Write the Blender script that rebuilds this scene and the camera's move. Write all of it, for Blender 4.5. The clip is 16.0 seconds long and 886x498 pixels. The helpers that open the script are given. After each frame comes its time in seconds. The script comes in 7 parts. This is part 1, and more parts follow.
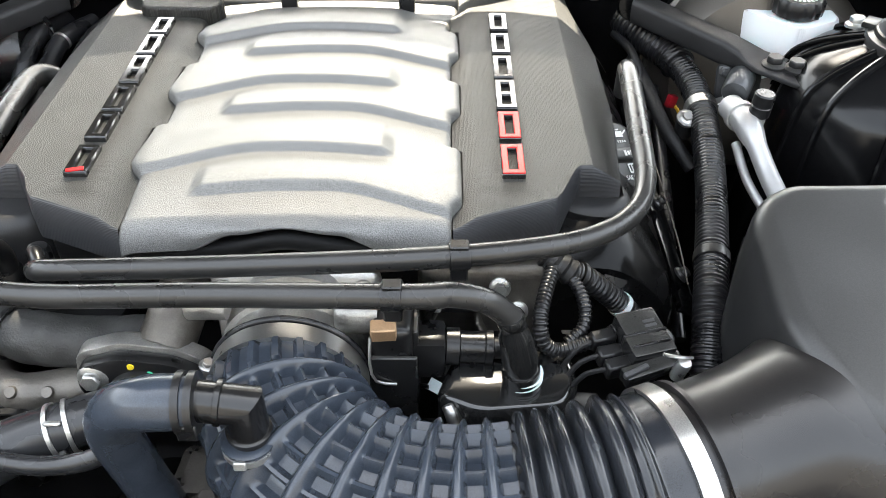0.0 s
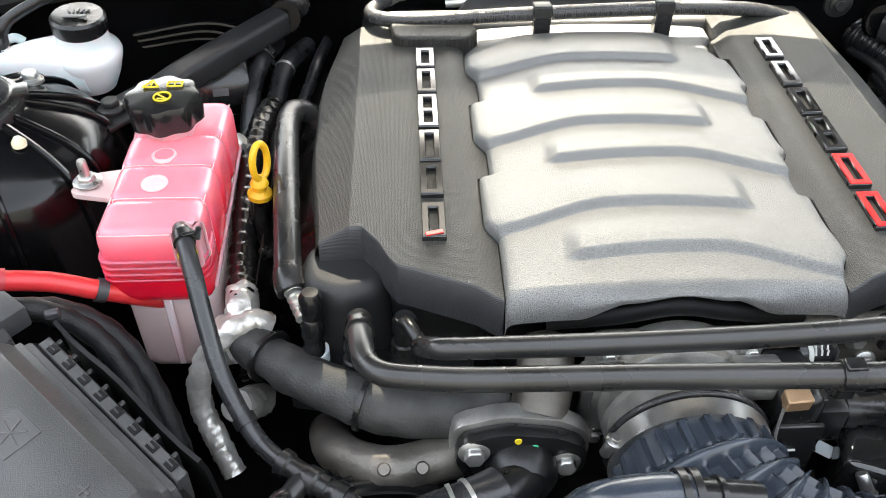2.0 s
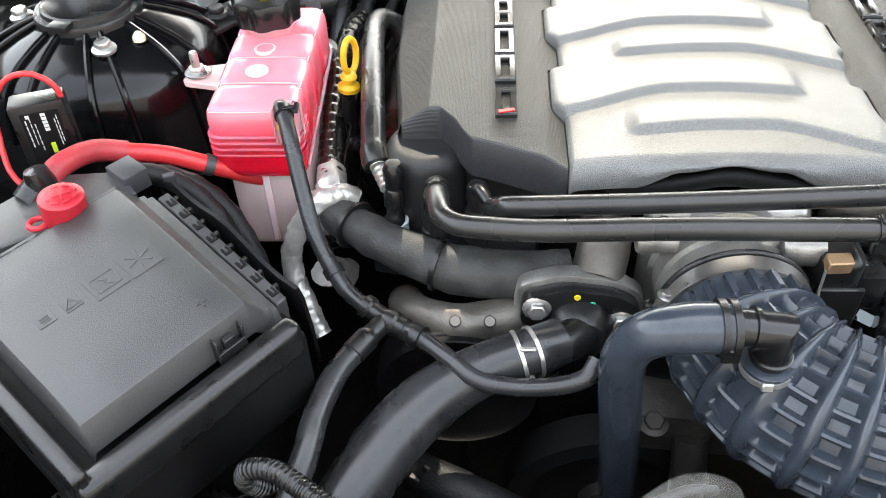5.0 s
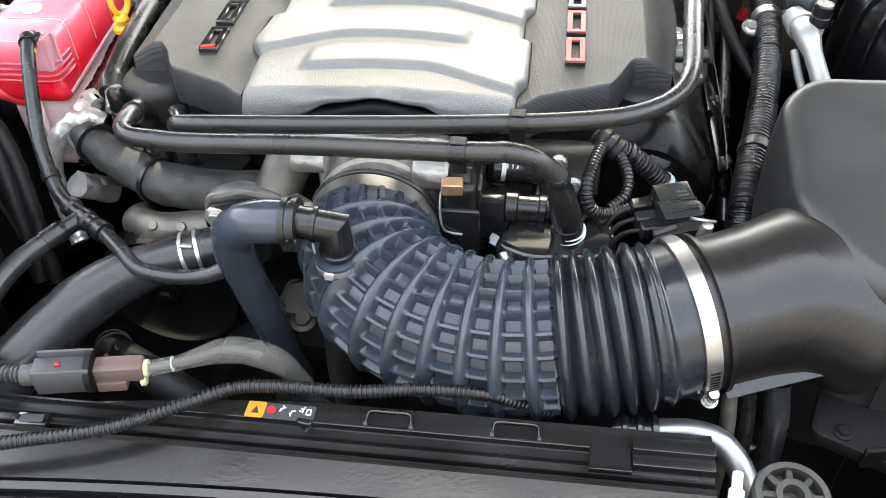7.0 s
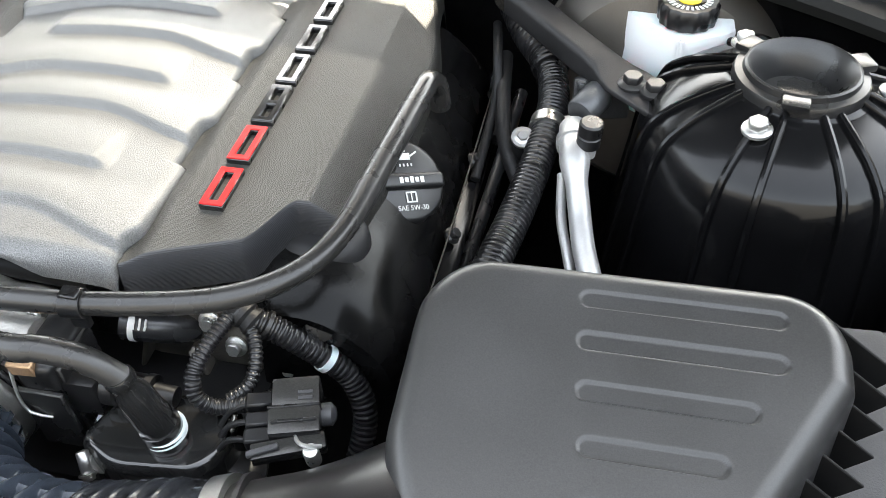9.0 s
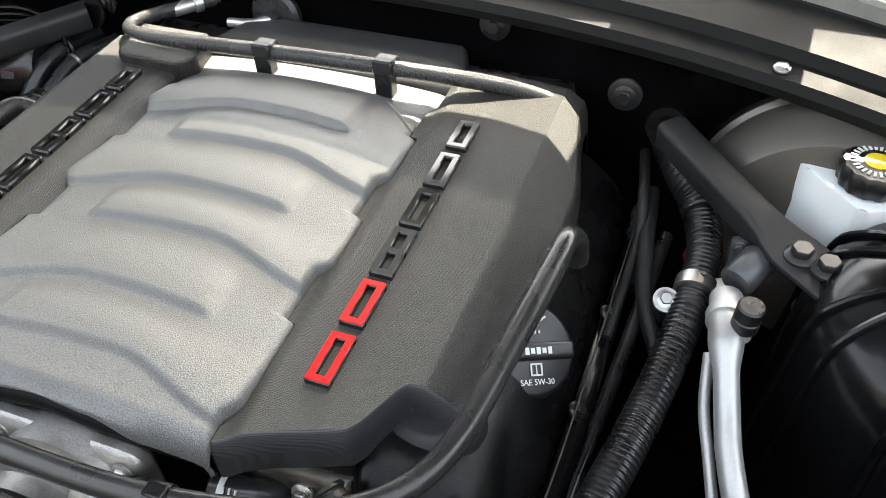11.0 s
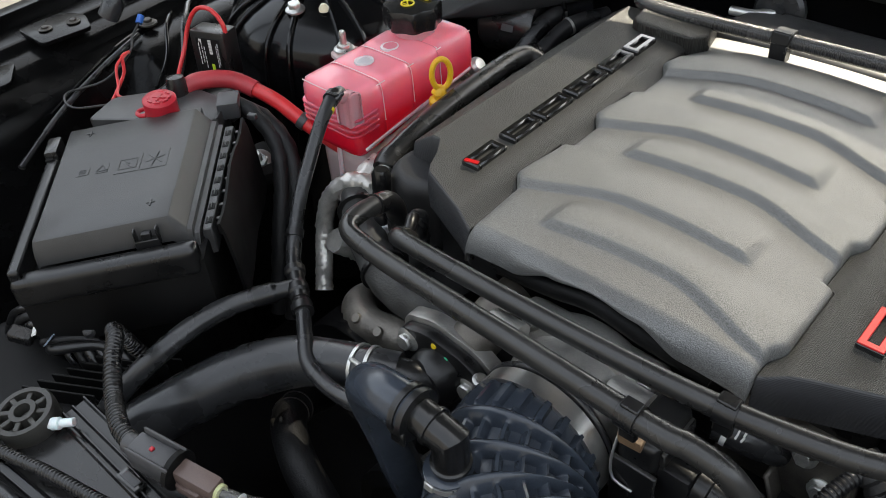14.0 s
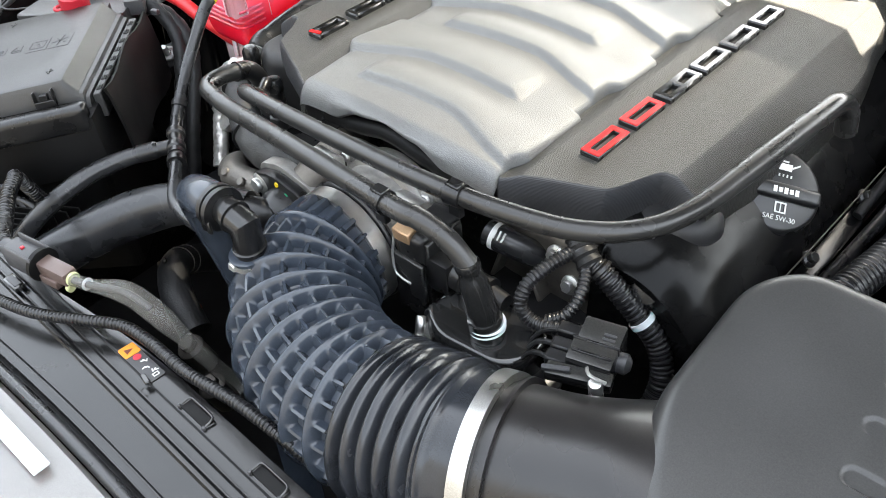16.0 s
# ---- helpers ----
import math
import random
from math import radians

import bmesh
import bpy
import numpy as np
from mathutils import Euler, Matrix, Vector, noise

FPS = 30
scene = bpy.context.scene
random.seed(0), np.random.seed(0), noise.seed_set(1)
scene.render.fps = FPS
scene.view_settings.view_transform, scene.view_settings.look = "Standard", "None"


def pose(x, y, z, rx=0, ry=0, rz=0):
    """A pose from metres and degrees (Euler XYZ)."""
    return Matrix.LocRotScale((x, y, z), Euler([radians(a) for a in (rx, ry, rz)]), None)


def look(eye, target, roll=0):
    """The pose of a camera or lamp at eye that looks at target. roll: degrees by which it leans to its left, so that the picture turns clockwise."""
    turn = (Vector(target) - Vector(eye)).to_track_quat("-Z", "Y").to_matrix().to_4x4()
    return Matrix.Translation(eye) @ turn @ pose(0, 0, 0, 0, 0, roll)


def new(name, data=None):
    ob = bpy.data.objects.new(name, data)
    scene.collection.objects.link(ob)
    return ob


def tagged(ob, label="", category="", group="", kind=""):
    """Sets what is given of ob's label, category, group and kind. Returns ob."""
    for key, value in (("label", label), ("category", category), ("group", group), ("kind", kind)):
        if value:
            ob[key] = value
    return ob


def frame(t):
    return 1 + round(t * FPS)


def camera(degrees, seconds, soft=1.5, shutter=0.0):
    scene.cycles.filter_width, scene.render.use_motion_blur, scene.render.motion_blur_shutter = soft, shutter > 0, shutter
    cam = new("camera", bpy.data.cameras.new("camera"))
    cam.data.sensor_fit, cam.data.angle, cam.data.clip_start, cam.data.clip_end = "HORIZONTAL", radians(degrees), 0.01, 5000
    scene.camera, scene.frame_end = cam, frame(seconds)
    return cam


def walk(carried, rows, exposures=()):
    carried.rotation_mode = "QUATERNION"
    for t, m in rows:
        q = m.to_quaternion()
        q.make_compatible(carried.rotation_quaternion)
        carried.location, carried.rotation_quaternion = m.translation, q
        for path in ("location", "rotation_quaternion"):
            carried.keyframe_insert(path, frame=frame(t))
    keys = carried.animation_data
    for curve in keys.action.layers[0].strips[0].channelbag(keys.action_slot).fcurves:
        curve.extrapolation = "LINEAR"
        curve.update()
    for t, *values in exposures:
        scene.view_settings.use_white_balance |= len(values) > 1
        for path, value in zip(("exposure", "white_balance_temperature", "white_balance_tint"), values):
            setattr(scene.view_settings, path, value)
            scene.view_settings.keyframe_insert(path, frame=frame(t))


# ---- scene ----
cam = camera(54.7, 16.0, 0.5)
PATH = [
    (0, (0.002, 0.006, 1.246), (-0.003, 1.558, -0.014), -0.0),
    (0.5, (0.005, 0.011, 1.259), (0.034, 1.55, -0.018), 0.5),
    (1, (0.0, 0.018, 1.269), (0.059, 1.542, -0.024), 1.0),
    (1.5, (-0.125, 0.043, 1.269), (-0.049, 1.551, -0.042), 1.2),
    (1.7, (-0.197, 0.057, 1.281), (-0.115, 1.556, -0.041), 1.2),
    (2, (-0.291, 0.076, 1.283), (-0.221, 1.574, -0.041), 0.4),
    (2.5, (-0.365, 0.101, 1.297), (-0.308, 1.581, -0.048), -0.2),
    (3, (-0.388, 0.1, 1.288), (-0.337, 1.574, -0.062), -0.5),
    (3.2, (-0.393, 0.092, 1.284), (-0.35, 1.562, -0.071), -0.7),
    (5.3, (-0.24, -0.043, 1.266), (-0.374, 1.418, -0.094), -2.0),
    (5.5, (-0.199, -0.052, 1.267), (-0.356, 1.402, -0.097), -1.6),
    (6, (-0.104, -0.079, 1.265), (-0.291, 1.371, -0.1), -1.9),
    (6.5, (-0.031, -0.104, 1.264), (-0.246, 1.336, -0.108), -2.1),
    (7, (0.04, -0.116, 1.272), (-0.202, 1.331, -0.088), -2.9),
    (7.5, (0.129, -0.074, 1.265), (-0.109, 1.375, -0.093), -3.0),
    (8, (0.203, -0.019, 1.267), (-0.023, 1.427, -0.095), -2.5),
    (8.5, (0.273, 0.054, 1.264), (-0.009, 1.462, -0.127), -3.3),
    (8.7, (0.308, 0.094, 1.261), (-0.001, 1.495, -0.133), -3.2),
    (10.8, (0.319, 0.271, 1.3), (-0.241, 1.601, -0.085), -3.5),
    (11, (0.258, 0.268, 1.301), (-0.313, 1.605, -0.072), -3.6),
    (11.5, (0.093, 0.264, 1.326), (-0.543, 1.575, -0.045), -6.1),
    (12, (-0.031, 0.234, 1.331), (-0.69, 1.556, -0.017), -3.5),
    (12.5, (-0.058, 0.193, 1.33), (-0.872, 1.438, -0.006), -4.3),
    (13, (-0.023, 0.152, 1.321), (-0.983, 1.297, -0.008), -5.0),
    (13.5, (0.046, 0.118, 1.308), (-0.994, 1.203, -0.012), -5.2),
    (14, (0.12, 0.108, 1.297), (-0.961, 1.175, -0.005), -4.9),
    (14.5, (0.193, 0.091, 1.287), (-0.922, 1.156, 0.012), -4.8),
    (15, (0.265, 0.091, 1.276), (-0.848, 1.121, -0.028), -5.4),
    (15.5, (0.319, 0.095, 1.265), (-0.809, 1.097, -0.048), -6.5),
    (16, (0.365, 0.101, 1.271), (-0.753, 1.098, -0.054), -6.7),
]
EXPOSURES = [(0, 3.7, 7600, 6), (3, 3.48, 7600, 6), (6, 3.87, 7600, 6), (8.7, 3.84, 7600, 6), (11, 3.27, 7600, 6), (11.6, 3.04, 7600, 6), (12.5, 2.57, 7600, 6), (13.5, 2.41, 7600, 6), (14.5, 2.68, 7600, 6), (15.2, 3.2, 7600, 6), (16, 3.74, 7600, 6)]
walk(cam, [(t, look(eye, target, roll)) for t, eye, target, roll in PATH], EXPOSURES)

# ---- world and sun ----
SUN_EL, SUN_AZ = 50.0, 3.0          # sun high behind the car
world = bpy.data.worlds.new("world")
scene.world = world
world.use_nodes = True
wn = world.node_tree.nodes
sky = wn.new("ShaderNodeTexSky")
sky.sky_type, sky.sun_disc = "NISHITA", False
sky.sun_elevation, sky.sun_rotation = radians(SUN_EL), radians(SUN_AZ)
sky.dust_density = 1.5
haze = wn.new("ShaderNodeHueSaturation")          # thin cloud pales the blue
haze.inputs["Saturation"].default_value = 0.55
wn["Background"].inputs["Strength"].default_value = 0.148
world.node_tree.links.new(sky.outputs["Color"], haze.inputs["Color"])
world.node_tree.links.new(haze.outputs["Color"], wn["Background"].inputs["Color"])
sun = new("sun", bpy.data.lights.new("sun", "SUN"))
sun.data.energy, sun.data.angle, sun.data.color = 3.5, radians(0.5), (1.0, 0.965, 0.92)
sun.matrix_world = look((0, 0, 5), (-math.sin(radians(SUN_AZ)), -math.cos(radians(SUN_AZ)), 5 - math.tan(radians(SUN_EL))))


# ---- materials ----
def mat(name, color, rough=0.5, metal=0.0, noise_scale=0.0, noise_amt=0.0, bump=0.0, bump_scale=400.0, rough_var=0.0,
        dust=0.0, coat=0.0, trans=0.0, spec=0.5, sub=0.0, alpha=1.0, tint=None, grain=0.15):
    m = bpy.data.materials.new(name)
    m.use_nodes = True
    nt = m.node_tree
    b = nt.nodes["Principled BSDF"]
    b.inputs["Base Color"].default_value = (*color, 1)
    b.inputs["Roughness"].default_value = rough
    b.inputs["Metallic"].default_value = metal
    b.inputs["Coat Weight"].default_value = coat
    b.inputs["Coat Roughness"].default_value = 0.08
    b.inputs["Transmission Weight"].default_value = trans
    b.inputs["Specular IOR Level"].default_value = spec
    b.inputs["Subsurface Weight"].default_value = sub
    b.inputs["Alpha"].default_value = alpha
    if sub:
        b.inputs["Subsurface Radius"].default_value = (0.05, 0.012, 0.012)
        b.inputs["Subsurface Scale"].default_value = 1.0
    co = nt.nodes.new("ShaderNodeTexCoord")
    if noise_amt or rough_var or dust:
        n = nt.nodes.new("ShaderNodeTexNoise")
        n.inputs["Scale"].default_value = noise_scale or 30
        n.inputs["Detail"].default_value = 6
        nt.links.new(co.outputs["Object"], n.inputs["Vector"])
        ramp = nt.nodes.new("ShaderNodeMapRange")
        ramp.inputs["From Min"].default_value, ramp.inputs["From Max"].default_value = 0.3, 0.7
        nt.links.new(n.outputs["Fac"], ramp.inputs["Value"])
        mix = nt.nodes.new("ShaderNodeMix")
        mix.data_type = "RGBA"
        lo = tuple(max(0, c * (1 - noise_amt)) for c in color)
        hi = tint or tuple(min(1, c * (1 + noise_amt)) for c in color)
        mix.inputs[6].default_value, mix.inputs[7].default_value = (*lo, 1), (*hi, 1)
        nt.links.new(ramp.outputs["Result"], mix.inputs["Factor"])
        out = mix.outputs[2]
        if dust:
            geo = nt.nodes.new("ShaderNodeNewGeometry")
            sep = nt.nodes.new("ShaderNodeSeparateXYZ")
            nt.links.new(geo.outputs["Normal"], sep.inputs["Vector"])
            up = nt.nodes.new("ShaderNodeMapRange")
            up.inputs["From Min"].default_value, up.inputs["From Max"].default_value = 0.3, 1.0
            nt.links.new(sep.outputs["Z"], up.inputs["Value"])
            n2 = nt.nodes.new("ShaderNodeTexNoise")
            n2.inputs["Scale"].default_value, n2.inputs["Detail"].default_value = 900, 3
            nt.links.new(co.outputs["Object"], n2.inputs["Vector"])
            mul = nt.nodes.new("ShaderNodeMath")
            mul.operation = "MULTIPLY"
            nt.links.new(up.outputs["Result"], mul.inputs[0])
            nt.links.new(n2.outputs["Fac"], mul.inputs[1])
            mul2 = nt.nodes.new("ShaderNodeMath")
            mul2.operation = "MULTIPLY"
            nt.links.new(mul.outputs[0], mul2.inputs[0])
            mul2.inputs[1].default_value = dust
            mix2 = nt.nodes.new("ShaderNodeMix")
            mix2.data_type = "RGBA"
            nt.links.new(mul2.outputs[0], mix2.inputs["Factor"])
            nt.links.new(out, mix2.inputs[6])
            mix2.inputs[7].default_value = (0.27, 0.262, 0.23, 1)
            out = mix2.outputs[2]
        if noise_scale < 300:
            # fine grain
            gr = nt.nodes.new("ShaderNodeTexNoise")
            gr.inputs["Scale"].default_value, gr.inputs["Detail"].default_value = 1300, 2
            nt.links.new(co.outputs["Object"], gr.inputs["Vector"])
            gm = nt.nodes.new("ShaderNodeMapRange")
            gm.inputs["From Min"].default_value, gm.inputs["From Max"].default_value = 0.3, 0.7
            gm.inputs["To Min"].default_value, gm.inputs["To Max"].default_value = 1 - grain, 1 + grain
            nt.links.new(gr.outputs["Fac"], gm.inputs["Value"])
            sc = nt.nodes.new("ShaderNodeVectorMath")
            sc.operation = "SCALE"
            nt.links.new(out, sc.inputs[0])
            nt.links.new(gm.outputs["Result"], sc.inputs["Scale"])
            out = sc.outputs["Vector"]
        nt.links.new(out, b.inputs["Base Color"])
        if rough_var:
            rr = nt.nodes.new("ShaderNodeMapRange")
            rr.inputs["To Min"].default_value, rr.inputs["To Max"].default_value = max(0.02, rough - rough_var), min(1, rough + rough_var)
            nt.links.new(ramp.outputs["Result"], rr.inputs["Value"])
            nt.links.new(rr.outputs["Result"], b.inputs["Roughness"])
    if bump:
        nb = nt.nodes.new("ShaderNodeTexNoise")
        nb.inputs["Scale"].default_value, nb.inputs["Detail"].default_value = bump_scale, 2
        nt.links.new(co.outputs["Object"], nb.inputs["Vector"])
        bp = nt.nodes.new("ShaderNodeBump")
        bp.inputs["Strength"].default_value, bp.inputs["Distance"].default_value = bump, 0.001
        nt.links.new(nb.outputs["Fac"], bp.inputs["Height"])
        nt.links.new(bp.outputs["Normal"], b.inputs["Normal"])
    return m


def weave_mat(name, color, rough, pitch, strength, lines=False):
    """Dark moulded plastic with a fine woven (or lined) relief of that pitch."""
    m = mat(name, color, rough, spec=0.42, noise_scale=25, noise_amt=0.15, rough_var=0.05, dust=0.08)
    nt = m.node_tree
    b = nt.nodes["Principled BSDF"]
    co = nt.nodes["Texture Coordinate"]
    if lines:
        sep = nt.nodes.new("ShaderNodeSeparateXYZ")
        nt.links.new(co.outputs["Object"], sep.inputs["Vector"])
        mu = nt.nodes.new("ShaderNodeMath")
        mu.operation = "MULTIPLY"
        mu.inputs[1].default_value = 2 * math.pi / pitch
        nt.links.new(sep.outputs["Z"], mu.inputs[0])
        si = nt.nodes.new("ShaderNodeMath")
        si.operation = "SINE"
        nt.links.new(mu.outputs[0], si.inputs[0])
        h = si.outputs[0]
    else:
        vo = nt.nodes.new("ShaderNodeTexVoronoi")
        vo.voronoi_dimensions = "2D"
        vo.inputs["Scale"].default_value, vo.inputs["Randomness"].default_value = 1 / pitch, 0.6
        nt.links.new(co.outputs["Object"], vo.inputs["Vector"])
        h = vo.outputs["Distance"]
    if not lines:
        # relief shading put into the colour: threads lightened, pits between them darkened
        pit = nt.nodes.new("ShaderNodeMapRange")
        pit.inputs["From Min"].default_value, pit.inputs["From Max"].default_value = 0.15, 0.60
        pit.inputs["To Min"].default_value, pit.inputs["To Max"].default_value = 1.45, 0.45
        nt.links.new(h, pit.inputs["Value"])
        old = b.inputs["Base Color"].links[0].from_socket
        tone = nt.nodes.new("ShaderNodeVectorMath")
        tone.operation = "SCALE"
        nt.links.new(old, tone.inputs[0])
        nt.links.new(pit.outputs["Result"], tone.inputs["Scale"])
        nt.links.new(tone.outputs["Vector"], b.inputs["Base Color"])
    bp = nt.nodes.new("ShaderNodeBump")
    bp.inputs["Strength"].default_value, bp.inputs["Distance"].default_value = strength, 0.0009
    nt.links.new(h, bp.inputs["Height"])
    nt.links.new(bp.outputs["Normal"], b.inputs["Normal"])
    return m


SILVER = mat("silver_cover_paint", (0.162, 0.163, 0.160), 0.46, 0.45, 1150, 0.45, bump=0.62, bump_scale=1150, rough_var=0.06)
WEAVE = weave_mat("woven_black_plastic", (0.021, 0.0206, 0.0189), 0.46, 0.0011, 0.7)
RIBBED = weave_mat("ribbed_black_plastic", (0.030, 0.031, 0.034), 0.44, 0.0012, 0.22, True)
BLACK_GLOSS = mat("gloss_black_badge", (0.012, 0.012, 0.012), 0.12, coat=0.5)
RED_BADGE = mat("red_badge", (0.52, 0.007, 0.009), 0.34, spec=0.3)
BLACK = mat("black_plastic", (0.009, 0.009, 0.0095), 0.31, noise_scale=40, noise_amt=0.3, rough_var=0.08, bump=0.1, bump_scale=700)
BLACK_SATIN = mat("satin_black_plastic", (0.013, 0.013, 0.0135), 0.29, noise_scale=18, noise_amt=0.3, rough_var=0.08, dust=0.12, bump=0.08, bump_scale=1000, grain=0.3)
MATT = mat("matt_black_plastic", (0.011, 0.011, 0.012), 0.55, noise_scale=30, noise_amt=0.2, rough_var=0.06, bump=0.2, bump_scale=900)
AIRBOX = mat("dusty_black_filter_box", (0.020, 0.0202, 0.021), 0.34, noise_scale=9, noise_amt=0.25, rough_var=0.07, dust=0.09, bump=0.07, bump_scale=1300, grain=0.12)
BELLOWS = mat("black_bellows_rubber", (0.016, 0.018, 0.022), 0.22, noise_scale=30, noise_amt=0.3, rough_var=0.08, bump=0.04)
ALU_PALE = mat("pale_aluminium_line", (0.46, 0.46, 0.455), 0.42, 0.6, 40, 0.10, rough_var=0.08)
GLOSSY = mat("glossy_black_plastic", (0.007, 0.007, 0.0075), 0.22, noise_scale=20, noise_amt=0.3, rough_var=0.07, dust=0.03, bump=0.06, bump_scale=300)
PIPE = mat("black_coated_pipe", (0.022, 0.0215, 0.021), 0.28, noise_scale=22, noise_amt=0.25, rough_var=0.07, bump=0.05, bump_scale=1200)
RUBBER = mat("blue_black_rubber", (0.032, 0.040, 0.053), 0.21, noise_scale=60, noise_amt=0.16, rough_var=0.05, bump=0.06)
RUBBER_B = mat("black_rubber", (0.022, 0.0225, 0.024), 0.27, noise_scale=30, noise_amt=0.35, rough_var=0.1, bump=0.05)
LOOM = mat("black_convoluted_loom", (0.010, 0.010, 0.011), 0.30, noise_scale=30, noise_amt=0.3, rough_var=0.08)
CAR_BLACK = mat("black_body_paint", (0.004, 0.004, 0.0044), 0.18, spec=0.28, noise_scale=12, noise_amt=0.4, rough_var=0.06, coat=0.05, bump=0.03, bump_scale=60)
# near-black: holds the shade of deep parts and recesses, also plain black pieces
DARK = mat("near_black", (0.0035, 0.0035, 0.0037), 0.6, noise_scale=14, noise_amt=0.5, rough_var=0.15, spec=0.2)
GREY_LID = mat("grey_textured_plastic", (0.042, 0.042, 0.0425), 0.35, noise_scale=20, noise_amt=0.10, rough_var=0.06, bump=0.35, bump_scale=1100, grain=0.22)
ALU = mat("cast_aluminium", (0.42, 0.41, 0.39), 0.42, 0.8, 50, 0.25, bump=0.3, bump_scale=500, rough_var=0.12)
# ALU_DK darkened: shade deep in the bay put into the colour; also dull bolts
CAST_DIM = mat("dim_cast_metal", (0.05, 0.045, 0.04), 0.5, 0.6, 45, 0.35, bump=0.35, bump_scale=350, rough_var=0.12)
CAST_GREY = mat("dark_grey_casting", (0.085, 0.088, 0.092), 0.42, 0.5, 45, 0.25, bump=0.25, bump_scale=400, rough_var=0.1)
ALU_DK = mat("dull_cast_aluminium", (0.155, 0.142, 0.126), 0.48, 0.7, 45, 0.35, bump=0.35, bump_scale=350, rough_var=0.12)
PIPE_ALU = mat("drawn_aluminium_pipe", (0.34, 0.345, 0.35), 0.36, 0.9, 40, 0.08, rough_var=0.08)
STEEL = mat("bright_steel_band", (0.46, 0.455, 0.44), 0.33, 0.95, 60, 0.08, rough_var=0.07)
ZINC = mat("zinc_plated_steel", (0.55, 0.55, 0.53), 0.35, 0.85, 80, 0.15, rough_var=0.1)
GOLD = mat("yellow_passivated_steel", (0.46, 0.30, 0.18), 0.42, 0.6, 60, 0.15, rough_var=0.08)
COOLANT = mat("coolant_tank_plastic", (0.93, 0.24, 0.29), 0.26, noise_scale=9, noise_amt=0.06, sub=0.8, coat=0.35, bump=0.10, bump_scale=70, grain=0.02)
# deep red low in the tank, paler pink towards its top
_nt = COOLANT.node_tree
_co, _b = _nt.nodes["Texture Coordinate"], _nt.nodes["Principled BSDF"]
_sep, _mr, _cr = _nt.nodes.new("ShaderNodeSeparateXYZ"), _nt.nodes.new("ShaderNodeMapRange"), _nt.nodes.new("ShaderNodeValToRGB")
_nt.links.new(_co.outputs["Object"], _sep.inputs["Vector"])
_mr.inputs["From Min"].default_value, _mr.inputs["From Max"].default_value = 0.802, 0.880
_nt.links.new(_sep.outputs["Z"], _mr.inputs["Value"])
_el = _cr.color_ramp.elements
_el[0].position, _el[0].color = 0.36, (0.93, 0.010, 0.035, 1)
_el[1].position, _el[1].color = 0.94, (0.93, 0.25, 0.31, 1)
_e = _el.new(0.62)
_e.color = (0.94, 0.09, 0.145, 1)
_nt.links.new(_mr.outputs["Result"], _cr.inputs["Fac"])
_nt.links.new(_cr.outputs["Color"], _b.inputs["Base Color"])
PINK = mat("pink_tank_plastic", (0.95, 0.42, 0.47), 0.26, noise_scale=14, noise_amt=0.06, sub=0.5, coat=0.3, grain=0.02, alpha=0.8)
PINK_EDGE = mat("pale_pink_tank_edge", (0.96, 0.58, 0.61), 0.25, noise_scale=14, noise_amt=0.06, sub=0.5, coat=0.3, grain=0.02)
MILKY = mat("milky_tank_plastic", (0.86, 0.66, 0.64), 0.26, noise_scale=14, noise_amt=0.10, coat=0.3, bump=0.08, bump_scale=90, grain=0.02, alpha=0.62)
WHITE = mat("white_translucent_plastic", (0.72, 0.73, 0.74), 0.35, noise_scale=14, noise_amt=0.06, sub=0.25, grain=0.02, coat=0.3)
SEAL = mat("pale_green_seal", (0.46, 0.48, 0.25), 0.45, noise_scale=60, noise_amt=0.1)
CREAM = mat("cream_plastic", (0.70, 0.64, 0.46), 0.45)
YELLOW = mat("yellow_plastic", (0.72, 0.40, 0.02), 0.4, noise_scale=30, noise_amt=0.08)
YELLOW_INK = mat("yellow_print", (0.70, 0.52, 0.02), 0.5)
WHITE_INK = mat("white_print", (0.62, 0.62, 0.60), 0.5)
ORANGE_INK = mat("orange_print", (0.75, 0.24, 0.02), 0.5)
GREEN_INK = mat("green_paint_mark", (0.02, 0.45, 0.22), 0.5)
RED = mat("red_plastic", (0.44, 0.014, 0.028), 0.4, noise_scale=30, noise_amt=0.10)
RED_WIRE = mat("red_cable_sleeve", (0.60, 0.03, 0.035), 0.36, noise_scale=40, noise_amt=0.10)
BROWN = mat("brown_connector_plastic", (0.105, 0.072, 0.064), 0.42, noise_scale=40, noise_amt=0.12)
GREY_CONN = mat("grey_connector_plastic", (0.045, 0.045, 0.048), 0.42, noise_scale=40, noise_amt=0.12)
FOIL = mat("crinkled_foil_wrap", (0.55, 0.53, 0.50), 0.32, 0.55, 60, 0.25, bump=1.0, bump_scale=120)
CLOTH = mat("worn_black_cloth_sleeve", (0.030, 0.030, 0.029), 0.6, noise_scale=60, noise_amt=0.4, bump=0.5, bump_scale=500)
ISOLATOR = mat("olive_grey_rubber", (0.030, 0.029, 0.026), 0.5, noise_scale=60, noise_amt=0.25, bump=0.2, bump_scale=600)
TAPE = mat("black_cloth_tape", (0.010, 0.010, 0.0105), 0.5, spec=0.3, noise_scale=60, noise_amt=0.4, bump=0.5, bump_scale=500)
CLEAR = mat("smoky_clear_sleeve", (0.17, 0.165, 0.15), 0.20, noise_scale=60, noise_amt=0.25, alpha=0.34)
BOOSTER = mat("dull_zinc_booster", (0.125, 0.114, 0.102), 0.36, 0.6, 20, 0.12, rough_var=0.08)
CONCRETE = mat("pale_concrete", (0.076, 0.072, 0.066), 0.85, noise_scale=6, noise_amt=0.25, bump=0.4, bump_scale=80)
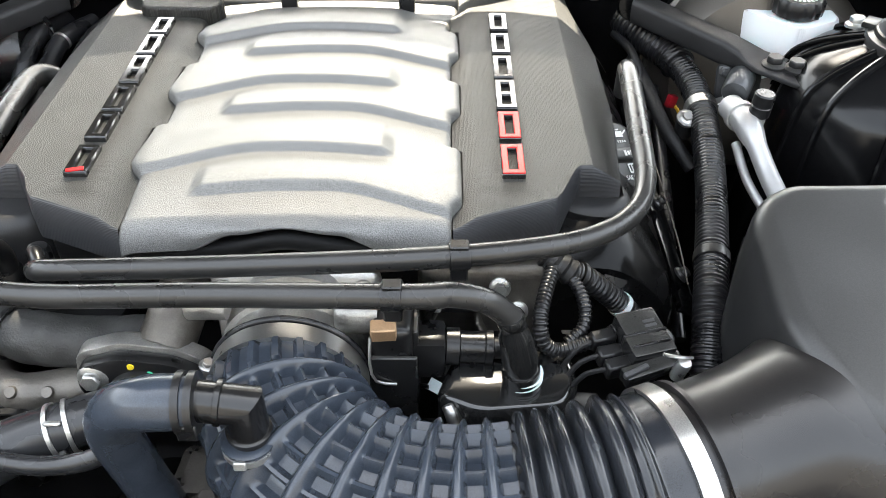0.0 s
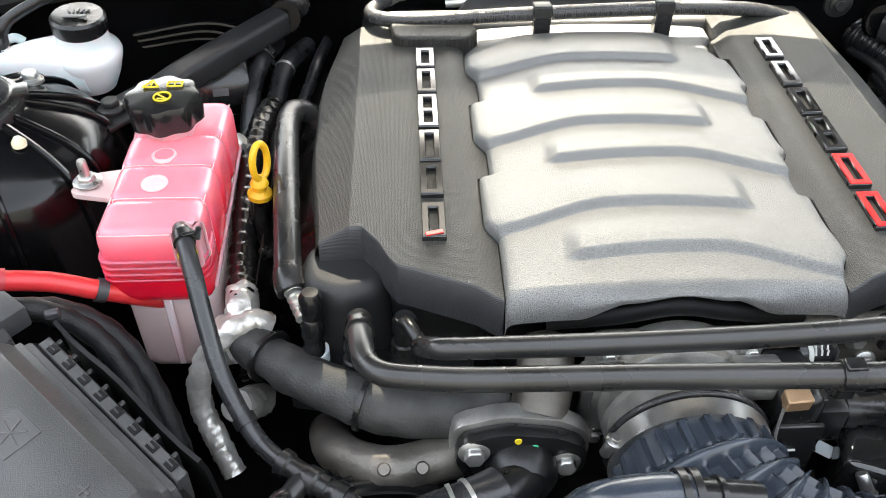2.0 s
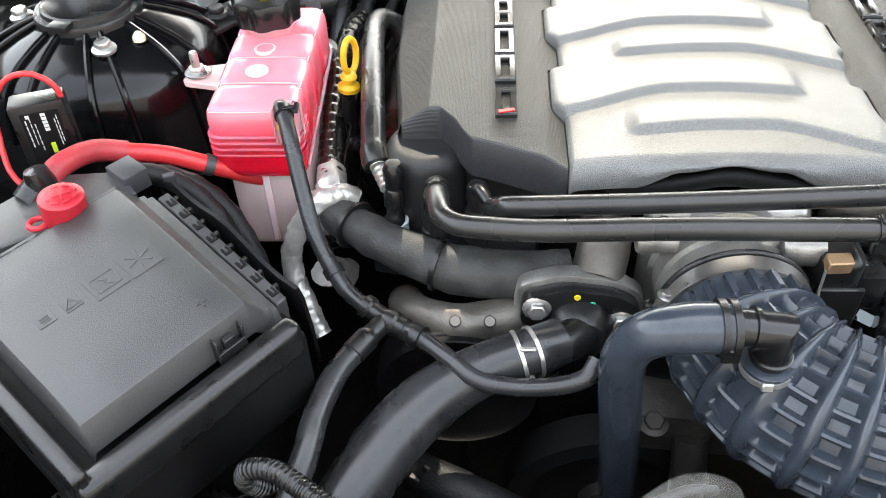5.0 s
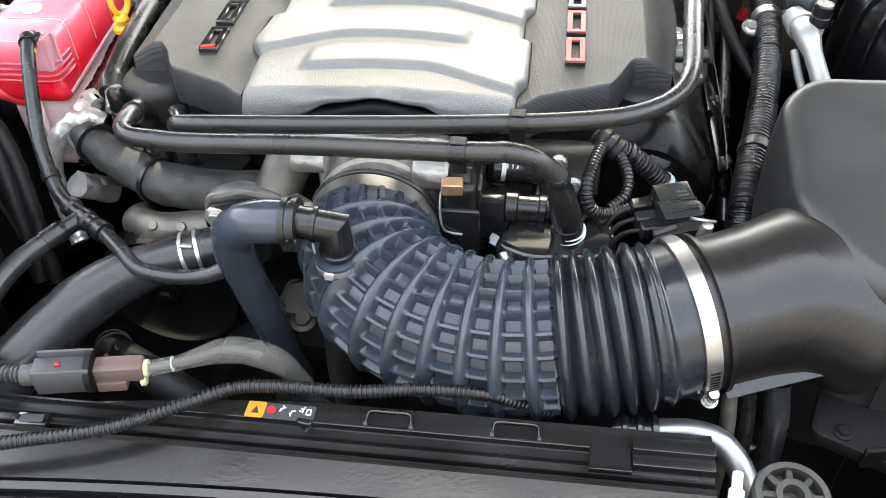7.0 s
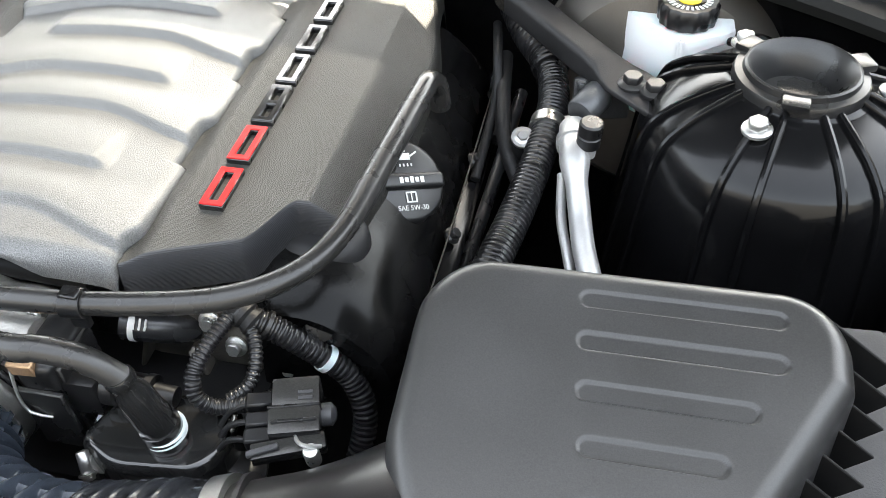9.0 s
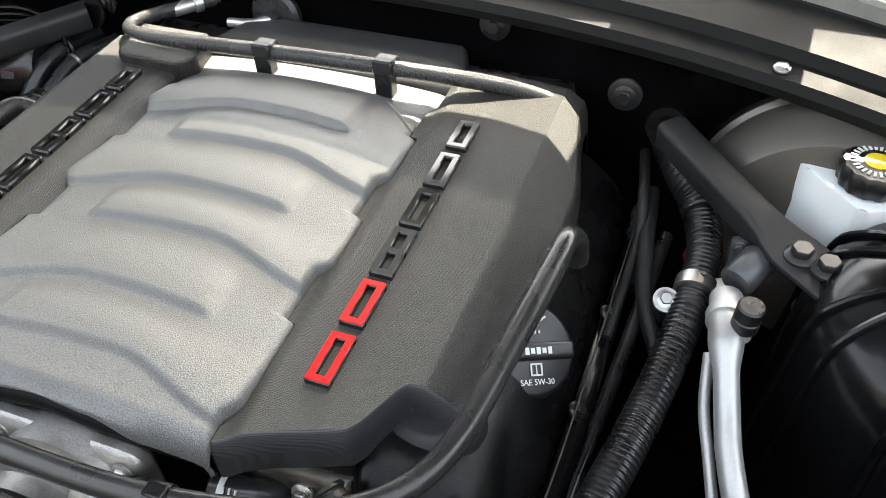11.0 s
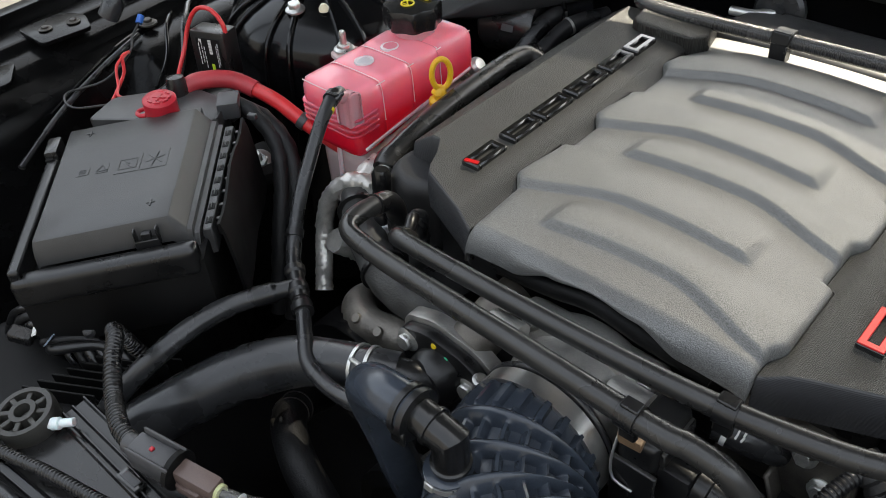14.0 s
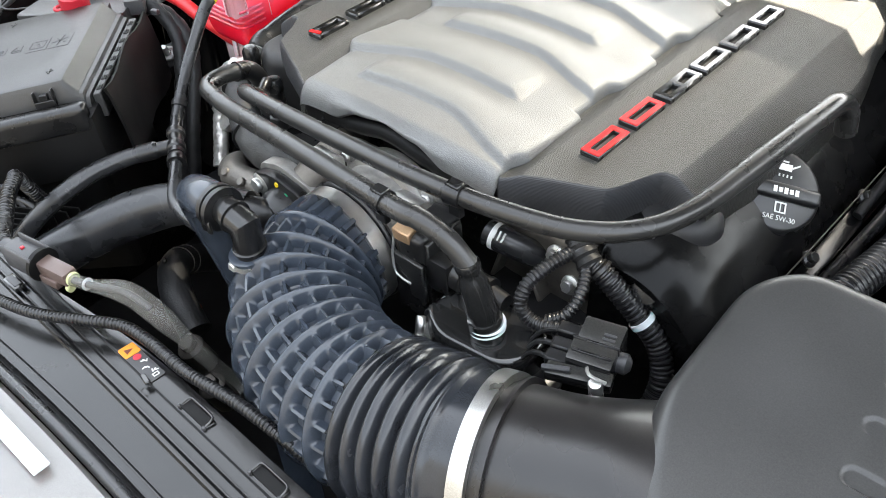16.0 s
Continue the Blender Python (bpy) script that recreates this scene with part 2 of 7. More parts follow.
BLUE = mat("blue_crimp", (0.02, 0.12, 0.45), 0.4)
COWL = mat("black_cowl_plastic", (0.008, 0.0083, 0.008), 0.62, spec=0.18, noise_scale=25, noise_amt=0.25, rough_var=0.06, bump=0.2, bump_scale=900)
# part-transparent sheet in the unseen hood, set to thin the sun
VENT_FILTER = mat("dark_vent_filter", (0.004, 0.004, 0.004), 0.6, alpha=0.645)
WING = mat("dusty_black_wing_paint", (0.003, 0.003, 0.0032), 0.24, spec=0.15, noise_scale=25, noise_amt=0.4, rough_var=0.1, dust=0.012, bump=0.06, bump_scale=120)
BRAID = weave_mat("braided_sleeve", (0.035, 0.035, 0.036), 0.26, 0.0011, 0.5)


# ---- mesh tools ----
def ring(at, axis, big, small, n=36, m=8, bm=None):
    """A torus about an axis."""
    q = Vector(axis).to_track_quat("Z", "Y")
    rows = []
    for i in range(n):
        a = 2 * math.pi * i / n
        rows.append([Vector(at) + q @ Vector((math.cos(a) * (big + small * math.cos(t)), math.sin(a) * (big + small * math.cos(t)), small * math.sin(t))) for t in [2 * math.pi * k / m for k in range(m)]])
    return from_grid(rows, close_u=True, close_v=True, bm=bm)


def part(name, bm, material, parent=None, label="", smooth=40):
    """Links a bmesh as one mesh object, under a thing or a part."""
    me = bpy.data.meshes.new(name)
    bmesh.ops.recalc_face_normals(bm, faces=bm.faces)
    bm.to_mesh(me)
    bm.free()
    me.materials.append(material)
    if smooth:
        me.shade_smooth()
        me.set_sharp_from_angle(angle=radians(smooth))
    ob = new(name, me)
    if parent is not None:
        ob.parent = parent
        if parent.type == "EMPTY":
            ob.matrix_parent_inverse = Matrix.Translation(-parent.location)
    if label:
        ob["label"] = label
    return ob


def thing(name, at, label, category, group="", kind=""):
    ob = new(name)
    ob.location = at
    ob.empty_display_size = 0.02
    return tagged(ob, label, category, group, kind)


def from_grid(rows, close_u=False, close_v=False, bm=None, cap=False):
    bm = bm or bmesh.new()
    vs = [[bm.verts.new(p) for p in r] for r in rows]
    nr, nc = len(vs), len(vs[0])
    for i in range(nr if close_u else nr - 1):
        for j in range(nc if close_v else nc - 1):
            bm.faces.new((vs[i][j], vs[i][(j + 1) % nc], vs[(i + 1) % nr][(j + 1) % nc], vs[(i + 1) % nr][j]))
    if cap:
        bm.faces.new(vs[0][::-1])
        bm.faces.new(vs[-1])
    return bm


def spline(pts, step=0.006):
    """Catmull-Rom through the points, at even steps."""
    p = [Vector(q) for q in pts]
    if len(p) == 2:
        n = max(2, int((p[1] - p[0]).length / step) + 1)
        return [p[0].lerp(p[1], i / (n - 1)) for i in range(n)]
    p = [2 * p[0] - p[1]] + p + [2 * p[-1] - p[-2]]
    out = []
    for i in range(1, len(p) - 2):
        a, b, c, d = p[i - 1:i + 3]
        n = max(2, int((c - b).length / step))
        for k in range(n):
            t = k / n
            out.append(0.5 * (2 * b + (c - a) * t + (2 * a - 5 * b + 4 * c - d) * t * t + (3 * b - a - 3 * c + d) * t ** 3))
    out.append(p[-2])
    return out


def frames(line, up=(0, 0, 1)):
    """Tangent and two normals at each point of a line, carried along it."""
    res, n = [], None
    for i, q in enumerate(line):
        t = (line[min(i + 1, len(line) - 1)] - line[max(i - 1, 0)]).normalized()
        if n is None:
            u = Vector(up)
            if abs(u.dot(t)) > 0.95:
                u = Vector((1, 0, 0))
            n = (u - t * u.dot(t)).normalized()
        else:
            n = (n - t * n.dot(t)).normalized()
        res.append((q, t, n, t.cross(n)))
    return res


def tube(pts, r, n=14, step=0.006, cap=True, bm=None, up=(0, 0, 1), span=None):
    """A round tube along the points; r is a radius or r(s, angle) with s the metres along it."""
    line = spline(pts, step)
    rows, s = [], 0.0
    for i, (q, t, a, b) in enumerate(frames(line, up)):
        if i:
            s += (q - line[i - 1]).length
        if span and not span[0] <= s <= span[1]:
            continue
        row = []
        for k in range(n):
            th = 2 * math.pi * k / n
            rr = r(s, th) if callable(r) else r
            row.append(q + (a * math.cos(th) + b * math.sin(th)) * rr)
        rows.append(row)
    return from_grid(rows, close_v=True, bm=bm, cap=cap)


def length(pts):
    line = spline(pts)
    return sum((a - b).length for a, b in zip(line, line[1:]))


def loom(pts, r, pitch=0.0045, depth=0.12, n=12):
    """Convoluted (ringed) tube."""
    return tube(pts, lambda s, th: r * (1 + depth * max(-0.8, min(0.8, 1.6 * math.sin(2 * math.pi * s / pitch)))), n, pitch / 8)


def dome(outline, z0, z1, r, taper=0.0, bm=None):
    """An upright body of a flat outline whose top rounds over with radius r."""
    cx = sum(p[0] for p in outline) / len(outline)
    cy = sum(p[1] for p in outline) / len(outline)
    big = max(math.hypot(p[0] - cx, p[1] - cy) for p in outline)
    rows = [[Vector((x, y, z0)) for x, y in outline]]
    for k in range(8):
        a = math.pi / 2 * k / 7
        sc = 1 - (taper + r * (1 - math.cos(a))) / big
        rows.append([Vector((cx + (x - cx) * sc, cy + (y - cy) * sc, z1 - r + r * math.sin(a))) for x, y in outline])
    return from_grid(rows, close_v=True, bm=bm, cap=True)


def lathe(profile, at=(0, 0, 0), axis=(0, 0, 1), n=24, bm=None, wob=None):
    """A turned body: profile of (radius, height) about an axis from a place."""
    q = Vector(axis).to_track_quat("Z", "Y")
    rows = []
    for r, h in profile:
        rows.append([Vector(at) + q @ Vector((math.cos(2 * math.pi * k / n) * r * (wob(k / n, r, h) if wob else 1),
                                              math.sin(2 * math.pi * k / n) * r * (wob(k / n, r, h) if wob else 1), h)) for k in range(n)])
    return from_grid(rows, close_v=True, bm=bm, cap=True)


def box(size, m=None, bevel=0.002, seg=2, taper=1.0, bm=None):
    """A bevelled box, centred; taper shrinks its top."""
    b = bmesh.new()
    bmesh.ops.create_cube(b, size=1)
    for v in b.verts:
        k = taper if v.co.z > 0 else 1.0
        v.co = Vector((v.co.x * size[0] * k, v.co.y * size[1] * k, v.co.z * size[2]))
    if bevel:
        bmesh.ops.bevel(b, geom=b.edges[:] + b.verts[:], offset=bevel, segments=seg, affect="EDGES", profile=0.6)
    if m is not None:
        b.transform(m)
    return merge(bm, b)


def merge(bm, other):
    if bm is None:
        return other
    me = bpy.data.meshes.new("tmp")
    other.to_mesh(me)
    other.free()
    bm.from_mesh(me)
    bpy.data.meshes.remove(me)
    return bm


def prism(outline, z0, z1, bevel=0.002, seg=2, m=None, bm=None, top=1.0):
    """An upright prism of a flat outline, its edges rounded; top scales the upper outline about its centre."""
    b = bmesh.new()
    cx = sum(p[0] for p in outline) / len(outline)
    cy = sum(p[1] for p in outline) / len(outline)
    lo = [b.verts.new((x, y, z0)) for x, y in outline]
    hi = [b.verts.new((cx + (x - cx) * top, cy + (y - cy) * top, z1)) for x, y in outline]
    n = len(outline)
    b.faces.new(lo[::-1])
    b.faces.new(hi)
    for i in range(n):
        b.faces.new((lo[i], lo[(i + 1) % n], hi[(i + 1) % n], hi[i]))
    bmesh.ops.recalc_face_normals(b, faces=b.faces)
    if bevel:
        bmesh.ops.bevel(b, geom=b.edges[:], offset=bevel, segments=seg, affect="EDGES", profile=0.6)
    if m is not None:
        b.transform(m)
    return merge(bm, b)


def rounded(pts, r, seg=5):
    """A polygon outline with its corners rounded."""
    out, n = [], len(pts)
    for i in range(n):
        p, a, c = Vector(pts[i]), Vector(pts[i - 1]), Vector(pts[(i + 1) % n])
        d1, d2 = (a - p), (c - p)
        k = min(r, d1.length * 0.45, d2.length * 0.45)
        s, e = p + d1.normalized() * k, p + d2.normalized() * k
        for j in range(seg + 1):
            t = j / seg
            out.append(tuple((1 - t) ** 2 * s + 2 * t * (1 - t) * p + t * t * e))
    return out


def hexbolt(bm=None, at=(0, 0, 0), axis=(0, 0, 1), r=0.007, h=0.006, flange=True):
    b = bmesh.new()
    if flange:
        lathe([(r * 1.45, 0), (r * 1.45, h * 0.25), (r * 1.1, h * 0.45)], at, axis, 16, b)
    q = Vector(axis).to_track_quat("Z", "Y")
    prism([(math.cos(k * math.pi / 3) * r, math.sin(k * math.pi / 3) * r) for k in range(6)], h * 0.2, h, r * 0.12, 1,
          Matrix.Translation(at) @ q.to_matrix().to_4x4(), b)
    return merge(bm, b)


def smoothstep(a, b, x):
    t = max(0.0, min(1.0, (x - a) / (b - a)))
    return t * t * (3 - 2 * t)


def band(pts, i, r, w, bm=None):
    """A short ring round a tube's line at its share i."""
    line = spline(pts)
    k = max(1, min(len(line) - 2, int(i * (len(line) - 1))))
    t = (line[k + 1] - line[k - 1]).normalized()
    return lathe([(r * 0.9, -w / 2), (r, -w / 2), (r, w / 2), (r * 0.9, w / 2)], line[k], t, 20, bm)


# ---- structure round the engine ----
def structure(name, bm, material, label, category, smooth=40):
    return tagged(part(name, bm, material, None, "", smooth), label, category, kind="structure")


g = bmesh.new()
bmesh.ops.create_grid(g, x_segments=40, y_segments=40, size=60)
structure("ground", g, CONCRETE, "pale rough concrete ground beside the car", "ground")

# unseen plain walls, added behind and beside the camera to block low sky light
SKY_BLOCK = mat("grey_plaster", (0.10, 0.10, 0.102), 0.8, noise_scale=3, noise_amt=0.3, bump=0.4, bump_scale=40)
structure("sky_block_south", box((30, 0.2, 2.8), pose(-0.11, -3.0, 1.40), 0.01), SKY_BLOCK, "unseen plain dark wall added to block low sky light", "wall")

for name, x in (("sky_block_west", -6.0), ("sky_block_east", 6.0)):
    structure(name, box((0.2, 14, 3.0), pose(x, 1.0, 1.5), 0.01), SKY_BLOCK, "unseen plain dark wall added to block low sky light", "wall")


def bow_at(x):
    """How far the windscreen's foot comes forward, and how far it sinks, at x."""
    d = (x + 0.11) / 0.75
    return (0.12 if x < -0.11 else 0.20) * d * d, 0.045 * d ** 4


# firewall: a dark wall behind the engine, with a lip under the cowl
rows = []
for i in range(25):
    x = -0.86 + 1.5 * i / 24
    fwd, sink = bow_at(x)
    bow = 0.99 - fwd
    rows.append([Vector((x, bow + 0.02, 0.35)), Vector((x, bow + 0.01, 0.70)), Vector((x, bow, 0.86 - sink)), Vector((x, bow - 0.01, 0.915 - sink))])
structure("firewall", from_grid(rows), CAR_BLACK, "black painted steel firewall behind the engine", "firewall")

# cowl: black plastic shelf with a raised step, bowed like the windscreen's foot
rows = []
for i in range(41):
    x = -0.90 + 1.58 * i / 40
    fwd, sink = bow_at(x)
    y0 = 0.952 - fwd
    prof = [(0.0, 0.912), (-0.004, 0.922), (0.0, 0.930), (0.022, 0.934), (0.026, 0.944), (0.085, 0.952), (0.092, 0.962), (0.15, 0.975), (0.30, 1.02)]
    rows.append([Vector((x, y0 + a, b - sink)) for a, b in prof])
structure("cowl", from_grid(rows), COWL, "black plastic cowl panel below the windscreen", "cowl panel")

# pale strip added to paint the sunlit edge behind the cowl
lit_edge_rows, frit_rows = [], []
for i in range(45):
    x = -0.55 + 1.15 * i / 44
    fwd, sink = bow_at(x)
    y0 = 0.952 - fwd
    lit_edge_rows.append([Vector((x, y0 + a, b - sink)) for a, b in ((0.086, 0.954), (0.087, 0.966), (0.092, 0.969), (0.098, 0.968), (0.100, 0.960))])
    frit_rows.append([Vector((x, y0 + a, b - sink)) for a, b in ((0.103, 0.969), (0.14, 0.980), (0.20, 0.996), (0.29, 1.024), (0.29, 1.018), (0.103, 0.963))])
structure("cowl_lit_edge", from_grid(lit_edge_rows), mat("sunlit_edge_tone", (0.30, 0.30, 0.29), 0.35, 0.5, 40, 0.15), "pale strip painted as the sunlit edge at the windscreen's foot", "trim")
structure("windscreen_edge", from_grid(frit_rows, close_v=True), mat("hazed_glass_edge", (0.026, 0.026, 0.0255), 0.34, noise_scale=30, noise_amt=0.15, coat=0.1), "hazed lower edge of the windscreen", "windscreen")
bm = bmesh.new()
for i in range(46):
    for k in range(8):
        x = 0.10 + 0.0095 * i + 0.0047 * (k % 2)
        fwd, sink = bow_at(x)
        a = 0.110 + 0.0095 * k
        box((0.0048, 0.0048, 0.0012), pose(x, 0.952 - fwd + a, 0.9690 + (a - 0.103) * 0.283 - sink + 0.0006, 16), 0, bm=bm)
tagged(part("frit_dots", bm, DARK, None, "", 0), "rows of small dark dots along the windscreen's edge", "frit dots", kind="stuff")

# unseen open hood above, leaning forward at 60 degrees; the vent sheet near its rear edge and the gaps are added to
# shape the sunlight
HOOD_TILT = 60.0
HS, HC = math.tan(radians(HOOD_TILT)), math.cos(radians(HOOD_TILT))


def hood_slab(x0, x1, ya, yb, thick=0.018, bevel=0.001, bm=None):
    mid = (ya + yb) / 2
    return box((x1 - x0, (yb - ya) / HC, thick), pose((x0 + x1) / 2, mid + 0.009, 1.02 + HS * (1.13 - mid) + 0.005, -HOOD_TILT, 0, 0), bevel, 1, bm=bm)


hood = thing("hood", (-0.11, 0.9, 1.4), "unseen open black hood whose openings shape the sunlight", "hood", kind="structure")
VY0, VY1, VX0, VX1 = 0.911, 1.019, -0.355, 0.135
bm = hood_slab(-1.06, 0.84, 0.53, VY0)
hood_slab(-1.06, VX0, VY0, VY1, bm=bm)
hood_slab(VX1, 0.84, VY0, VY1, bm=bm)
hood_slab(-1.06, 0.84, VY1, 1.0535, bm=bm)
# strips added to keep the sun off both sides of the cover
hood_slab(-1.06, -0.327, 1.0535, 1.081, bm=bm)
hood_slab(0.150, 0.310, 1.0535, 1.081, bm=bm)
hood_slab(-1.06, 0.45, 1.081, 1.092, bm=bm)
part("skin", bm, DARK, hood, "", 0)
part("vent_filter", hood_slab(VX0, VX1, VY0, VY1, 0.002, 0), VENT_FILTER, hood, "added see-through sheet that dims the sun", 0)

# inner fenders, left and right: sloping black sheet with a ledge
def fender(name, sx):
    rows = []
    for i in range(25):
        y = -0.15 + 1.35 * i / 24
        xo = 0.03 * smoothstep(0.3, 0.9, y) - 0.05 * smoothstep(0.25, -0.1, y)
        prof = [(0.52, 0.30), (0.58, 0.60), (0.63, 0.74), (0.655, 0.80), (0.660, 0.836), (0.664, 0.840), (0.698, 0.846), (0.702, 0.850), (0.705, 0.858), (0.709, 0.861), (0.735, 0.864), (0.738, 0.871), (0.742, 0.874), (0.748, 0.874), (0.752, 0.868), (0.782, 0.872), (0.786, 0.884), (0.790, 0.888), (0.802, 0.889), (0.815, 0.886), (0.85, 0.872), (0.90, 0.838), (0.95, 0.78), (0.97, 0.6), (0.97, 0.2)]
        rows.append([Vector((-0.11 + sx * (a + xo), y, b)) for a, b in prof])
    return structure(name, from_grid(rows), WING, "black inner fender and wing edge", "fender")


fender("fender_left", -1)
fender("fender_right", 1)

# stamped sheet between the wing and the strut tower
def apron_z(x):
    return 0.795 + 0.050 * smoothstep(-0.69, -0.80, x)


rows = []
for i in range(19):
    y = 0.47 + 0.42 * i / 18
    rows.append([Vector((x, y, apron_z(x) - 0.05 * smoothstep(0.53, 0.47, y) + 0.004 * math.sin(y * 40) * smoothstep(-0.83, -0.76, x))) for x in [-0.84 + 0.16 * k / 12 for k in range(13)]])
structure("wing_apron", from_grid(rows), WING, "black stamped sheet beside the strut tower", "inner wing")

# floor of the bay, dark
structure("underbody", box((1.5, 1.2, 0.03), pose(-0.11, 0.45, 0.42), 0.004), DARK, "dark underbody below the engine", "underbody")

# ---- radiator support ----
rad = thing("radiator_support", (-0.11, 0.18, 0.70), "black plastic radiator support across the nose", "radiator support", kind="structure")
rows = []
for i in range(60):
    x = -0.41 + 0.566 * i / 59
    back = max(0.2205, 0.236 - 0.024 * max(0.0, (-0.1 - x) / 0.23) ** 1.5)
    sag = -0.013 * (min(0.0, x + 0.02) / 0.3) ** 2
    prof = [(back + 0.002, 0.60), (back + 0.002, 0.780), (back, 0.7855), (0.2192, 0.7865), (0.2180, 0.7862), (0.2172, 0.7822), (0.2100, 0.7815), (0.2090, 0.7848), (0.2080, 0.7848), (0.2068, 0.7818), (0.2015, 0.7812), (0.2005, 0.7846), (0.1992, 0.7846), (0.1982, 0.7795), (0.1968, 0.7795), (0.1958, 0.7846), (0.1943, 0.7846), (0.1930, 0.7815)]
    low = [(0.1712, 0.7782), (0.1705, 0.7745), (0.1692, 0.7745), (0.1685, 0.7780), (0.1630, 0.7770), (0.1608, 0.7700), (0.1600, 0.60)]
    rows.append([Vector((x, a, b)) for a, b in prof] + [Vector((x, a + sag, b)) for a, b in low])
part("top_panel", from_grid(rows), GLOSSY, rad, "", 30)
for y0, y1, z in ((0.2155, 0.2265, 0.7925), (0.2062, 0.2155, 0.7885)):
    part("end_block", box((0.0530, y1 - y0, 0.030), pose(0.1297, (y0 + y1) / 2, z - 0.015), 0.0009, 2), GLOSSY, rad, "stepped black end block")
# near-black block slightly proud of the panel, painting in the notch's shade
part("notch", box((0.0265, 0.0165, 0.006), pose(0.0892, 0.2130, 0.7840), 0.0004, 1), DARK, rad)
part("notch_lip", box((0.0275, 0.0030, 0.012), pose(0.0892, 0.2030, 0.7812), 0.0007, 2), GLOSSY, rad)
for x in (-0.0605, 0.0265):
    # dark raised block in place of the slot's shaded depth
    part("slot_shade", box((0.0295, 0.0092, 0.003), pose(x, 0.2250, 0.7860), 0.0004, 1), DARK, rad)
    part("slot_frame", tube([(x - 0.0158, 0.2203, 0.7880), (x - 0.0153, 0.2275, 0.7890), (x - 0.0125, 0.2300, 0.7893), (x, 0.2302, 0.7893), (x + 0.0125, 0.2300, 0.7893), (x + 0.0153, 0.2275, 0.7890), (x + 0.0158, 0.2203, 0.7880)], 0.0010, 10, 0.002), BLACK_GLOSS, rad, "raised gloss black slot rim")
    for k in (-1, 1):
        part("slot_foot", box((0.0028, 0.0030, 0.0040), pose(x + 0.0158 * k, 0.2200, 0.7875), 0.0006, 1), GREY_CONN, rad)
part("side_slot", box((0.0230, 0.0105, 0.0040), pose(-0.3110, 0.2005, 0.7855, 0, 0, 3), 0.0010, 2), BLACK_GLOSS, rad)
part("side_slot_floor", box((0.0170, 0.0065, 0.0020), pose(-0.3110, 0.2005, 0.7873, 0, 0, 3), 0.0004, 1), GREY_CONN, rad)

# ---- engine cover ----
XC = -0.111
STEPS = [(0.520, 1), (0.570, -1), (0.632, 1), (0.680, -1), (0.738, 1), (0.788, -1)]   # place from the front, open side


def step_y(k, x):
    """The line of a step: flat, curving forward at its open side."""
    y, side = STEPS[k]
    u = (x - XC) * side
    return y - 0.024 * smoothstep(0.03, 0.125, u) - 0.006 * smoothstep(0.0, -0.1, u)


def inner_edge(sx, y):
    """Half width of the silver panel at y: black teeth with a blunt front, hollows behind them."""
    teeth = ((0.30, 0.548), (0.616, 0.660), (0.724, 0.772)) if sx < 0 else ((0.30, 0.506), (0.582, 0.632), (0.691, 0.736), (0.799, 0.84))
    e = 0.1285 if sx < 0 else 0.1265
    for a, b in teeth:
        e -= (0.0095 if sx < 0 else 0.0080) * smoothstep(a - 0.002, a + 0.001, y) * (1 - smoothstep(b - 0.008, b + 0.008, y))
    return e


def silver_z(x, y):
    u = (x - XC) / 0.125
    rel = abs(x - XC) / inner_edge(-1 if x < XC else 1, y)
    z = 0.8885 - 0.006 * u * u - 0.0016 * smoothstep(0.90, 1.0, rel) - 0.004 * smoothstep(0.965, 1.0, rel) - 0.003 * smoothstep(0.54, 0.49, y)
    # the rear falls away behind an arched edge
    rear = 0.842 - 0.035 * smoothstep(0.07, 0.125, abs(x - XC)) - 0.004 * (u * u)
    z -= 0.004 * smoothstep(0.77, rear, y) + 0.005 * smoothstep(rear, rear + 0.006, y)
    # runners
    edge = [0.484] + [step_y(k, x) for k in range(6)] + [0.88]
    for k in range(6):
        y0 = edge[k + 1]
        side = STEPS[k][1]
        fade = 1 - smoothstep(0.062, 0.076, -(x - XC) * side)
        # a sloped step up facing forward, then a long fall to the next
        z += 0.0064 * fade * smoothstep(y0 - 0.0055, y0 + 0.0012, y) * (1 - smoothstep(y0 + 0.006, edge[k + 2] - 0.008, y))
    return z


cover = thing("engine_cover", (XC, 0.66, 0.80), "silver and black plastic engine cover over the intake", "engine cover")
SILVER_FRONT = 0.489


def silver_x(i, y):
    """Across the silver panel, from its left edge to its right one."""
    u = -1 + 2 * i / 120
    u = math.copysign(abs(u) ** 0.9, u)
    return XC + u * (inner_edge(1 if u > 0 else -1, y) - 0.0012)


rows = []
for j in range(340):
    y = SILVER_FRONT + (0.872 - SILVER_FRONT) * j / 339
    row = [Vector((x, y, silver_z(x, y))) for x in (silver_x(i, y) for i in range(121))]
    rows.append([row[0] + Vector((-0.0006, 0, -0.012))] + row + [row[-1] + Vector((0.0006, 0, -0.012))])
# front apron: a bright sloping band with a moulded arch
apron = []
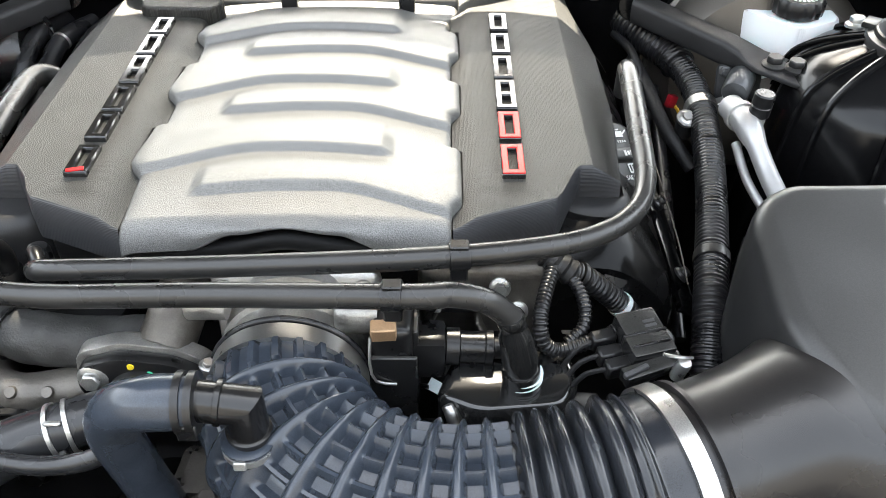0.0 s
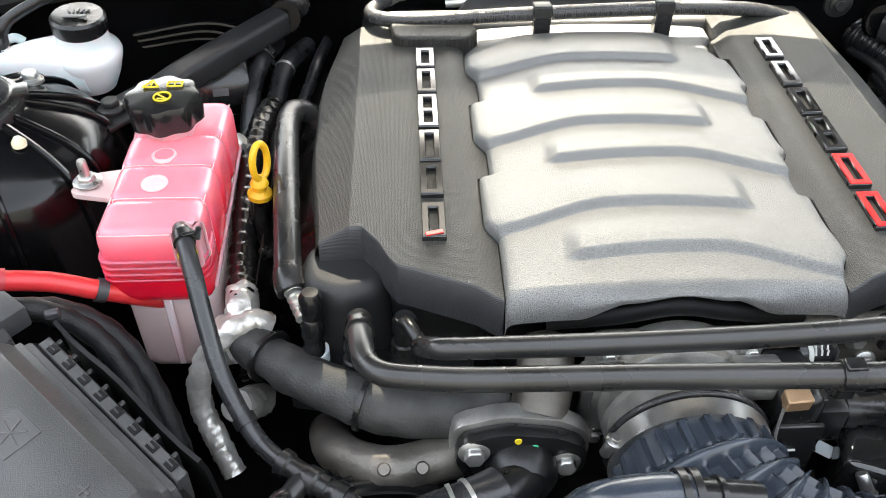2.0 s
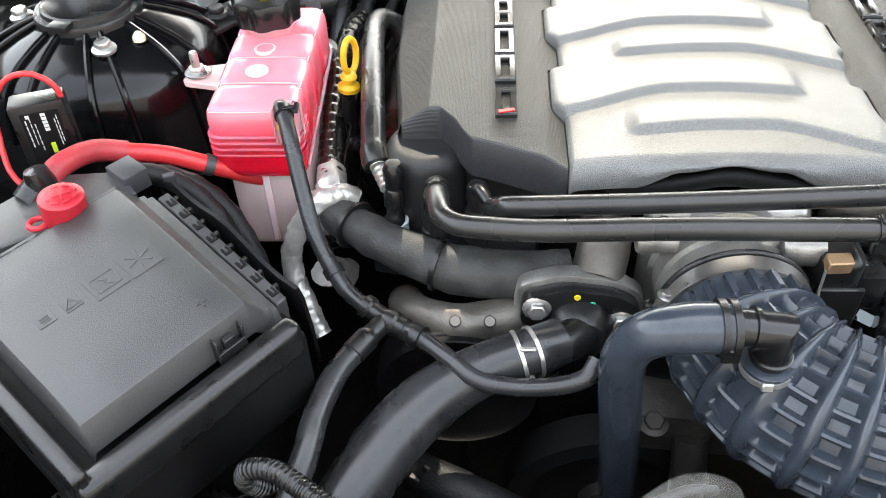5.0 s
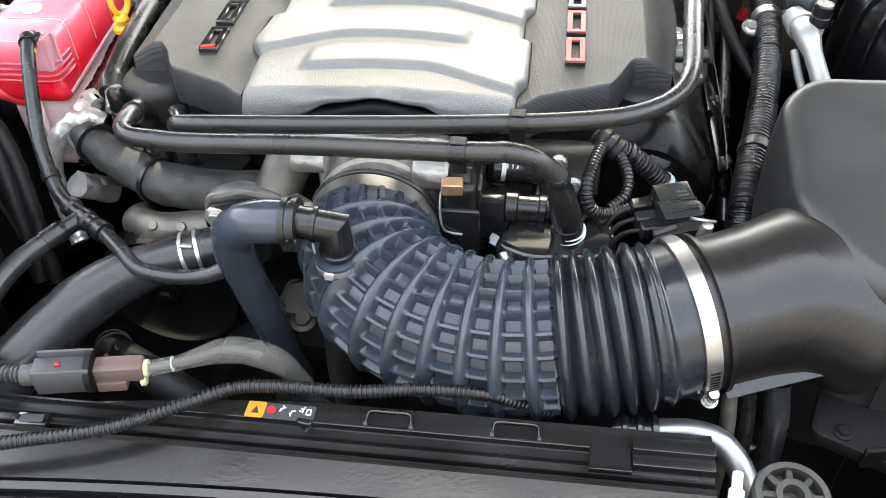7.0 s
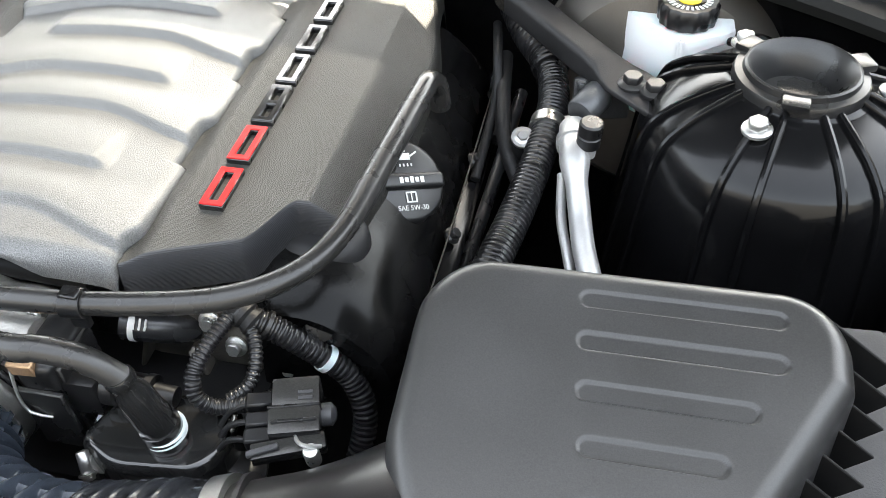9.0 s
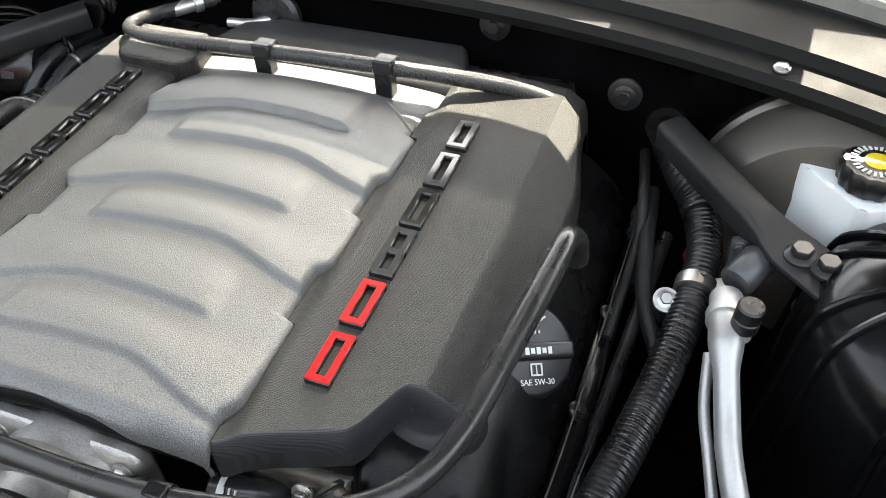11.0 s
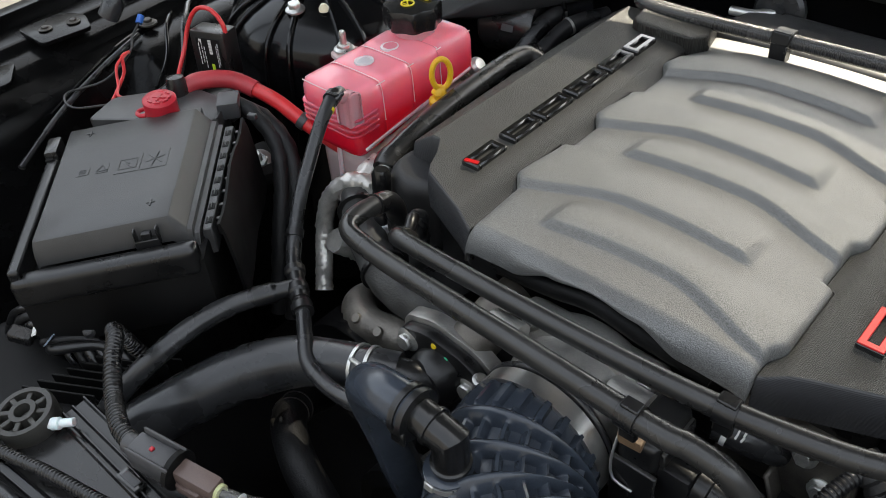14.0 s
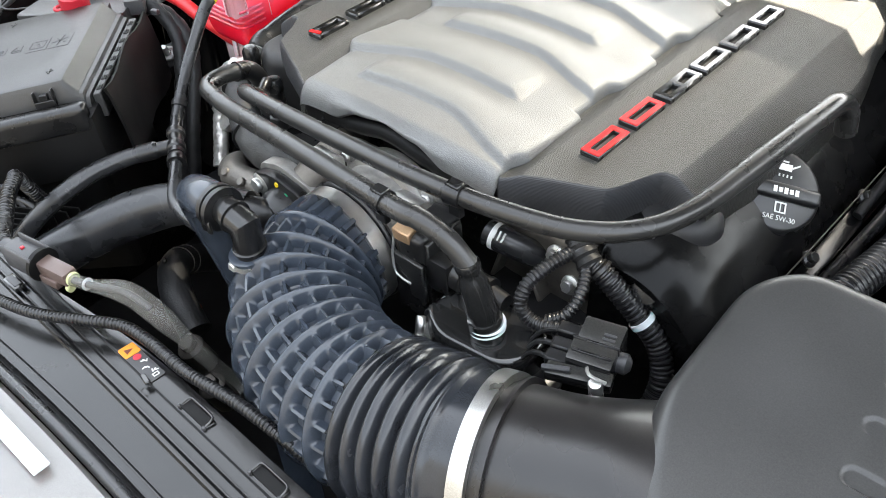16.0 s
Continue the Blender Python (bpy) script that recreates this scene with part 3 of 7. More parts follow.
for k in range(15):
    t = k / 14
    row = []
    for i in range(121):
        x = silver_x(i, SILVER_FRONT)
        d = abs(x - XC)
        arch = 0.013 * smoothstep(0.070, 0.036, d) + 0.005 * smoothstep(0.034, 0.0, d)
        drop = 0.0205 - arch
        # the band bulges, and a raised lip follows the arch
        lip = 0.0028 * smoothstep(0.082, 0.066, d) * math.exp(-((t - 0.62) / 0.30) ** 2)
        bulge = math.sin(t * math.pi / 2)
        row.append(Vector((x, SILVER_FRONT - 0.0135 * (0.35 * t + 0.65 * bulge) - lip, silver_z(x, SILVER_FRONT) - drop * (0.25 * t + 0.75 * t * t))))
    apron.append([row[0] + Vector((-0.0006, 0, -0.006))] + row + [row[-1] + Vector((0.0006, 0, -0.006))])
last = apron[-1]
apron.append([p + Vector((0, 0.004, -0.0035)) for p in last])
part("silver_panel", from_grid(apron[::-1] + rows[1:]), SILVER, cover, "sparkling silver ribbed panel", 50)


def side_panel(sx):
    """Black woven side panel: toothed inner edge, waved front, sloping outer edge."""
    def outer(y):
        return 0.250 + 0.012 * smoothstep(0.55, 0.70, y) - 0.02 * smoothstep(0.78, 0.90, y)

    def front(d):
        return 0.486 + 0.032 * max(0.0, min(1.0, (d - 0.120) / 0.074)) + 0.042 * smoothstep(0.190, 0.217, d)

    def height(d, y):
        z = 0.8835 - 0.0060 * smoothstep(0.139, 0.119, d) - 0.0035 * smoothstep(0.175, 0.226, d) - 0.66 * max(0.0, d - 0.2265)
        return z - 0.003 * smoothstep(0.56, 0.49, y)

    rows, skirt = [], []
    nd, ny = 120, 200
    rear = 0.872 if sx < 0 else 0.905
    for j in range(ny):
        row = []
        for i in range(nd):
            s = i / (nd - 1)
            d0 = 0.119 + 0.131 * s
            f = front(d0)
            y = f + (rear - f) * j / (ny - 1)
            e = inner_edge(sx, y)
            d = e + (outer(y) - e) * s
            row.append(Vector((XC + sx * d, y, height(d, y))))
        rows.append(row)
    body = [[r[0] + Vector((0, 0, -0.020)), r[0] + Vector((-sx * 0.001, 0, -0.002))] + r + [r[-1] + Vector((sx * 0.004, 0, -0.012)), r[-1] + Vector((sx * 0.005, 0, -0.03))] for r in rows]
    body.append([p + Vector((0, 0.004, -0.03)) for p in body[-1]])
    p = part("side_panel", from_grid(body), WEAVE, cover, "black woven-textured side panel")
    for t, dy, dz in ((0, 0, 0), (0.05, -0.0012, -0.0008), (0.1, -0.002, -0.0025), (0.3, -0.0035, -0.009), (0.6, -0.0042, -0.018), (1, -0.003, -0.036)):
        skirt.append([q + Vector((0, dy, dz)) for q in rows[0]])
    part("skirt", from_grid(skirt), RIBBED, p, "finely ribbed black front face")
    # badge: plain raised hollow blocks on black feet
    starts = ((0.537, 0.0405), (0.5865, 0.040), (0.634, 0.048), (0.6875, 0.0405), (0.7355, 0.040), (0.785, 0.036))
    if sx < 0:
        starts = ((0.538, 0.038), (0.5865, 0.039), (0.630, 0.042), (0.678, 0.050), (0.733, 0.039), (0.777, 0.034))
    for k, (y, ln) in enumerate(starts):
        red = sx > 0 and k < 2
        bars = 3 if ln > 0.045 else 2
        w, t = 0.0170, 0.0050
        m = pose(XC + sx * 0.1645, y + ln / 2, height(0.1645, y))

        def letter_block(z0, z1, grow):
            bm = bmesh.new()
            for q in range(bars):
                box((w + grow, t + grow, z1 - z0), m @ pose(0, (ln - t) * (q / (bars - 1) - 0.5), (z0 + z1) / 2), 0.0005, 1, bm=bm)
            for q in (-1, 1):
                box((t + grow, ln - t, z1 - z0 - 0.0001), m @ pose(q * (w - t) / 2, 0, (z0 + z1) / 2), 0.0005, 1, bm=bm)
            return bm

        blk = part("badge_block", letter_block(-0.002, 0.0042, 0.0006), BLACK_GLOSS, p, "raised gloss black badge block")
        if red:
            part("red_face", letter_block(0.0040, 0.0054, 0.0), RED_BADGE, blk, "red top face")
        else:
            part("black_face", letter_block(0.0040, 0.0052, 0.0), BLACK_GLOSS, blk)
        if sx < 0 and k == 0:
            part("red_tip", box((0.013, 0.0042, 0.0012), m @ pose(0, -ln / 2 + 0.0024, 0.0056, 0, 0, 14), 0.0003, 1), RED_BADGE, blk, "red corner mark")
    # raised block at the rear inner corner
    return p


side_panel(-1)
side_panel(1)

# dark shell below the cover
prism_outline = [(-0.34, 0.60), (-0.30, 0.52), (0.08, 0.52), (0.115, 0.60), (0.115, 0.95), (-0.34, 0.95)]
part("inner_shell", prism(prism_outline, 0.72, 0.862, 0.01), BLACK, cover)
back = [(-0.255, 0.875), (0.03, 0.875), (0.005, 0.955), (-0.225, 0.955)]
part("rear_hump", prism(back, 0.80, 0.880, 0.012, 3), GREY_LID, cover, "dark grey hump behind the silver panel")
# front valley seal under the arch
part("foam_seal", tube([(-0.20, 0.487, 0.852), (-0.15, 0.484, 0.860), (-0.111, 0.483, 0.868), (-0.07, 0.484, 0.860), (-0.02, 0.487, 0.852)], 0.008), DARK, cover)

# ---- engine block below ----
eng = thing("engine_block", (XC, 0.62, 0.45), "aluminium engine block and heads below the cover", "engine block")
# bare metal coloured near-black, with the bay's deep shade put into it
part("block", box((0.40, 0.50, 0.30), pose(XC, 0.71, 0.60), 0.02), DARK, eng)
part("front_case", prism(rounded([(-0.24, 0.42), (0.06, 0.42), (0.09, 0.50), (-0.28, 0.50)], 0.02), 0.45, 0.70, 0.012), DARK, eng, "cast front case darkened to the bay's shade")


# ---- the two coated pipes across the front ----
PA = [(-0.287, 0.474, 0.842), (-0.286, 0.464, 0.853), (-0.279, 0.454, 0.863), (-0.262, 0.447, 0.869), (-0.15, 0.438, 0.880), (-0.018, 0.433, 0.891), (0.06, 0.445, 0.890), (0.105, 0.462, 0.888), (0.135, 0.490, 0.887), (0.150, 0.530, 0.887), (0.157, 0.60, 0.887), (0.164, 0.680, 0.887), (0.166, 0.708, 0.885), (0.169, 0.722, 0.874), (0.170, 0.728, 0.85)]
PB = [(-0.3305, 0.500, 0.822), (-0.3302, 0.498, 0.840), (-0.3295, 0.489, 0.8525), (-0.3284, 0.474, 0.8580), (-0.3265, 0.458, 0.862), (-0.3225, 0.442, 0.864), (-0.312, 0.4315, 0.865), (-0.29, 0.4265, 0.866), (-0.25, 0.4215, 0.868), (-0.15, 0.410, 0.880), (-0.018, 0.399, 0.889), (0.005, 0.401, 0.889), (0.028, 0.405, 0.880), (0.046, 0.408, 0.861)]
pipe_a = thing("breather_pipe", (-0.02, 0.433, 0.87), "long black coated pipe bent round the engine cover", "pipe", "pipes over the engine")
part("pipe", tube(PA, lambda s, t: 0.0076 + 0.0016 * smoothstep(0.46, 0.62, s), 18, 0.004), PIPE, pipe_a)
pipe_b = thing("breather_pipe", (-0.02, 0.40, 0.87), "black coated pipe across the front with angled end", "pipe", "pipes over the engine")
part("pipe", tube(PB, 0.0083, 18, 0.004), PIPE, pipe_b)
for th, pts, k, r in ((pipe_a, PA, 0.44, 0.0093), (pipe_b, PB, 0.815, 0.0098)):
    bm = band(pts, k, r, 0.013)
    line = spline(pts)
    q = line[int(k * (len(line) - 1))]
    box((0.012, 0.006, 0.020), Matrix.Translation(q) @ pose(0, -0.001, -0.009), 0.0012, 1, bm=bm)
    box((0.0125, 0.0095, 0.0025), Matrix.Translation(q) @ pose(0, 0.0, r), 0.0008, 1, bm=bm)
    part("clip", bm, BLACK, th, "black plastic pipe clip")
bm = lathe([(0.0088, 0), (0.0096, 0.002), (0.0096, 0.006), (0.0088, 0.008), (0.0088, 0.012), (0.0102, 0.015), (0.0112, 0.022), (0.0118, 0.036), (0.0124, 0.040), (0.0124, 0.046), (0.0112, 0.047), (0.0112, 0.056)], (0.044, 0.4075, 0.865), (0.20, 0.06, -0.97), 28)
part("quick_connector", bm, BLACK_GLOSS, pipe_b)
# left ends: sleeve and barbed connectors
part("end_sleeve", tube(PB[:4], lambda s, t: 0.0094 + 0.0008 * (s > 0.048), 20, 0.002), BLACK, pipe_b, "black end sleeve")
part("quick_connector", lathe([(0.0085, 0), (0.0105, 0.001), (0.0105, 0.010), (0.0088, 0.011), (0.0088, 0.030), (0.0105, 0.031), (0.0105, 0.040), (0.009, 0.042), (0.009, 0.060), (0.0108, 0.061), (0.0108, 0.070), (0.008, 0.074), (0.001, 0.0745)], (-0.3305, 0.501, 0.754), (0.0, 0.0, 1), 22), BLACK, pipe_b)

# small hose on the left flank, up to a barbed connector
PL = [(-0.374, 0.776, 0.820), (-0.385, 0.781, 0.835), (-0.398, 0.774, 0.845), (-0.4025, 0.755, 0.848), (-0.401, 0.72, 0.849), (-0.396, 0.66, 0.850), (-0.389, 0.59, 0.848), (-0.3845, 0.547, 0.842), (-0.381, 0.536, 0.838)]
ph = thing("flank_pipe", (-0.40, 0.66, 0.84), "thick black foam-sleeved pipe beside the cover", "pipe", "pipes over the engine")
part("pipe", tube(PL, lambda s, t: 0.0108 + 0.0012 * smoothstep(0.258, 0.264, s), 20, 0.003), PIPE, ph)
part("boss", lathe([(0.009, 0), (0.011, 0.002), (0.011, 0.010), (0.006, 0.012)], (-0.368, 0.774, 0.812), (-0.6, 0.1, 0.5), 22), BLACK, ph)
part("connector", tube([(-0.383, 0.541, 0.839), (-0.370, 0.512, 0.834)], lambda s, t: 0.0056 + 0.0016 * ((s / 0.0062) % 1), 18, 0.0012), ZINC, ph, "barbed metal connector")
part("elbow", lathe([(0.0085, 0), (0.0085, 0.020), (0.0072, 0.022), (0.0072, 0.030), (0.0088, 0.031), (0.0088, 0.046), (0.0075, 0.048), (0.0088, 0.050), (0.0088, 0.066), (0.006, 0.071), (0.001, 0.0712)], (-0.3675, 0.512, 0.784), (0.03, 0.08, 1), 22), GLOSSY, ph, "gloss black upright elbow")
bm = lathe([(0.0085, 0), (0.010, 0.001), (0.010, 0.012), (0.0085, 0.013)], (-0.366, 0.515, 0.785), (0, 0, 1), 20)
part("collar", bm, WHITE, ph, "white locking collar")

# ---- intake hose ----
HOSE = [(-0.107, 0.420, 0.792), (-0.1065, 0.398, 0.793), (-0.099, 0.370, 0.792), (-0.078, 0.340, 0.789), (-0.038, 0.318, 0.786), (0.012, 0.309, 0.786), (0.06, 0.311, 0.791), (0.10, 0.316, 0.798), (0.125, 0.3205, 0.802), (0.142, 0.326, 0.8045)]
HL = length(HOSE)


B1 = HL - 0.029
W1 = B1 - 0.066


def hose_r(s, th):
    base = 0.0545 + 0.003 * smoothstep(0.0, 0.08, s)
    w0 = 0.033
    if s < w0:
        return base - 0.0035 + 0.0050 * (1 if (th / (2 * math.pi) * 22) % 1 < 0.36 and s > 0.017 else 0)
    if s < W1:
        n = round((W1 - w0) / 0.022)
        ph_ = ((s - w0) / ((W1 - w0) / n)) % 1
        hoop = math.sin(math.pi * ph_ / 0.50) ** 0.6 if ph_ < 0.50 else 0.0
        ax_ = ((th / (2 * math.pi)) * 22) % 1
        rib = math.sin(math.pi * ax_ / 0.42) ** 0.6 if ax_ < 0.42 else 0.0
        plain = smoothstep(0.55, 0.35, abs(th - math.pi)) * smoothstep(0.45 * W1, 0.6 * W1, s)
        return (base - 0.0072 + max(0.0108 * hoop, 0.0076 * rib)) * (1 - plain) + (base - 0.001) * plain
    if s < B1:
        return base - 0.0055 + 0.0105 * abs(math.sin((s - W1) / 0.066 * 5 * math.pi)) ** 0.75
    lip = math.exp(-((s - B1 - 0.006) / 0.0022) ** 2)
    return base + 0.0002 + 0.0032 * lip


intake = thing("intake_hose", (0.0, 0.32, 0.74), "ribbed blue-black rubber intake hose with bellows", "intake hose")
part("hose", tube(HOSE, hose_r, 176, 0.0013, cap=False, span=(0, W1)), RUBBER, intake, "blue-black waffle-ribbed rubber", 45)
part("bellows", tube(HOSE, hose_r, 96, 0.0011, cap=False, span=(W1 - 0.002, 1)), BELLOWS, intake, "glossy black bellows folds", 60)
part("seam_pad", prism(rounded([(-0.012, -0.045), (0.012, -0.045), (0.012, 0.045), (-0.012, 0.045)], 0.006), 0, 0.006, 0.002, 2, pose(-0.003, 0.262, 0.745, 60, 0, 60)), RUBBER, intake)


def clamp(at, axis, r, w, screw_dir, parent, label):
    """A worm-drive hose clamp: band, worm housing, screw."""
    b = part("clamp", lathe([(r - 0.001, -w / 2), (r + 0.0008, -w / 2), (r + 0.0008, w / 2), (r - 0.001, w / 2)], at, axis, 72), STEEL, parent, label)
    ax = Vector(axis).normalized()
    d = Vector(screw_dir)
    d = (d - ax * d.dot(ax)).normalized()
    t = ax.cross(d)
    p = Vector(at) + d * (r + 0.004)
    part("worm_screw", hexbolt(lathe([(0.0035, -0.010), (0.0042, -0.009), (0.0042, 0.004), (0.0035, 0.005)], p - d * 0.0015, t, 16), p - d * 0.0015 + t * 0.005, t, 0.0042, 0.005), STEEL, b, "slotted steel clamp screw")
    side = ax.cross(d)
    for k in range(7 if r > 0.05 else 0):
        g = radians(10 + 3.0 * k)
        out = d * math.cos(g) - side * math.sin(g)
        m = Matrix.Translation(Vector(at) + out * (r + 0.0010)) @ out.to_track_quat("Z", "Y").to_matrix().to_4x4()
        along = (m.inverted().to_3x3() @ ax).normalized()
        part("slot", box((w * 0.62, 0.0011, 0.0005), m @ pose(0, 0, 0, 0, 0, math.degrees(math.atan2(along.y, along.x))), 0, 1), DARK, b)
    return b


clamp((0.140, 0.325, 0.8045), (0.95, 0.30, 0.10), 0.0595, 0.0112, (0.05, -0.75, -0.30), intake, "bright steel hose clamp")
clamp((-0.107, 0.4125, 0.792), (0, 1, 0.02), 0.0552, 0.0135, (-0.9, 0.0, 0.25), intake, "bright steel hose clamp")
part("end_bead", ring((-0.107, 0.4225, 0.792), (0, 1, 0), 0.0550, 0.0026, 72, 10), RUBBER_B, intake, "black rubber bead at the hose end")

# ---- throttle body ----
tb = thing("throttle_body", (-0.107, 0.46, 0.73), "aluminium throttle body behind the intake hose", "throttle body")
part("bore", lathe([(0.050, 0.0), (0.050, 0.012), (0.0535, 0.014), (0.0535, 0.03), (0.058, 0.032), (0.058, 0.055)], (-0.107, 0.430, 0.792), (0, 1, 0), 48), ALU, tb)
part("flange", box((0.125, 0.022, 0.112), pose(-0.107, 0.478, 0.79), 0.014, 3), ALU, tb)
part("shaft_boss", lathe([(0.008, 0), (0.0105, 0.001), (0.0105, 0.028), (0.009, 0.030)], (-0.150, 0.448, 0.836), (-1, 0, 0), 20), ALU, tb)
part("motor_housing", box((0.03, 0.05, 0.085), pose(-0.035, 0.445, 0.795), 0.008, 3), BLACK, tb, "black throttle motor cover")
part("motor_boss", lathe([(0.014, 0), (0.0155, 0.002), (0.0155, 0.03)], (-0.075, 0.448, 0.83), (1, 0, 0), 24), ALU, tb)
part("spring_clip", box((0.018, 0.011, 0.012), pose(-0.040, 0.424, 0.835, 8, 0, 4), 0.001, 1), GOLD, tb, "yellow passivated spring clip")
part("clip_loop", tube([(-0.049, 0.420, 0.832), (-0.050, 0.416, 0.81), (-0.046, 0.414, 0.795), (-0.032, 0.416, 0.79)], 0.0011, 8), ZINC, tb)
sk = part("socket", box((0.026, 0.028, 0.034), pose(-0.010, 0.438, 0.803), 0.005), BLACK, tb, "black electrical socket")
part("plug", lathe([(0.012, 0), (0.0135, 0.001), (0.0135, 0.010), (0.0115, 0.011), (0.0115, 0.028), (0.0125, 0.029), (0.0125, 0.034), (0.008, 0.035), (0.007, 0.05)], (0.002, 0.438, 0.806), (1, 0.0, -0.05), 24), BLACK, sk)
part("motor_rib", box((0.034, 0.004, 0.060), pose(-0.034, 0.4185, 0.785), 0.001, 1), BLACK_SATIN, tb)
part("motor_rib", box((0.004, 0.04, 0.075), pose(-0.0185, 0.445, 0.795), 0.001, 1), BLACK_SATIN, tb)
for k in range(4):
    part("bolt", hexbolt(None, (-0.107 + (0.05 if k % 2 else -0.05), 0.468, 0.79 + (0.045 if k > 1 else -0.045)), (0, -1, 0), 0.005, 0.006), ZINC, tb)

# ---- crankcase vent elbow on the hose ----
PCV = [(-0.110, 0.335, 0.866), (-0.122, 0.333, 0.869), (-0.140, 0.330, 0.870), (-0.168, 0.330, 0.869), (-0.190, 0.334, 0.858), (-0.200, 0.340, 0.832), (-0.198, 0.347, 0.79), (-0.192, 0.353, 0.74), (-0.186, 0.362, 0.68), (-0.180, 0.37, 0.60)]
pcv = thing("vent_hose", (-0.19, 0.34, 0.70), "bent blue-black rubber vent hose with plastic elbow", "hose")
part("hose", tube(PCV[2:], lambda s, t: 0.0165 - 0.001 * smoothstep(0.02, 0.06, s), 24, 0.004), RUBBER, pcv)


def mitred(a, b, c, r, n=32):
    """Two straight pipes that meet at b in one flat mitre."""
    a, b, c = Vector(a), Vector(b), Vector(c)
    d1, d2 = (b - a).normalized(), (c - b).normalized()
    cutn = (d1 + d2).normalized()
    side = d1.cross(d2).normalized()
    rows = []
    for at, d in ((a, d1), (b - d1 * r * 1.3, d1), (b, d1), (b + d2 * r * 1.3, d2), (c, d2)):
        up = d.cross(side)
        row = []
        for k in range(n):
            t = 2 * math.pi * k / n
            p = at + side * r * math.cos(t) + up * r * math.sin(t)
            if at == b:
                p += d * ((b - p).dot(cutn) / d.dot(cutn))
            row.append(p)
        rows.append(row)
    return from_grid(rows, close_v=True)


elb = part("elbow", mitred((-0.140, 0.331, 0.870), (-0.1135, 0.3305, 0.8665), (-0.1125, 0.3285, 0.838), 0.0122), GLOSSY, pcv, "gloss black quick-connect elbow", 30)
part("elbow_collar", lathe([(0.0122, 0), (0.0138, 0.0006), (0.0138, 0.0036), (0.0122, 0.0042)], (-0.1295, 0.331, 0.8688), (1, 0.0, -0.13), 32), GLOSSY, elb)
part("riser_collar", lathe([(0.0122, 0), (0.0136, 0.0006), (0.0136, 0.0030), (0.0122, 0.0036)], (-0.1128, 0.329, 0.8455), (0.03, -0.06, 0.99), 32), GLOSSY, elb)
bm = bmesh.new()
for a in (-0.148, -0.141):
    lathe([(0.0165, -0.0022), (0.0183, -0.0022), (0.0183, 0.0022), (0.0165, 0.0022)], (a, 0.330, 0.870), (1, 0.03, 0), 28, bm)
box((0.012, 0.003, 0.012), pose(-0.143, 0.314, 0.862), 0.001, 1, bm=bm)
part("lock_ring", bm, BLACK, elb, "black locking ring")
port = part("port", lathe([(0.026, -0.040), (0.019, -0.018), (0.0162, -0.008), (0.0158, 0.008), (0.0164, 0.009), (0.0164, 0.0115), (0.0140, 0.012)], (-0.1135, 0.328, 0.831), (0.0, -0.06, 0.99), 32), RUBBER, intake)
part("spring_clamp", lathe([(0.0155, 0.0035), (0.0167, 0.0035), (0.0167, 0.0080), (0.0155, 0.0080)], (-0.1135, 0.328, 0.831), (0.0, -0.06, 0.99), 32), ZINC, port, "bright spring clamp")
box_bm = box((0.0075, 0.0030, 0.0062), pose(-0.1165, 0.3112, 0.8360, -10, 0, 0), 0.0008, 1)
part("clamp_ear", box_bm, ZINC, port)

# ---- air filter box ----
air = thing("air_filter_box", (0.33, 0.40, 0.68), "black plastic air filter box with slotted lid", "air filter box")


def lid_left(y):
    return 0.2120 + 0.030 * smoothstep(0.40, 0.30, y) + 0.004 * smoothstep(0.46, 0.51, y)


def lid_right(y):
    return 0.366 + (0.456 - 0.366) * min(1.0, max(0.0, (y - 0.305) / 0.15)) ** 0.95


SLOTS = [(0.486, 0.306, 0.420), (0.459, 0.307, 0.420), (0.429, 0.310, 0.405), (0.398, 0.314, 0.390), (0.366, 0.318, 0.374), (0.335, 0.323, 0.355)]


def lid_z(x, y):
    ex, ey = min(x - lid_left(y), lid_right(y) - x), min(y - 0.302, 0.512 - y)
    e = min(ex, ey)
    if ex < 0.04 and ey < 0.04:
        e = 0.04 - math.hypot(0.04 - ex, 0.04 - ey)
    e = max(e, 0.0)
    R = 0.016
    drop = R - math.sqrt(max(0.0, R * R - max(0.0, R - e) ** 2)) if e < R else 0
    z = 0.868 + (y - 0.32) * 0.185 + 0.01 * (x - 0.32) - drop
    for sy, x0, x1 in SLOTS:
        cx = min(max(x, x0 + 0.006), x1 - 0.006)
        d = math.hypot(x - cx, y - sy) - 0.0056
        z -= 0.0014 * smoothstep(0.0005, -0.0007, d)
    return z


rows = []
for j in range(230):
    y = 0.302 + 0.210 * j / 229
    a, b = lid_left(y), lid_right(y)
    e = min(y - 0.302, 0.512 - y)
    RC_ = 0.040
    ins = RC_ - math.sqrt(max(0.0, RC_ * RC_ - (RC_ - e) ** 2)) if e < RC_ else 0.0
    rows.append([Vector((a + ins + (b - a - 2 * ins) * i / 179, y, lid_z(a + ins + (b - a - 2 * ins) * i / 179, y))) for i in range(180)])
body = []
for r in rows:
    body.append([r[0] + Vector((0.0, 0, -0.16)), r[0] + Vector((-0.002, 0, -0.03))] + r + [r[-1] + Vector((0.002, 0, -0.03)), r[-1] + Vector((0.004, 0, -0.055))])
first = [p + Vector((0, -0.002, -0.03)) for p in body[0]]
body = [[p + Vector((0, -0.004, -0.13)) for p in body[0]], first] + body + [[p + Vector((0, 0.002, -0.03)) for p in body[-1]], [p + Vector((0, 0.004, -0.10)) for p in body[-1]]]
part("lid", from_grid(body), AIRBOX, air, "dusty satin black slotted lid", 50)
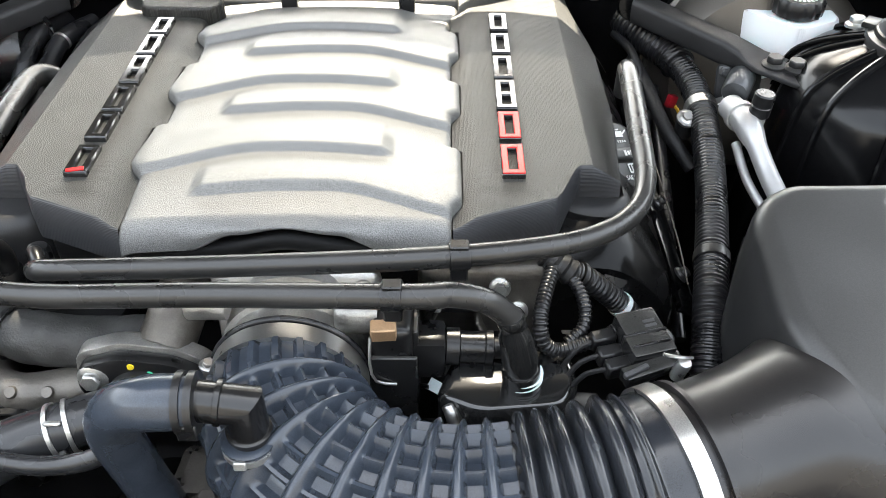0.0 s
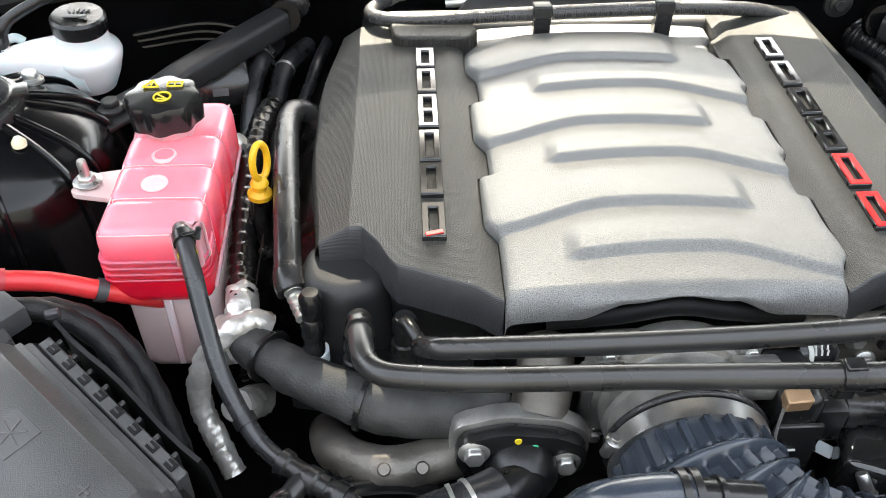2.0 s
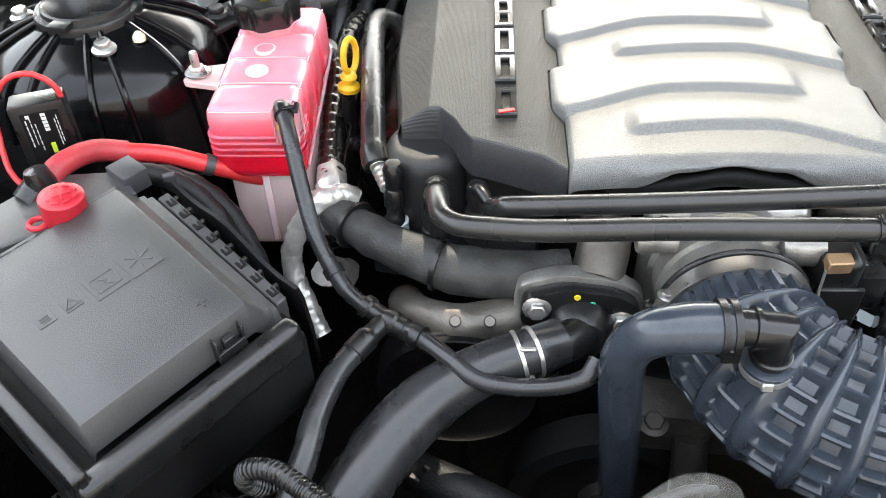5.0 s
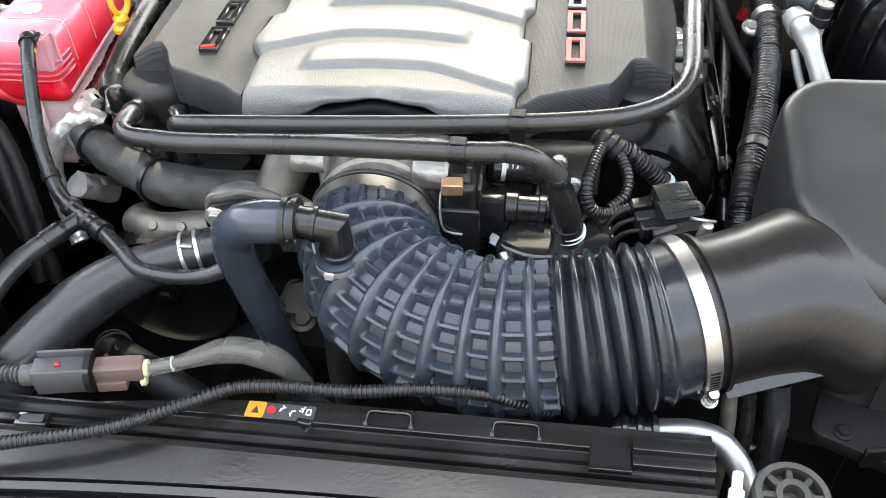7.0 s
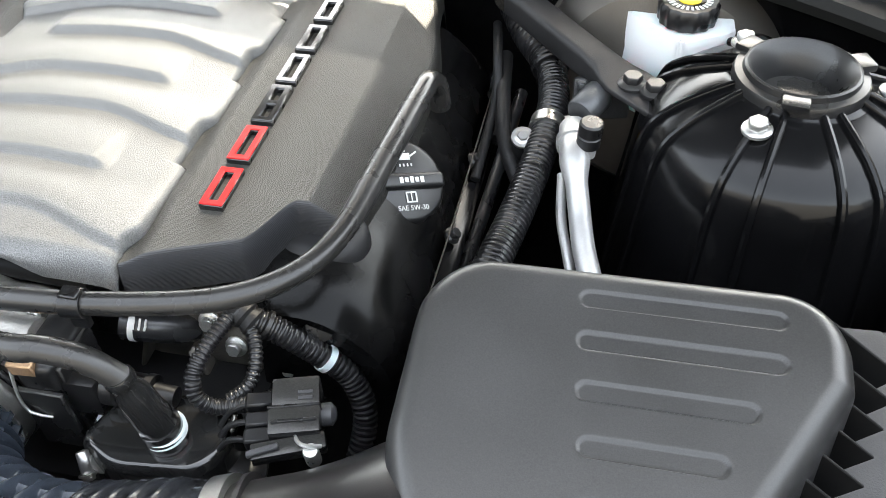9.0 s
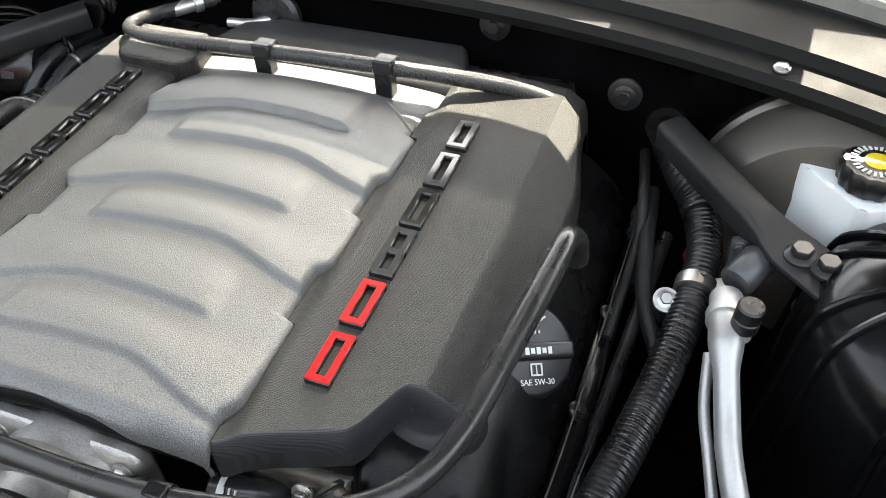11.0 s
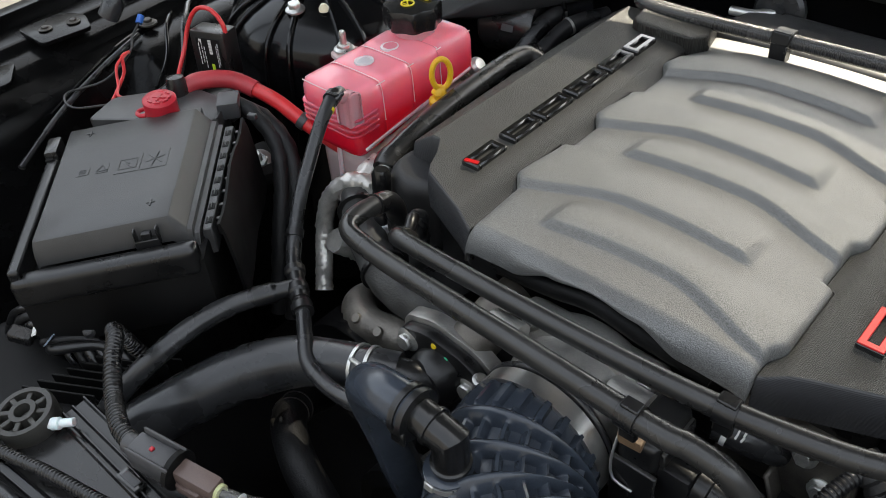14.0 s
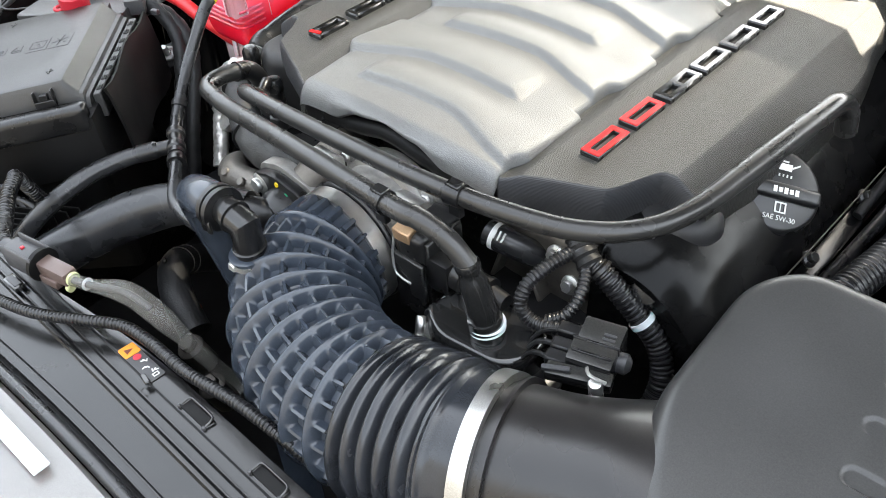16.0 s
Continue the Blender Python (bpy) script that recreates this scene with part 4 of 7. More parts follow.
NECK = [(0.128, 0.321, 0.8025), (0.16, 0.331, 0.806), (0.19, 0.341, 0.809), (0.225, 0.353, 0.812), (0.25, 0.361, 0.811)]
NECK_BLACK = mat("smooth_black_neck", (0.010, 0.009, 0.0095), 0.30, noise_scale=12, noise_amt=0.2, rough_var=0.05, dust=0.03, bump=0.05, bump_scale=1300)
part("neck", tube(NECK, lambda s, t: 0.0555 + 0.004 * smoothstep(0.05, 0.10, s) + 0.020 * smoothstep(0.072, 0.128, s) ** 1.5 * (1 - max(0.0, math.cos(t))), 96, 0.002), NECK_BLACK, air, "smooth black outlet neck")
part("neck_lip", lathe([(0.056, 0), (0.0595, 0.0), (0.0595, 0.003), (0.056, 0.003)], (0.152, 0.3285, 0.8055), (0.95, 0.30, 0.10), 72), NECK_BLACK, air)
part("neck_flap", box((0.098, 0.014, 0.0015), pose(0.216, 0.2945, 0.7865, 40, -6, 18), 0.0005, 1), RUBBER_B, air)
# base with pleats along the slanted side
base = part("base", prism(rounded([(0.235, 0.325), (0.37, 0.300), (0.425, 0.310), (0.515, 0.47), (0.51, 0.545), (0.23, 0.535)], 0.02), 0.0, 0.14, 0.008), MATT, air)
for v in base.data.vertices:
    v.co.z += 0.662 + 0.17 * (v.co.y - 0.30)
for k in range(13):
    t = k / 12
    x, y = 0.372 + 0.075 * t, 0.300 + 0.205 * t
    part("fin", box((0.050, 0.0020, 0.055), pose(x + 0.010, y - 0.004, 0.812 + 0.038 * t, 0, 28, -18), 0.0006, 1), DARK, base)

# ---- coolant reservoir ----
res = thing("coolant_reservoir", (-0.485, 0.64, 0.72), "translucent tank of pink coolant with black cap", "coolant reservoir")


def tank(x0, x1, y0, y1, z0f, z1f, grooves, r, n=18):
    rows = []
    for j in range(n * 3):
        y = y0 + (y1 - y0) * j / (n * 3 - 1)
        g_ = sum(math.exp(-((y - q) / 0.003) ** 2) for q in grooves)
        e = min(y - y0, y1 - y)
        ins = r - math.sqrt(max(0, r * r - max(0, r - e) ** 2)) if e < r else 0
        ins += 0.0028 * g_
        za, zb = z0f(y) + ins, z1f(y) - ins
        a, b = x0 + ins, x1 - ins
        out = rounded([(a, za), (b, za), (b, zb), (a, zb)], r, 4)
        rows.append([Vector((p[0], y, p[1])) for p in out])
    return from_grid(rows, close_v=True, cap=True)


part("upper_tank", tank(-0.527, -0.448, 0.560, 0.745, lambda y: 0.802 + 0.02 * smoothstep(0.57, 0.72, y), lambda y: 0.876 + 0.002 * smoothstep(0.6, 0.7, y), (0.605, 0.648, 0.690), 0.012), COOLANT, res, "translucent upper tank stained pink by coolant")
part("lower_tank", tank(-0.522, -0.447, 0.570, 0.735, lambda y: 0.715 + 0.03 * smoothstep(0.58, 0.73, y), lambda y: 0.800 + 0.018 * smoothstep(0.57, 0.72, y), (0.64,), 0.012), MILKY, res, "milky translucent lower tank")
bm = bmesh.new()
for k in range(4):
    z = 0.829 + 0.0062 * k
    prism(rounded([(-0.529, 0.558), (-0.446, 0.558), (-0.446, 0.60), (-0.529, 0.60)], 0.013), z, z + 0.003, 0.0008, 1, bm=bm)
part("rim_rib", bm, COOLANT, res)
for x, y in ((-0.492, 0.622), (-0.492, 0.660)):
    part("boss", lathe([(0.0108, 0), (0.0102, 0.0016), (0.0080, 0.0020), (0.0072, 0.0012), (0.0005, 0.0014)], (x, y, 0.8757), (0, 0, 1), 28), PINK_EDGE, res, "pale round boss")
# pale moulded edges where the wall is thick
for y in (0.605, 0.648, 0.690):
    part("edge_line", tube([(-0.5245, y, 0.862), (-0.5215, y, 0.8715), (-0.515, y, 0.8745), (-0.460, y, 0.8745), (-0.4535, y, 0.8715), (-0.4505, y, 0.862), (-0.4500, y, 0.83)], 0.0005, 8), PINK_EDGE, res)
for x in (-0.5235, -0.4515):
    part("edge_line", tube([(x, 0.568, 0.872), (x, 0.62, 0.8725), (x, 0.74, 0.8735)], 0.0006, 8), PINK_EDGE, res)
part("edge_line", tube([(-0.522, 0.5635, 0.8725), (-0.50, 0.5628, 0.8725), (-0.453, 0.5635, 0.8725)], 0.0006, 8), PINK_EDGE, res)
part("filler_neck", lathe([(0.022, -0.01), (0.022, 0.006), (0.025, 0.007), (0.025, 0.012)], (-0.494, 0.700, 0.876), (0, 0, 1), 28), PINK, res)
cap = part("cap", lathe([(0.025, 0), (0.0293, 0.002), (0.0302, 0.012), (0.0302, 0.021), (0.0285, 0.0245), (0.018, 0.026), (0.001, 0.0262)], (-0.495, 0.700, 0.885), (0, 0, 1), 96, wob=lambda u, r, h: 1 + (0.055 * math.cos(u * 2 * math.pi * 8) if r > 0.02 else 0)), GLOSSY, res, "black lobed cap with yellow warning marks")
zc = 0.9118
bm = bmesh.new()
for a, b in (((-0.512, 0.707), (-0.499, 0.707)), ((-0.499, 0.707), (-0.5055, 0.718)), ((-0.5055, 0.718), (-0.512, 0.707)), ((-0.5055, 0.7095), (-0.5055, 0.714)), ((-0.492, 0.708), (-0.480, 0.708)), ((-0.480, 0.708), (-0.480, 0.715)), ((-0.480, 0.715), (-0.492, 0.715)), ((-0.492, 0.715), (-0.492, 0.708)), ((-0.486, 0.708), (-0.486, 0.713))):
    tube([(*a, zc + 0.0004), (*b, zc + 0.0004)], 0.0008, 6, bm=bm)
ring((-0.493, 0.692, zc + 0.0003), (0, 0, 1), 0.0068, 0.0009, 32, 6, bm)
box((0.012, 0.0014, 0.0006), pose(-0.493, 0.692, zc + 0.0004, 0, 0, -40), 0, bm=bm)
box((0.007, 0.0014, 0.0006), pose(-0.493, 0.689, zc + 0.0004, 0, 0, 0), 0, bm=bm)
part("warning_print", bm, YELLOW_INK, cap, "yellow warning pictograms")
part("outlet_gusset", prism(rounded([(-0.468, 0.5575), (-0.450, 0.5575), (-0.4465, 0.574), (-0.464, 0.572)], 0.004), 0.842, 0.879, 0.004), PINK, res, "pink moulded gusset round the hose outlet")
part("front_web", box((0.0065, 0.003, 0.085), pose(-0.487, 0.5665, 0.772, -3), 0.0012, 1), PINK_EDGE, res, "pale moulded web")
part("side_seam", box((0.003, 0.165, 0.004), pose(-0.4465, 0.652, 0.823, 7, 0, 0), 0.001, 1), PINK, res)
part("outlet", lathe([(0.007, 0), (0.0072, 0.012), (0.006, 0.016)], (-0.458, 0.566, 0.873), (0.1, -0.75, 0.5), 20), PINK, res)
part("mount_ear", prism(rounded([(-0.570, 0.638), (-0.525, 0.628), (-0.525, 0.672), (-0.562, 0.664)], 0.009), 0.851, 0.856, 0.001), MILKY, res, "pale mounting ear with bolt")
part("mount_bolt", hexbolt(lathe([(0.004, 0), (0.004, 0.02), (0.003, 0.022)], (-0.556, 0.650, 0.858), (0, 0, 1), 12), (-0.556, 0.650, 0.858), (0, 0, 1), 0.008, 0.007), ZINC, res)

# ---- fuse box ----
fuse = thing("fuse_box", (-0.57, 0.37, 0.74), "grey-lidded black plastic fuse box", "fuse box")


FC = [Vector(p) for p in ((-0.533, 0.267, 0.853), (-0.449, 0.352, 0.869), (-0.566, 0.463, 0.872), (-0.660, 0.375, 0.855))]


def on_lid(u, v, w=0.0):
    """A place over the lid: u across, v back, w above."""
    a, b = FC[0].lerp(FC[1], u), FC[3].lerp(FC[2], u)
    return a.lerp(b, v) + Vector((0, 0, w))


def lid_block(u0, u1, v0, v1, w0, w1, bevel=0.002, seg=2, bm=None):
    b = bmesh.new()
    bmesh.ops.create_cube(b, size=1)
    for q in b.verts:
        q.co = on_lid(u1 if q.co.x > 0 else u0, v1 if q.co.y > 0 else v0, w1 if q.co.z > 0 else w0)
    if bevel:
        bmesh.ops.bevel(b, geom=b.edges[:] + b.verts[:], offset=bevel, segments=seg, affect="EDGES", profile=0.6)
    return merge(bm, b)


across = [(-0.035, -0.022), (-0.025, -0.006), (-0.012, -0.0012), (0.0, 0.0), (0.25, 0.0), (0.5, 0.0), (0.75, 0.0), (0.985, 0.0), (1.0, -0.0008), (1.012, -0.003), (1.085, -0.0150), (1.095, -0.0175), (1.130, -0.0185), (1.140, -0.0225), (1.175, -0.0235), (1.180, -0.034)]
back = [(-0.050, -0.024), (-0.040, -0.008), (-0.018, -0.0012), (0.0, 0.0), (0.25, 0.0), (0.5, 0.0), (0.75, 0.0), (1.0, 0.0), (1.015, -0.0012), (1.025, -0.008), (1.03, -0.022)]
fl = part("lid", from_grid([[on_lid(u, v, max(w + x, -0.036)) for u, w in across] for v, x in back]), GREY_LID, fuse, "grey textured lid with moulded symbols", 35)
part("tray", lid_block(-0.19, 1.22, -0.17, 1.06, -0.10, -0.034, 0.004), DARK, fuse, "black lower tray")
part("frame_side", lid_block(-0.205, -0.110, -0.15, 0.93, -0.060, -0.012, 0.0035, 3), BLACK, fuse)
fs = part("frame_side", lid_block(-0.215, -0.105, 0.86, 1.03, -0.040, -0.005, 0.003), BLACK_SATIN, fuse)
# dark block on the frame, its colour standing for a slot's shade
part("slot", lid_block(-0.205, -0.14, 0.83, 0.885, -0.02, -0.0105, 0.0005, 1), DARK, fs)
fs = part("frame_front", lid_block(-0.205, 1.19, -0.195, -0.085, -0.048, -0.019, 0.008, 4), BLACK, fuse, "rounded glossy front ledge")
# same dark stand-in for the shaded slot in the front ledge
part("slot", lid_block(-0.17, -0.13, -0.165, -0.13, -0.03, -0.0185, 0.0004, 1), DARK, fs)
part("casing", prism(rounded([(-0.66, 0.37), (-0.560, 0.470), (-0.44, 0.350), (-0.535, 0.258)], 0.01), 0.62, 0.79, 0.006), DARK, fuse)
# hooked edge and black side flap
part("edge_rail", lid_block(1.190, 1.262, 0.0, 0.985, -0.052, -0.0245, 0.001, 1), GREY_LID, fuse, "grey rail with latch windows")
for k in range(8):
    v = 0.045 + 0.119 * k
    # window shade is a near-black block set on the rail, no opening
    hk = part("rail_window_shade", lid_block(1.205, 1.252, v, v + 0.052, -0.040, -0.0238, 0.0003, 1), DARK, fuse)
    part("hook", lid_block(1.222, 1.232, v + 0.012, v + 0.052, -0.036, -0.0228, 0.0003, 1), GREY_LID, hk)
    part("hook_tip", lid_block(1.262, 1.300, v + 0.056, v + 0.080, -0.046, -0.0280, 0.0005, 1), BLACK_SATIN, fuse)
rows = []
for i in range(9):
    v = -0.02 + 1.04 * i / 8
    q = on_lid(1.335, v, -0.020 - 0.004 * math.sin(v * 9))
    rows.append([q, q + Vector((0.002, 0.002, -0.012)), q + Vector((0.004, 0.004, -0.045)), q + Vector((0.005, 0.005, -0.085)), q + Vector((0.003, 0.003, -0.085)), q + Vector((0.002, 0.002, -0.045)), q + Vector((0.000, 0.000, -0.012)), q + Vector((-0.002, -0.002, -0.001))])
part("side_flap", from_grid(rows, close_v=True, cap=True), DARK, fuse, "black flexible side flap")
# terminal shelf and red cap behind the lid
part("terminal_shelf", prism(rounded([(-0.672, 0.398), (-0.690, 0.440), (-0.640, 0.505), (-0.585, 0.510), (-0.560, 0.478)], 0.008), 0.80, 0.853, 0.003), GREY_LID, fuse)
part("shelf_step", lid_block(0.12, 1.02, 1.035, 1.10, -0.05, -0.008, 0.002), GREY_LID, fuse)
# two proud dark patches paint the shade of the shelf's slots
bm = lid_block(0.28, 0.36, 1.05, 1.075, -0.02, -0.0075, 0.0004, 1)
lid_block(0.38, 0.46, 1.05, 1.075, -0.02, -0.0075, 0.0004, 1, bm)
part("shelf_slot_shade", bm, DARK, fuse)
part("boot", lathe([(0.012, -0.02), (0.012, 0.0), (0.009, 0.012), (0.001, 0.014)], (-0.640, 0.488, 0.858), (-0.1, 0.1, 1), 24), BLACK, fuse, "black rubber boot")
rc = part("terminal_cap", lathe([(0.0155, -0.014), (0.0165, -0.012), (0.0165, 0.008), (0.0145, 0.0095), (0.001, 0.0095)], (-0.603, 0.447, 0.870), (0.1, 0.0, 1), 28), RED, fuse, "red plastic terminal cap")
bm = bmesh.new()
for k in range(8):
    a = k * math.pi / 4
    box((0.006, 0.0022, 0.002), pose(-0.602 + 0.0105 * math.cos(a), 0.447 + 0.0105 * math.sin(a), 0.8795, 0, 0, math.degrees(a) + 90), 0.0004, 1, bm=bm)
box((0.014, 0.002, 0.002), pose(-0.602, 0.447, 0.8795, 0, 0, 35), 0.0004, 1, bm=bm)
box((0.014, 0.002, 0.002), pose(-0.602, 0.447, 0.8795, 0, 0, 125), 0.0004, 1, bm=bm)
part("moulded_marks", bm, RED, rc)
ear = [(-0.621 + 0.0065 * math.cos(a), 0.436 + 0.0065 * math.sin(a), 0.861) for a in [math.radians(20 + 30 * k) for k in range(12)]]
part("strap_loop", tube(ear, 0.0022, 8, 0.002), RED, rc)
# moulded symbols: thin plates with raised bars
for u, v, su, sv, n in ((0.22, 0.53, 0.05, 0.035, 2), (0.37, 0.53, 0.05, 0.040, 1), (0.575, 0.53, 0.098, 0.082, 3), (0.785, 0.53, 0.098, 0.086, 3)):
    pl_ = part("moulded_plate", lid_block(u - su, u + su, v - sv, v + sv, -0.001, 0.0005, 0.0002, 1), GREY_LID, fl)
    w = 0.0004
    strokes = []
    if u > 0.7:
        strokes = [((math.cos(a) * 0.75, math.sin(a) * 0.75), (-math.cos(a) * 0.75, -math.sin(a) * 0.75)) for a in (0.3, 1.35, 2.4)]
    elif n == 3:
        strokes = [((-0.7, -0.6), (0.7, -0.6)), ((0.7, -0.6), (0.7, 0.5)), ((0.7, 0.5), (-0.7, 0.5)), ((-0.7, 0.5), (-0.7, -0.6)), ((-0.3, 0.3), (0.1, 0.0)), ((0.1, 0.0), (-0.1, -0.1)), ((-0.1, -0.1), (0.3, -0.45))]
    elif n == 1:
        strokes = [((-0.8, -0.6), (0.8, -0.6)), ((0.8, -0.6), (0.0, 0.7)), ((0.0, 0.7), (-0.8, -0.6))]
    else:
        strokes = [((-0.5, -0.4), (0.5, -0.4)), ((-0.5, 0.0), (0.5, 0.0)), ((-0.5, 0.4), (0.5, 0.4))]
    bm = bmesh.new()
    for a, b in strokes:
        tube([on_lid(u + a[0] * su, v + a[1] * sv, w), on_lid(u + b[0] * su, v + b[1] * sv, w)], 0.0007, 6, bm=bm)
    part("moulded_symbol", bm, GREY_LID, pl_)
for u, v in ((0.18, 0.93), (0.84, 0.12)):
    part("moulded_bar", lid_block(u - 0.03, u + 0.03, v - 0.004, v + 0.004, 0, 0.0008, 0, 1), GREY_LID, fl)
    part("moulded_bar", lid_block(u - 0.006, u + 0.006, v - 0.03, v + 0.03, 0, 0.0009, 0, 1), GREY_LID, fl)
# front latch: a small open frame
bm = lid_block(0.735, 0.750, -0.085, -0.045, -0.022, -0.004, 0.0005, 1)
lid_block(0.900, 0.915, -0.085, -0.045, -0.022, -0.004, 0.0005, 1, bm)
lid_block(0.735, 0.915, -0.090, -0.075, -0.024, -0.014, 0.0005, 1, bm)
lid_block(0.79, 0.86, -0.080, -0.05, -0.016, -0.008, 0.0005, 1, bm)
part("latch", bm, BLACK, fuse)

# ---- strut towers ----
def strut_tower(cx, cy, sx):
    tw = thing("strut_tower", (cx, cy, 0.55), "glossy black strut tower dome with radial ribs", "strut tower", "strut towers")
    part("dome", lathe([(0.150, -0.35), (0.130, -0.16), (0.122, -0.100), (0.1185, -0.070), (0.1150, -0.052), (0.109, -0.038), (0.100, -0.029), (0.088, -0.021), (0.070, -0.013), (0.056, -0.008), (0.051, -0.006), (0.0475, 0.0), (0.043, 0.001), (0.0405, -0.004), (0.0405, -0.085)], (cx, cy, 0.892), (0, 0, 1), 64), CAR_BLACK, tw)
    part("mount_ring", lathe([(0.0510, -0.020), (0.0510, -0.002), (0.0495, 0.0010), (0.0440, 0.0020), (0.0430, 0.0060), (0.0412, 0.0070), (0.0392, 0.0058), (0.0335, -0.006), (0.0275, -0.019), (0.0265, -0.0235), (0.0165, -0.0240), (0.0155, -0.0205), (0.0145, -0.0235), (0.008, -0.0235), (0.007, -0.021), (0.001, -0.0205)], (cx, cy, 0.893), (0, 0, 1), 56), BLACK_SATIN, tw, "black rubber top mount")
    for k in range(16):
        a = 2 * math.pi * (k // 2 + 0.5 + (0.16 if k % 2 else -0.16)) / 8
        pts = [(cx + math.cos(a) * r, cy + math.sin(a) * r, 0.892 + z) for r, z in ((0.050, -0.005), (0.070, -0.012), (0.088, -0.020), (0.100, -0.028), (0.1095, -0.037), (0.1155, -0.051), (0.119, -0.069), (0.1225, -0.10), (0.1305, -0.16), (0.140, -0.25))]
        part("rib", tube(pts, lambda s, t: 0.0031 + 0.0006 * math.cos(t), 10, 0.006), CAR_BLACK, tw)
    for k in range(3):
        a = math.radians(-100 + 120 * k)
        part("mount_lug", box((0.016, 0.020, 0.006), pose(cx + math.cos(a) * 0.0475, cy + math.sin(a) * 0.0475, 0.8960, 0, 0, math.degrees(a)), 0.0018, 2), BLACK_SATIN, tw)
    for k in range(3):
        a = math.radians(-62 + 120 * k) if sx < 0 else math.radians(242 - 120 * k)
        part("bolt", hexbolt(None, (cx + math.cos(a) * 0.070, cy + math.sin(a) * 0.070, 0.880), (math.cos(a) * 0.1, math.sin(a) * 0.1, 1), 0.0078, 0.010), ZINC, tw, "zinc flange bolt")
    a = math.radians(-35 if sx < 0 else 215)
    if sx < 0:
        part("stud_cap", lathe([(0.006, 0), (0.006, 0.004), (0.003, 0.008)], (cx + math.cos(a) * 0.072, cy + math.sin(a) * 0.072, 0.8785), (0, 0, 1), 14), CREAM, tw)
    return tw


strut_tower(-0.671, 0.716, -1)
strut_tower(0.449, 0.752, 1)

# ---- strut braces ----
def brace(sx, a, b, c):
    X = lambda p: Vector((XC + sx * p[0], p[1], p[2]))
    th = thing("strut_brace", X(b), "black painted square brace flattened to a foot", "strut brace", "strut braces")
    line = [(X(a), 0.028, 0.026), (X(b), 0.028, 0.026), (X(b) * 0.72 + X(c) * 0.28, 0.031, 0.019), (X(b) * 0.50 + X(c) * 0.50, 0.038, 0.008), (X(b) * 0.30 + X(c) * 0.70, 0.043, 0.005), (X(c) + (X(c) - X(b)) * 0.55, 0.043, 0.005)]
    rows = []
    for p, w, h in line:
        d = (line[-1][0] - line[0][0]).normalized()
        q = d.cross(Vector((0, 0, 1))).normalized()
        rows.append([p + q * u + Vector((0, 0, v)) for u, v in rounded([(-w / 2, -h / 2), (w / 2, -h / 2), (w / 2, h / 2), (-w / 2, h / 2)], min(0.006, h * 0.3), 3)])
    part("bar", from_grid(rows, close_v=True, cap=True), MATT, th)
    part("end_eye", lathe([(0.006, -0.004), (0.017, -0.004), (0.0175, 0.0), (0.017, 0.004), (0.006, 0.004)], X((a[0] - 0.004, a[1] + 0.004, a[2] + 0.002)), (0.1, -1, 0.3), 28), WING, th)
    for q in ((0.4357, 0.7745), (0.4545, 0.7660)):
        part("bolt", hexbolt(None, X((q[0], q[1], c[2] + 0.0025)), (0, 0, 1), 0.0085, 0.011), BLACK_SATIN, th, "black flange nut")


brace(1, (0.320, 0.887, 0.866), (0.398, 0.806, 0.857), (0.4456, 0.770, 0.852))
brace(-1, (0.315, 0.925, 0.862), (0.398, 0.822, 0.856), (0.442, 0.776, 0.852))


# ---- small pieces of the cover ----
def rear_block(sx):
    o = [(XC + sx * a, b) for a, b in ((0.194, 0.828), (0.185, 0.823), (0.124, 0.821), (0.112, 0.836), (0.124, 0.880), (0.200, 0.880))]
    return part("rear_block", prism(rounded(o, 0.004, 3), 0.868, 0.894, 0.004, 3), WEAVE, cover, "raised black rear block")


rear_block(-1)
BR = [(-0.282, 0.962, 0.881), (-0.303, 0.940, 0.882), (-0.322, 0.912, 0.884), (-0.328, 0.885, 0.888), (-0.316, 0.865, 0.892), (-0.290, 0.857, 0.894), (-0.24, 0.856, 0.896), (-0.164, 0.857, 0.899), (-0.046, 0.858, 0.902), (0.02, 0.866, 0.898), (0.065, 0.878, 0.889), (0.098, 0.889, 0.876), (0.116, 0.890, 0.866), (0.126, 0.878, 0.852)]
braid = thing("braided_hose", (-0.11, 0.857, 0.89), "grey braided hose clipped behind the cover", "hose")
part("hose", tube(BR, 0.0073, 18, 0.004), BRAID, braid)
for x in (-0.157, -0.040):
    q = min(spline(BR), key=lambda v: abs(v.x - x))
    c = part("clip", box((0.019, 0.019, 0.013), Matrix.Translation(q) @ pose(0, 0, 0.003, -8), 0.0015, 1), BLACK, braid, "square black hose clip")
    part("clip_leg", box((0.0165, 0.013, 0.028), Matrix.Translation(q) @ pose(0, -0.003, -0.013), 0.001, 1), BLACK, c)
part("fitting", lathe([(0.0065, 0), (0.0075, 0.001), (0.0075, 0.022), (0.0095, 0.023), (0.0095, 0.031), (0.006, 0.032), (0.006, 0.05)], (-0.312, 0.928, 0.882), (0.60, 0.75, 0.0), 20), ZINC, braid, "bright crimped end fitting")
part("end_cuff", tube([(0.085, 0.886, 0.881), (0.100, 0.890, 0.875)], 0.0075, 16), ZINC, braid)

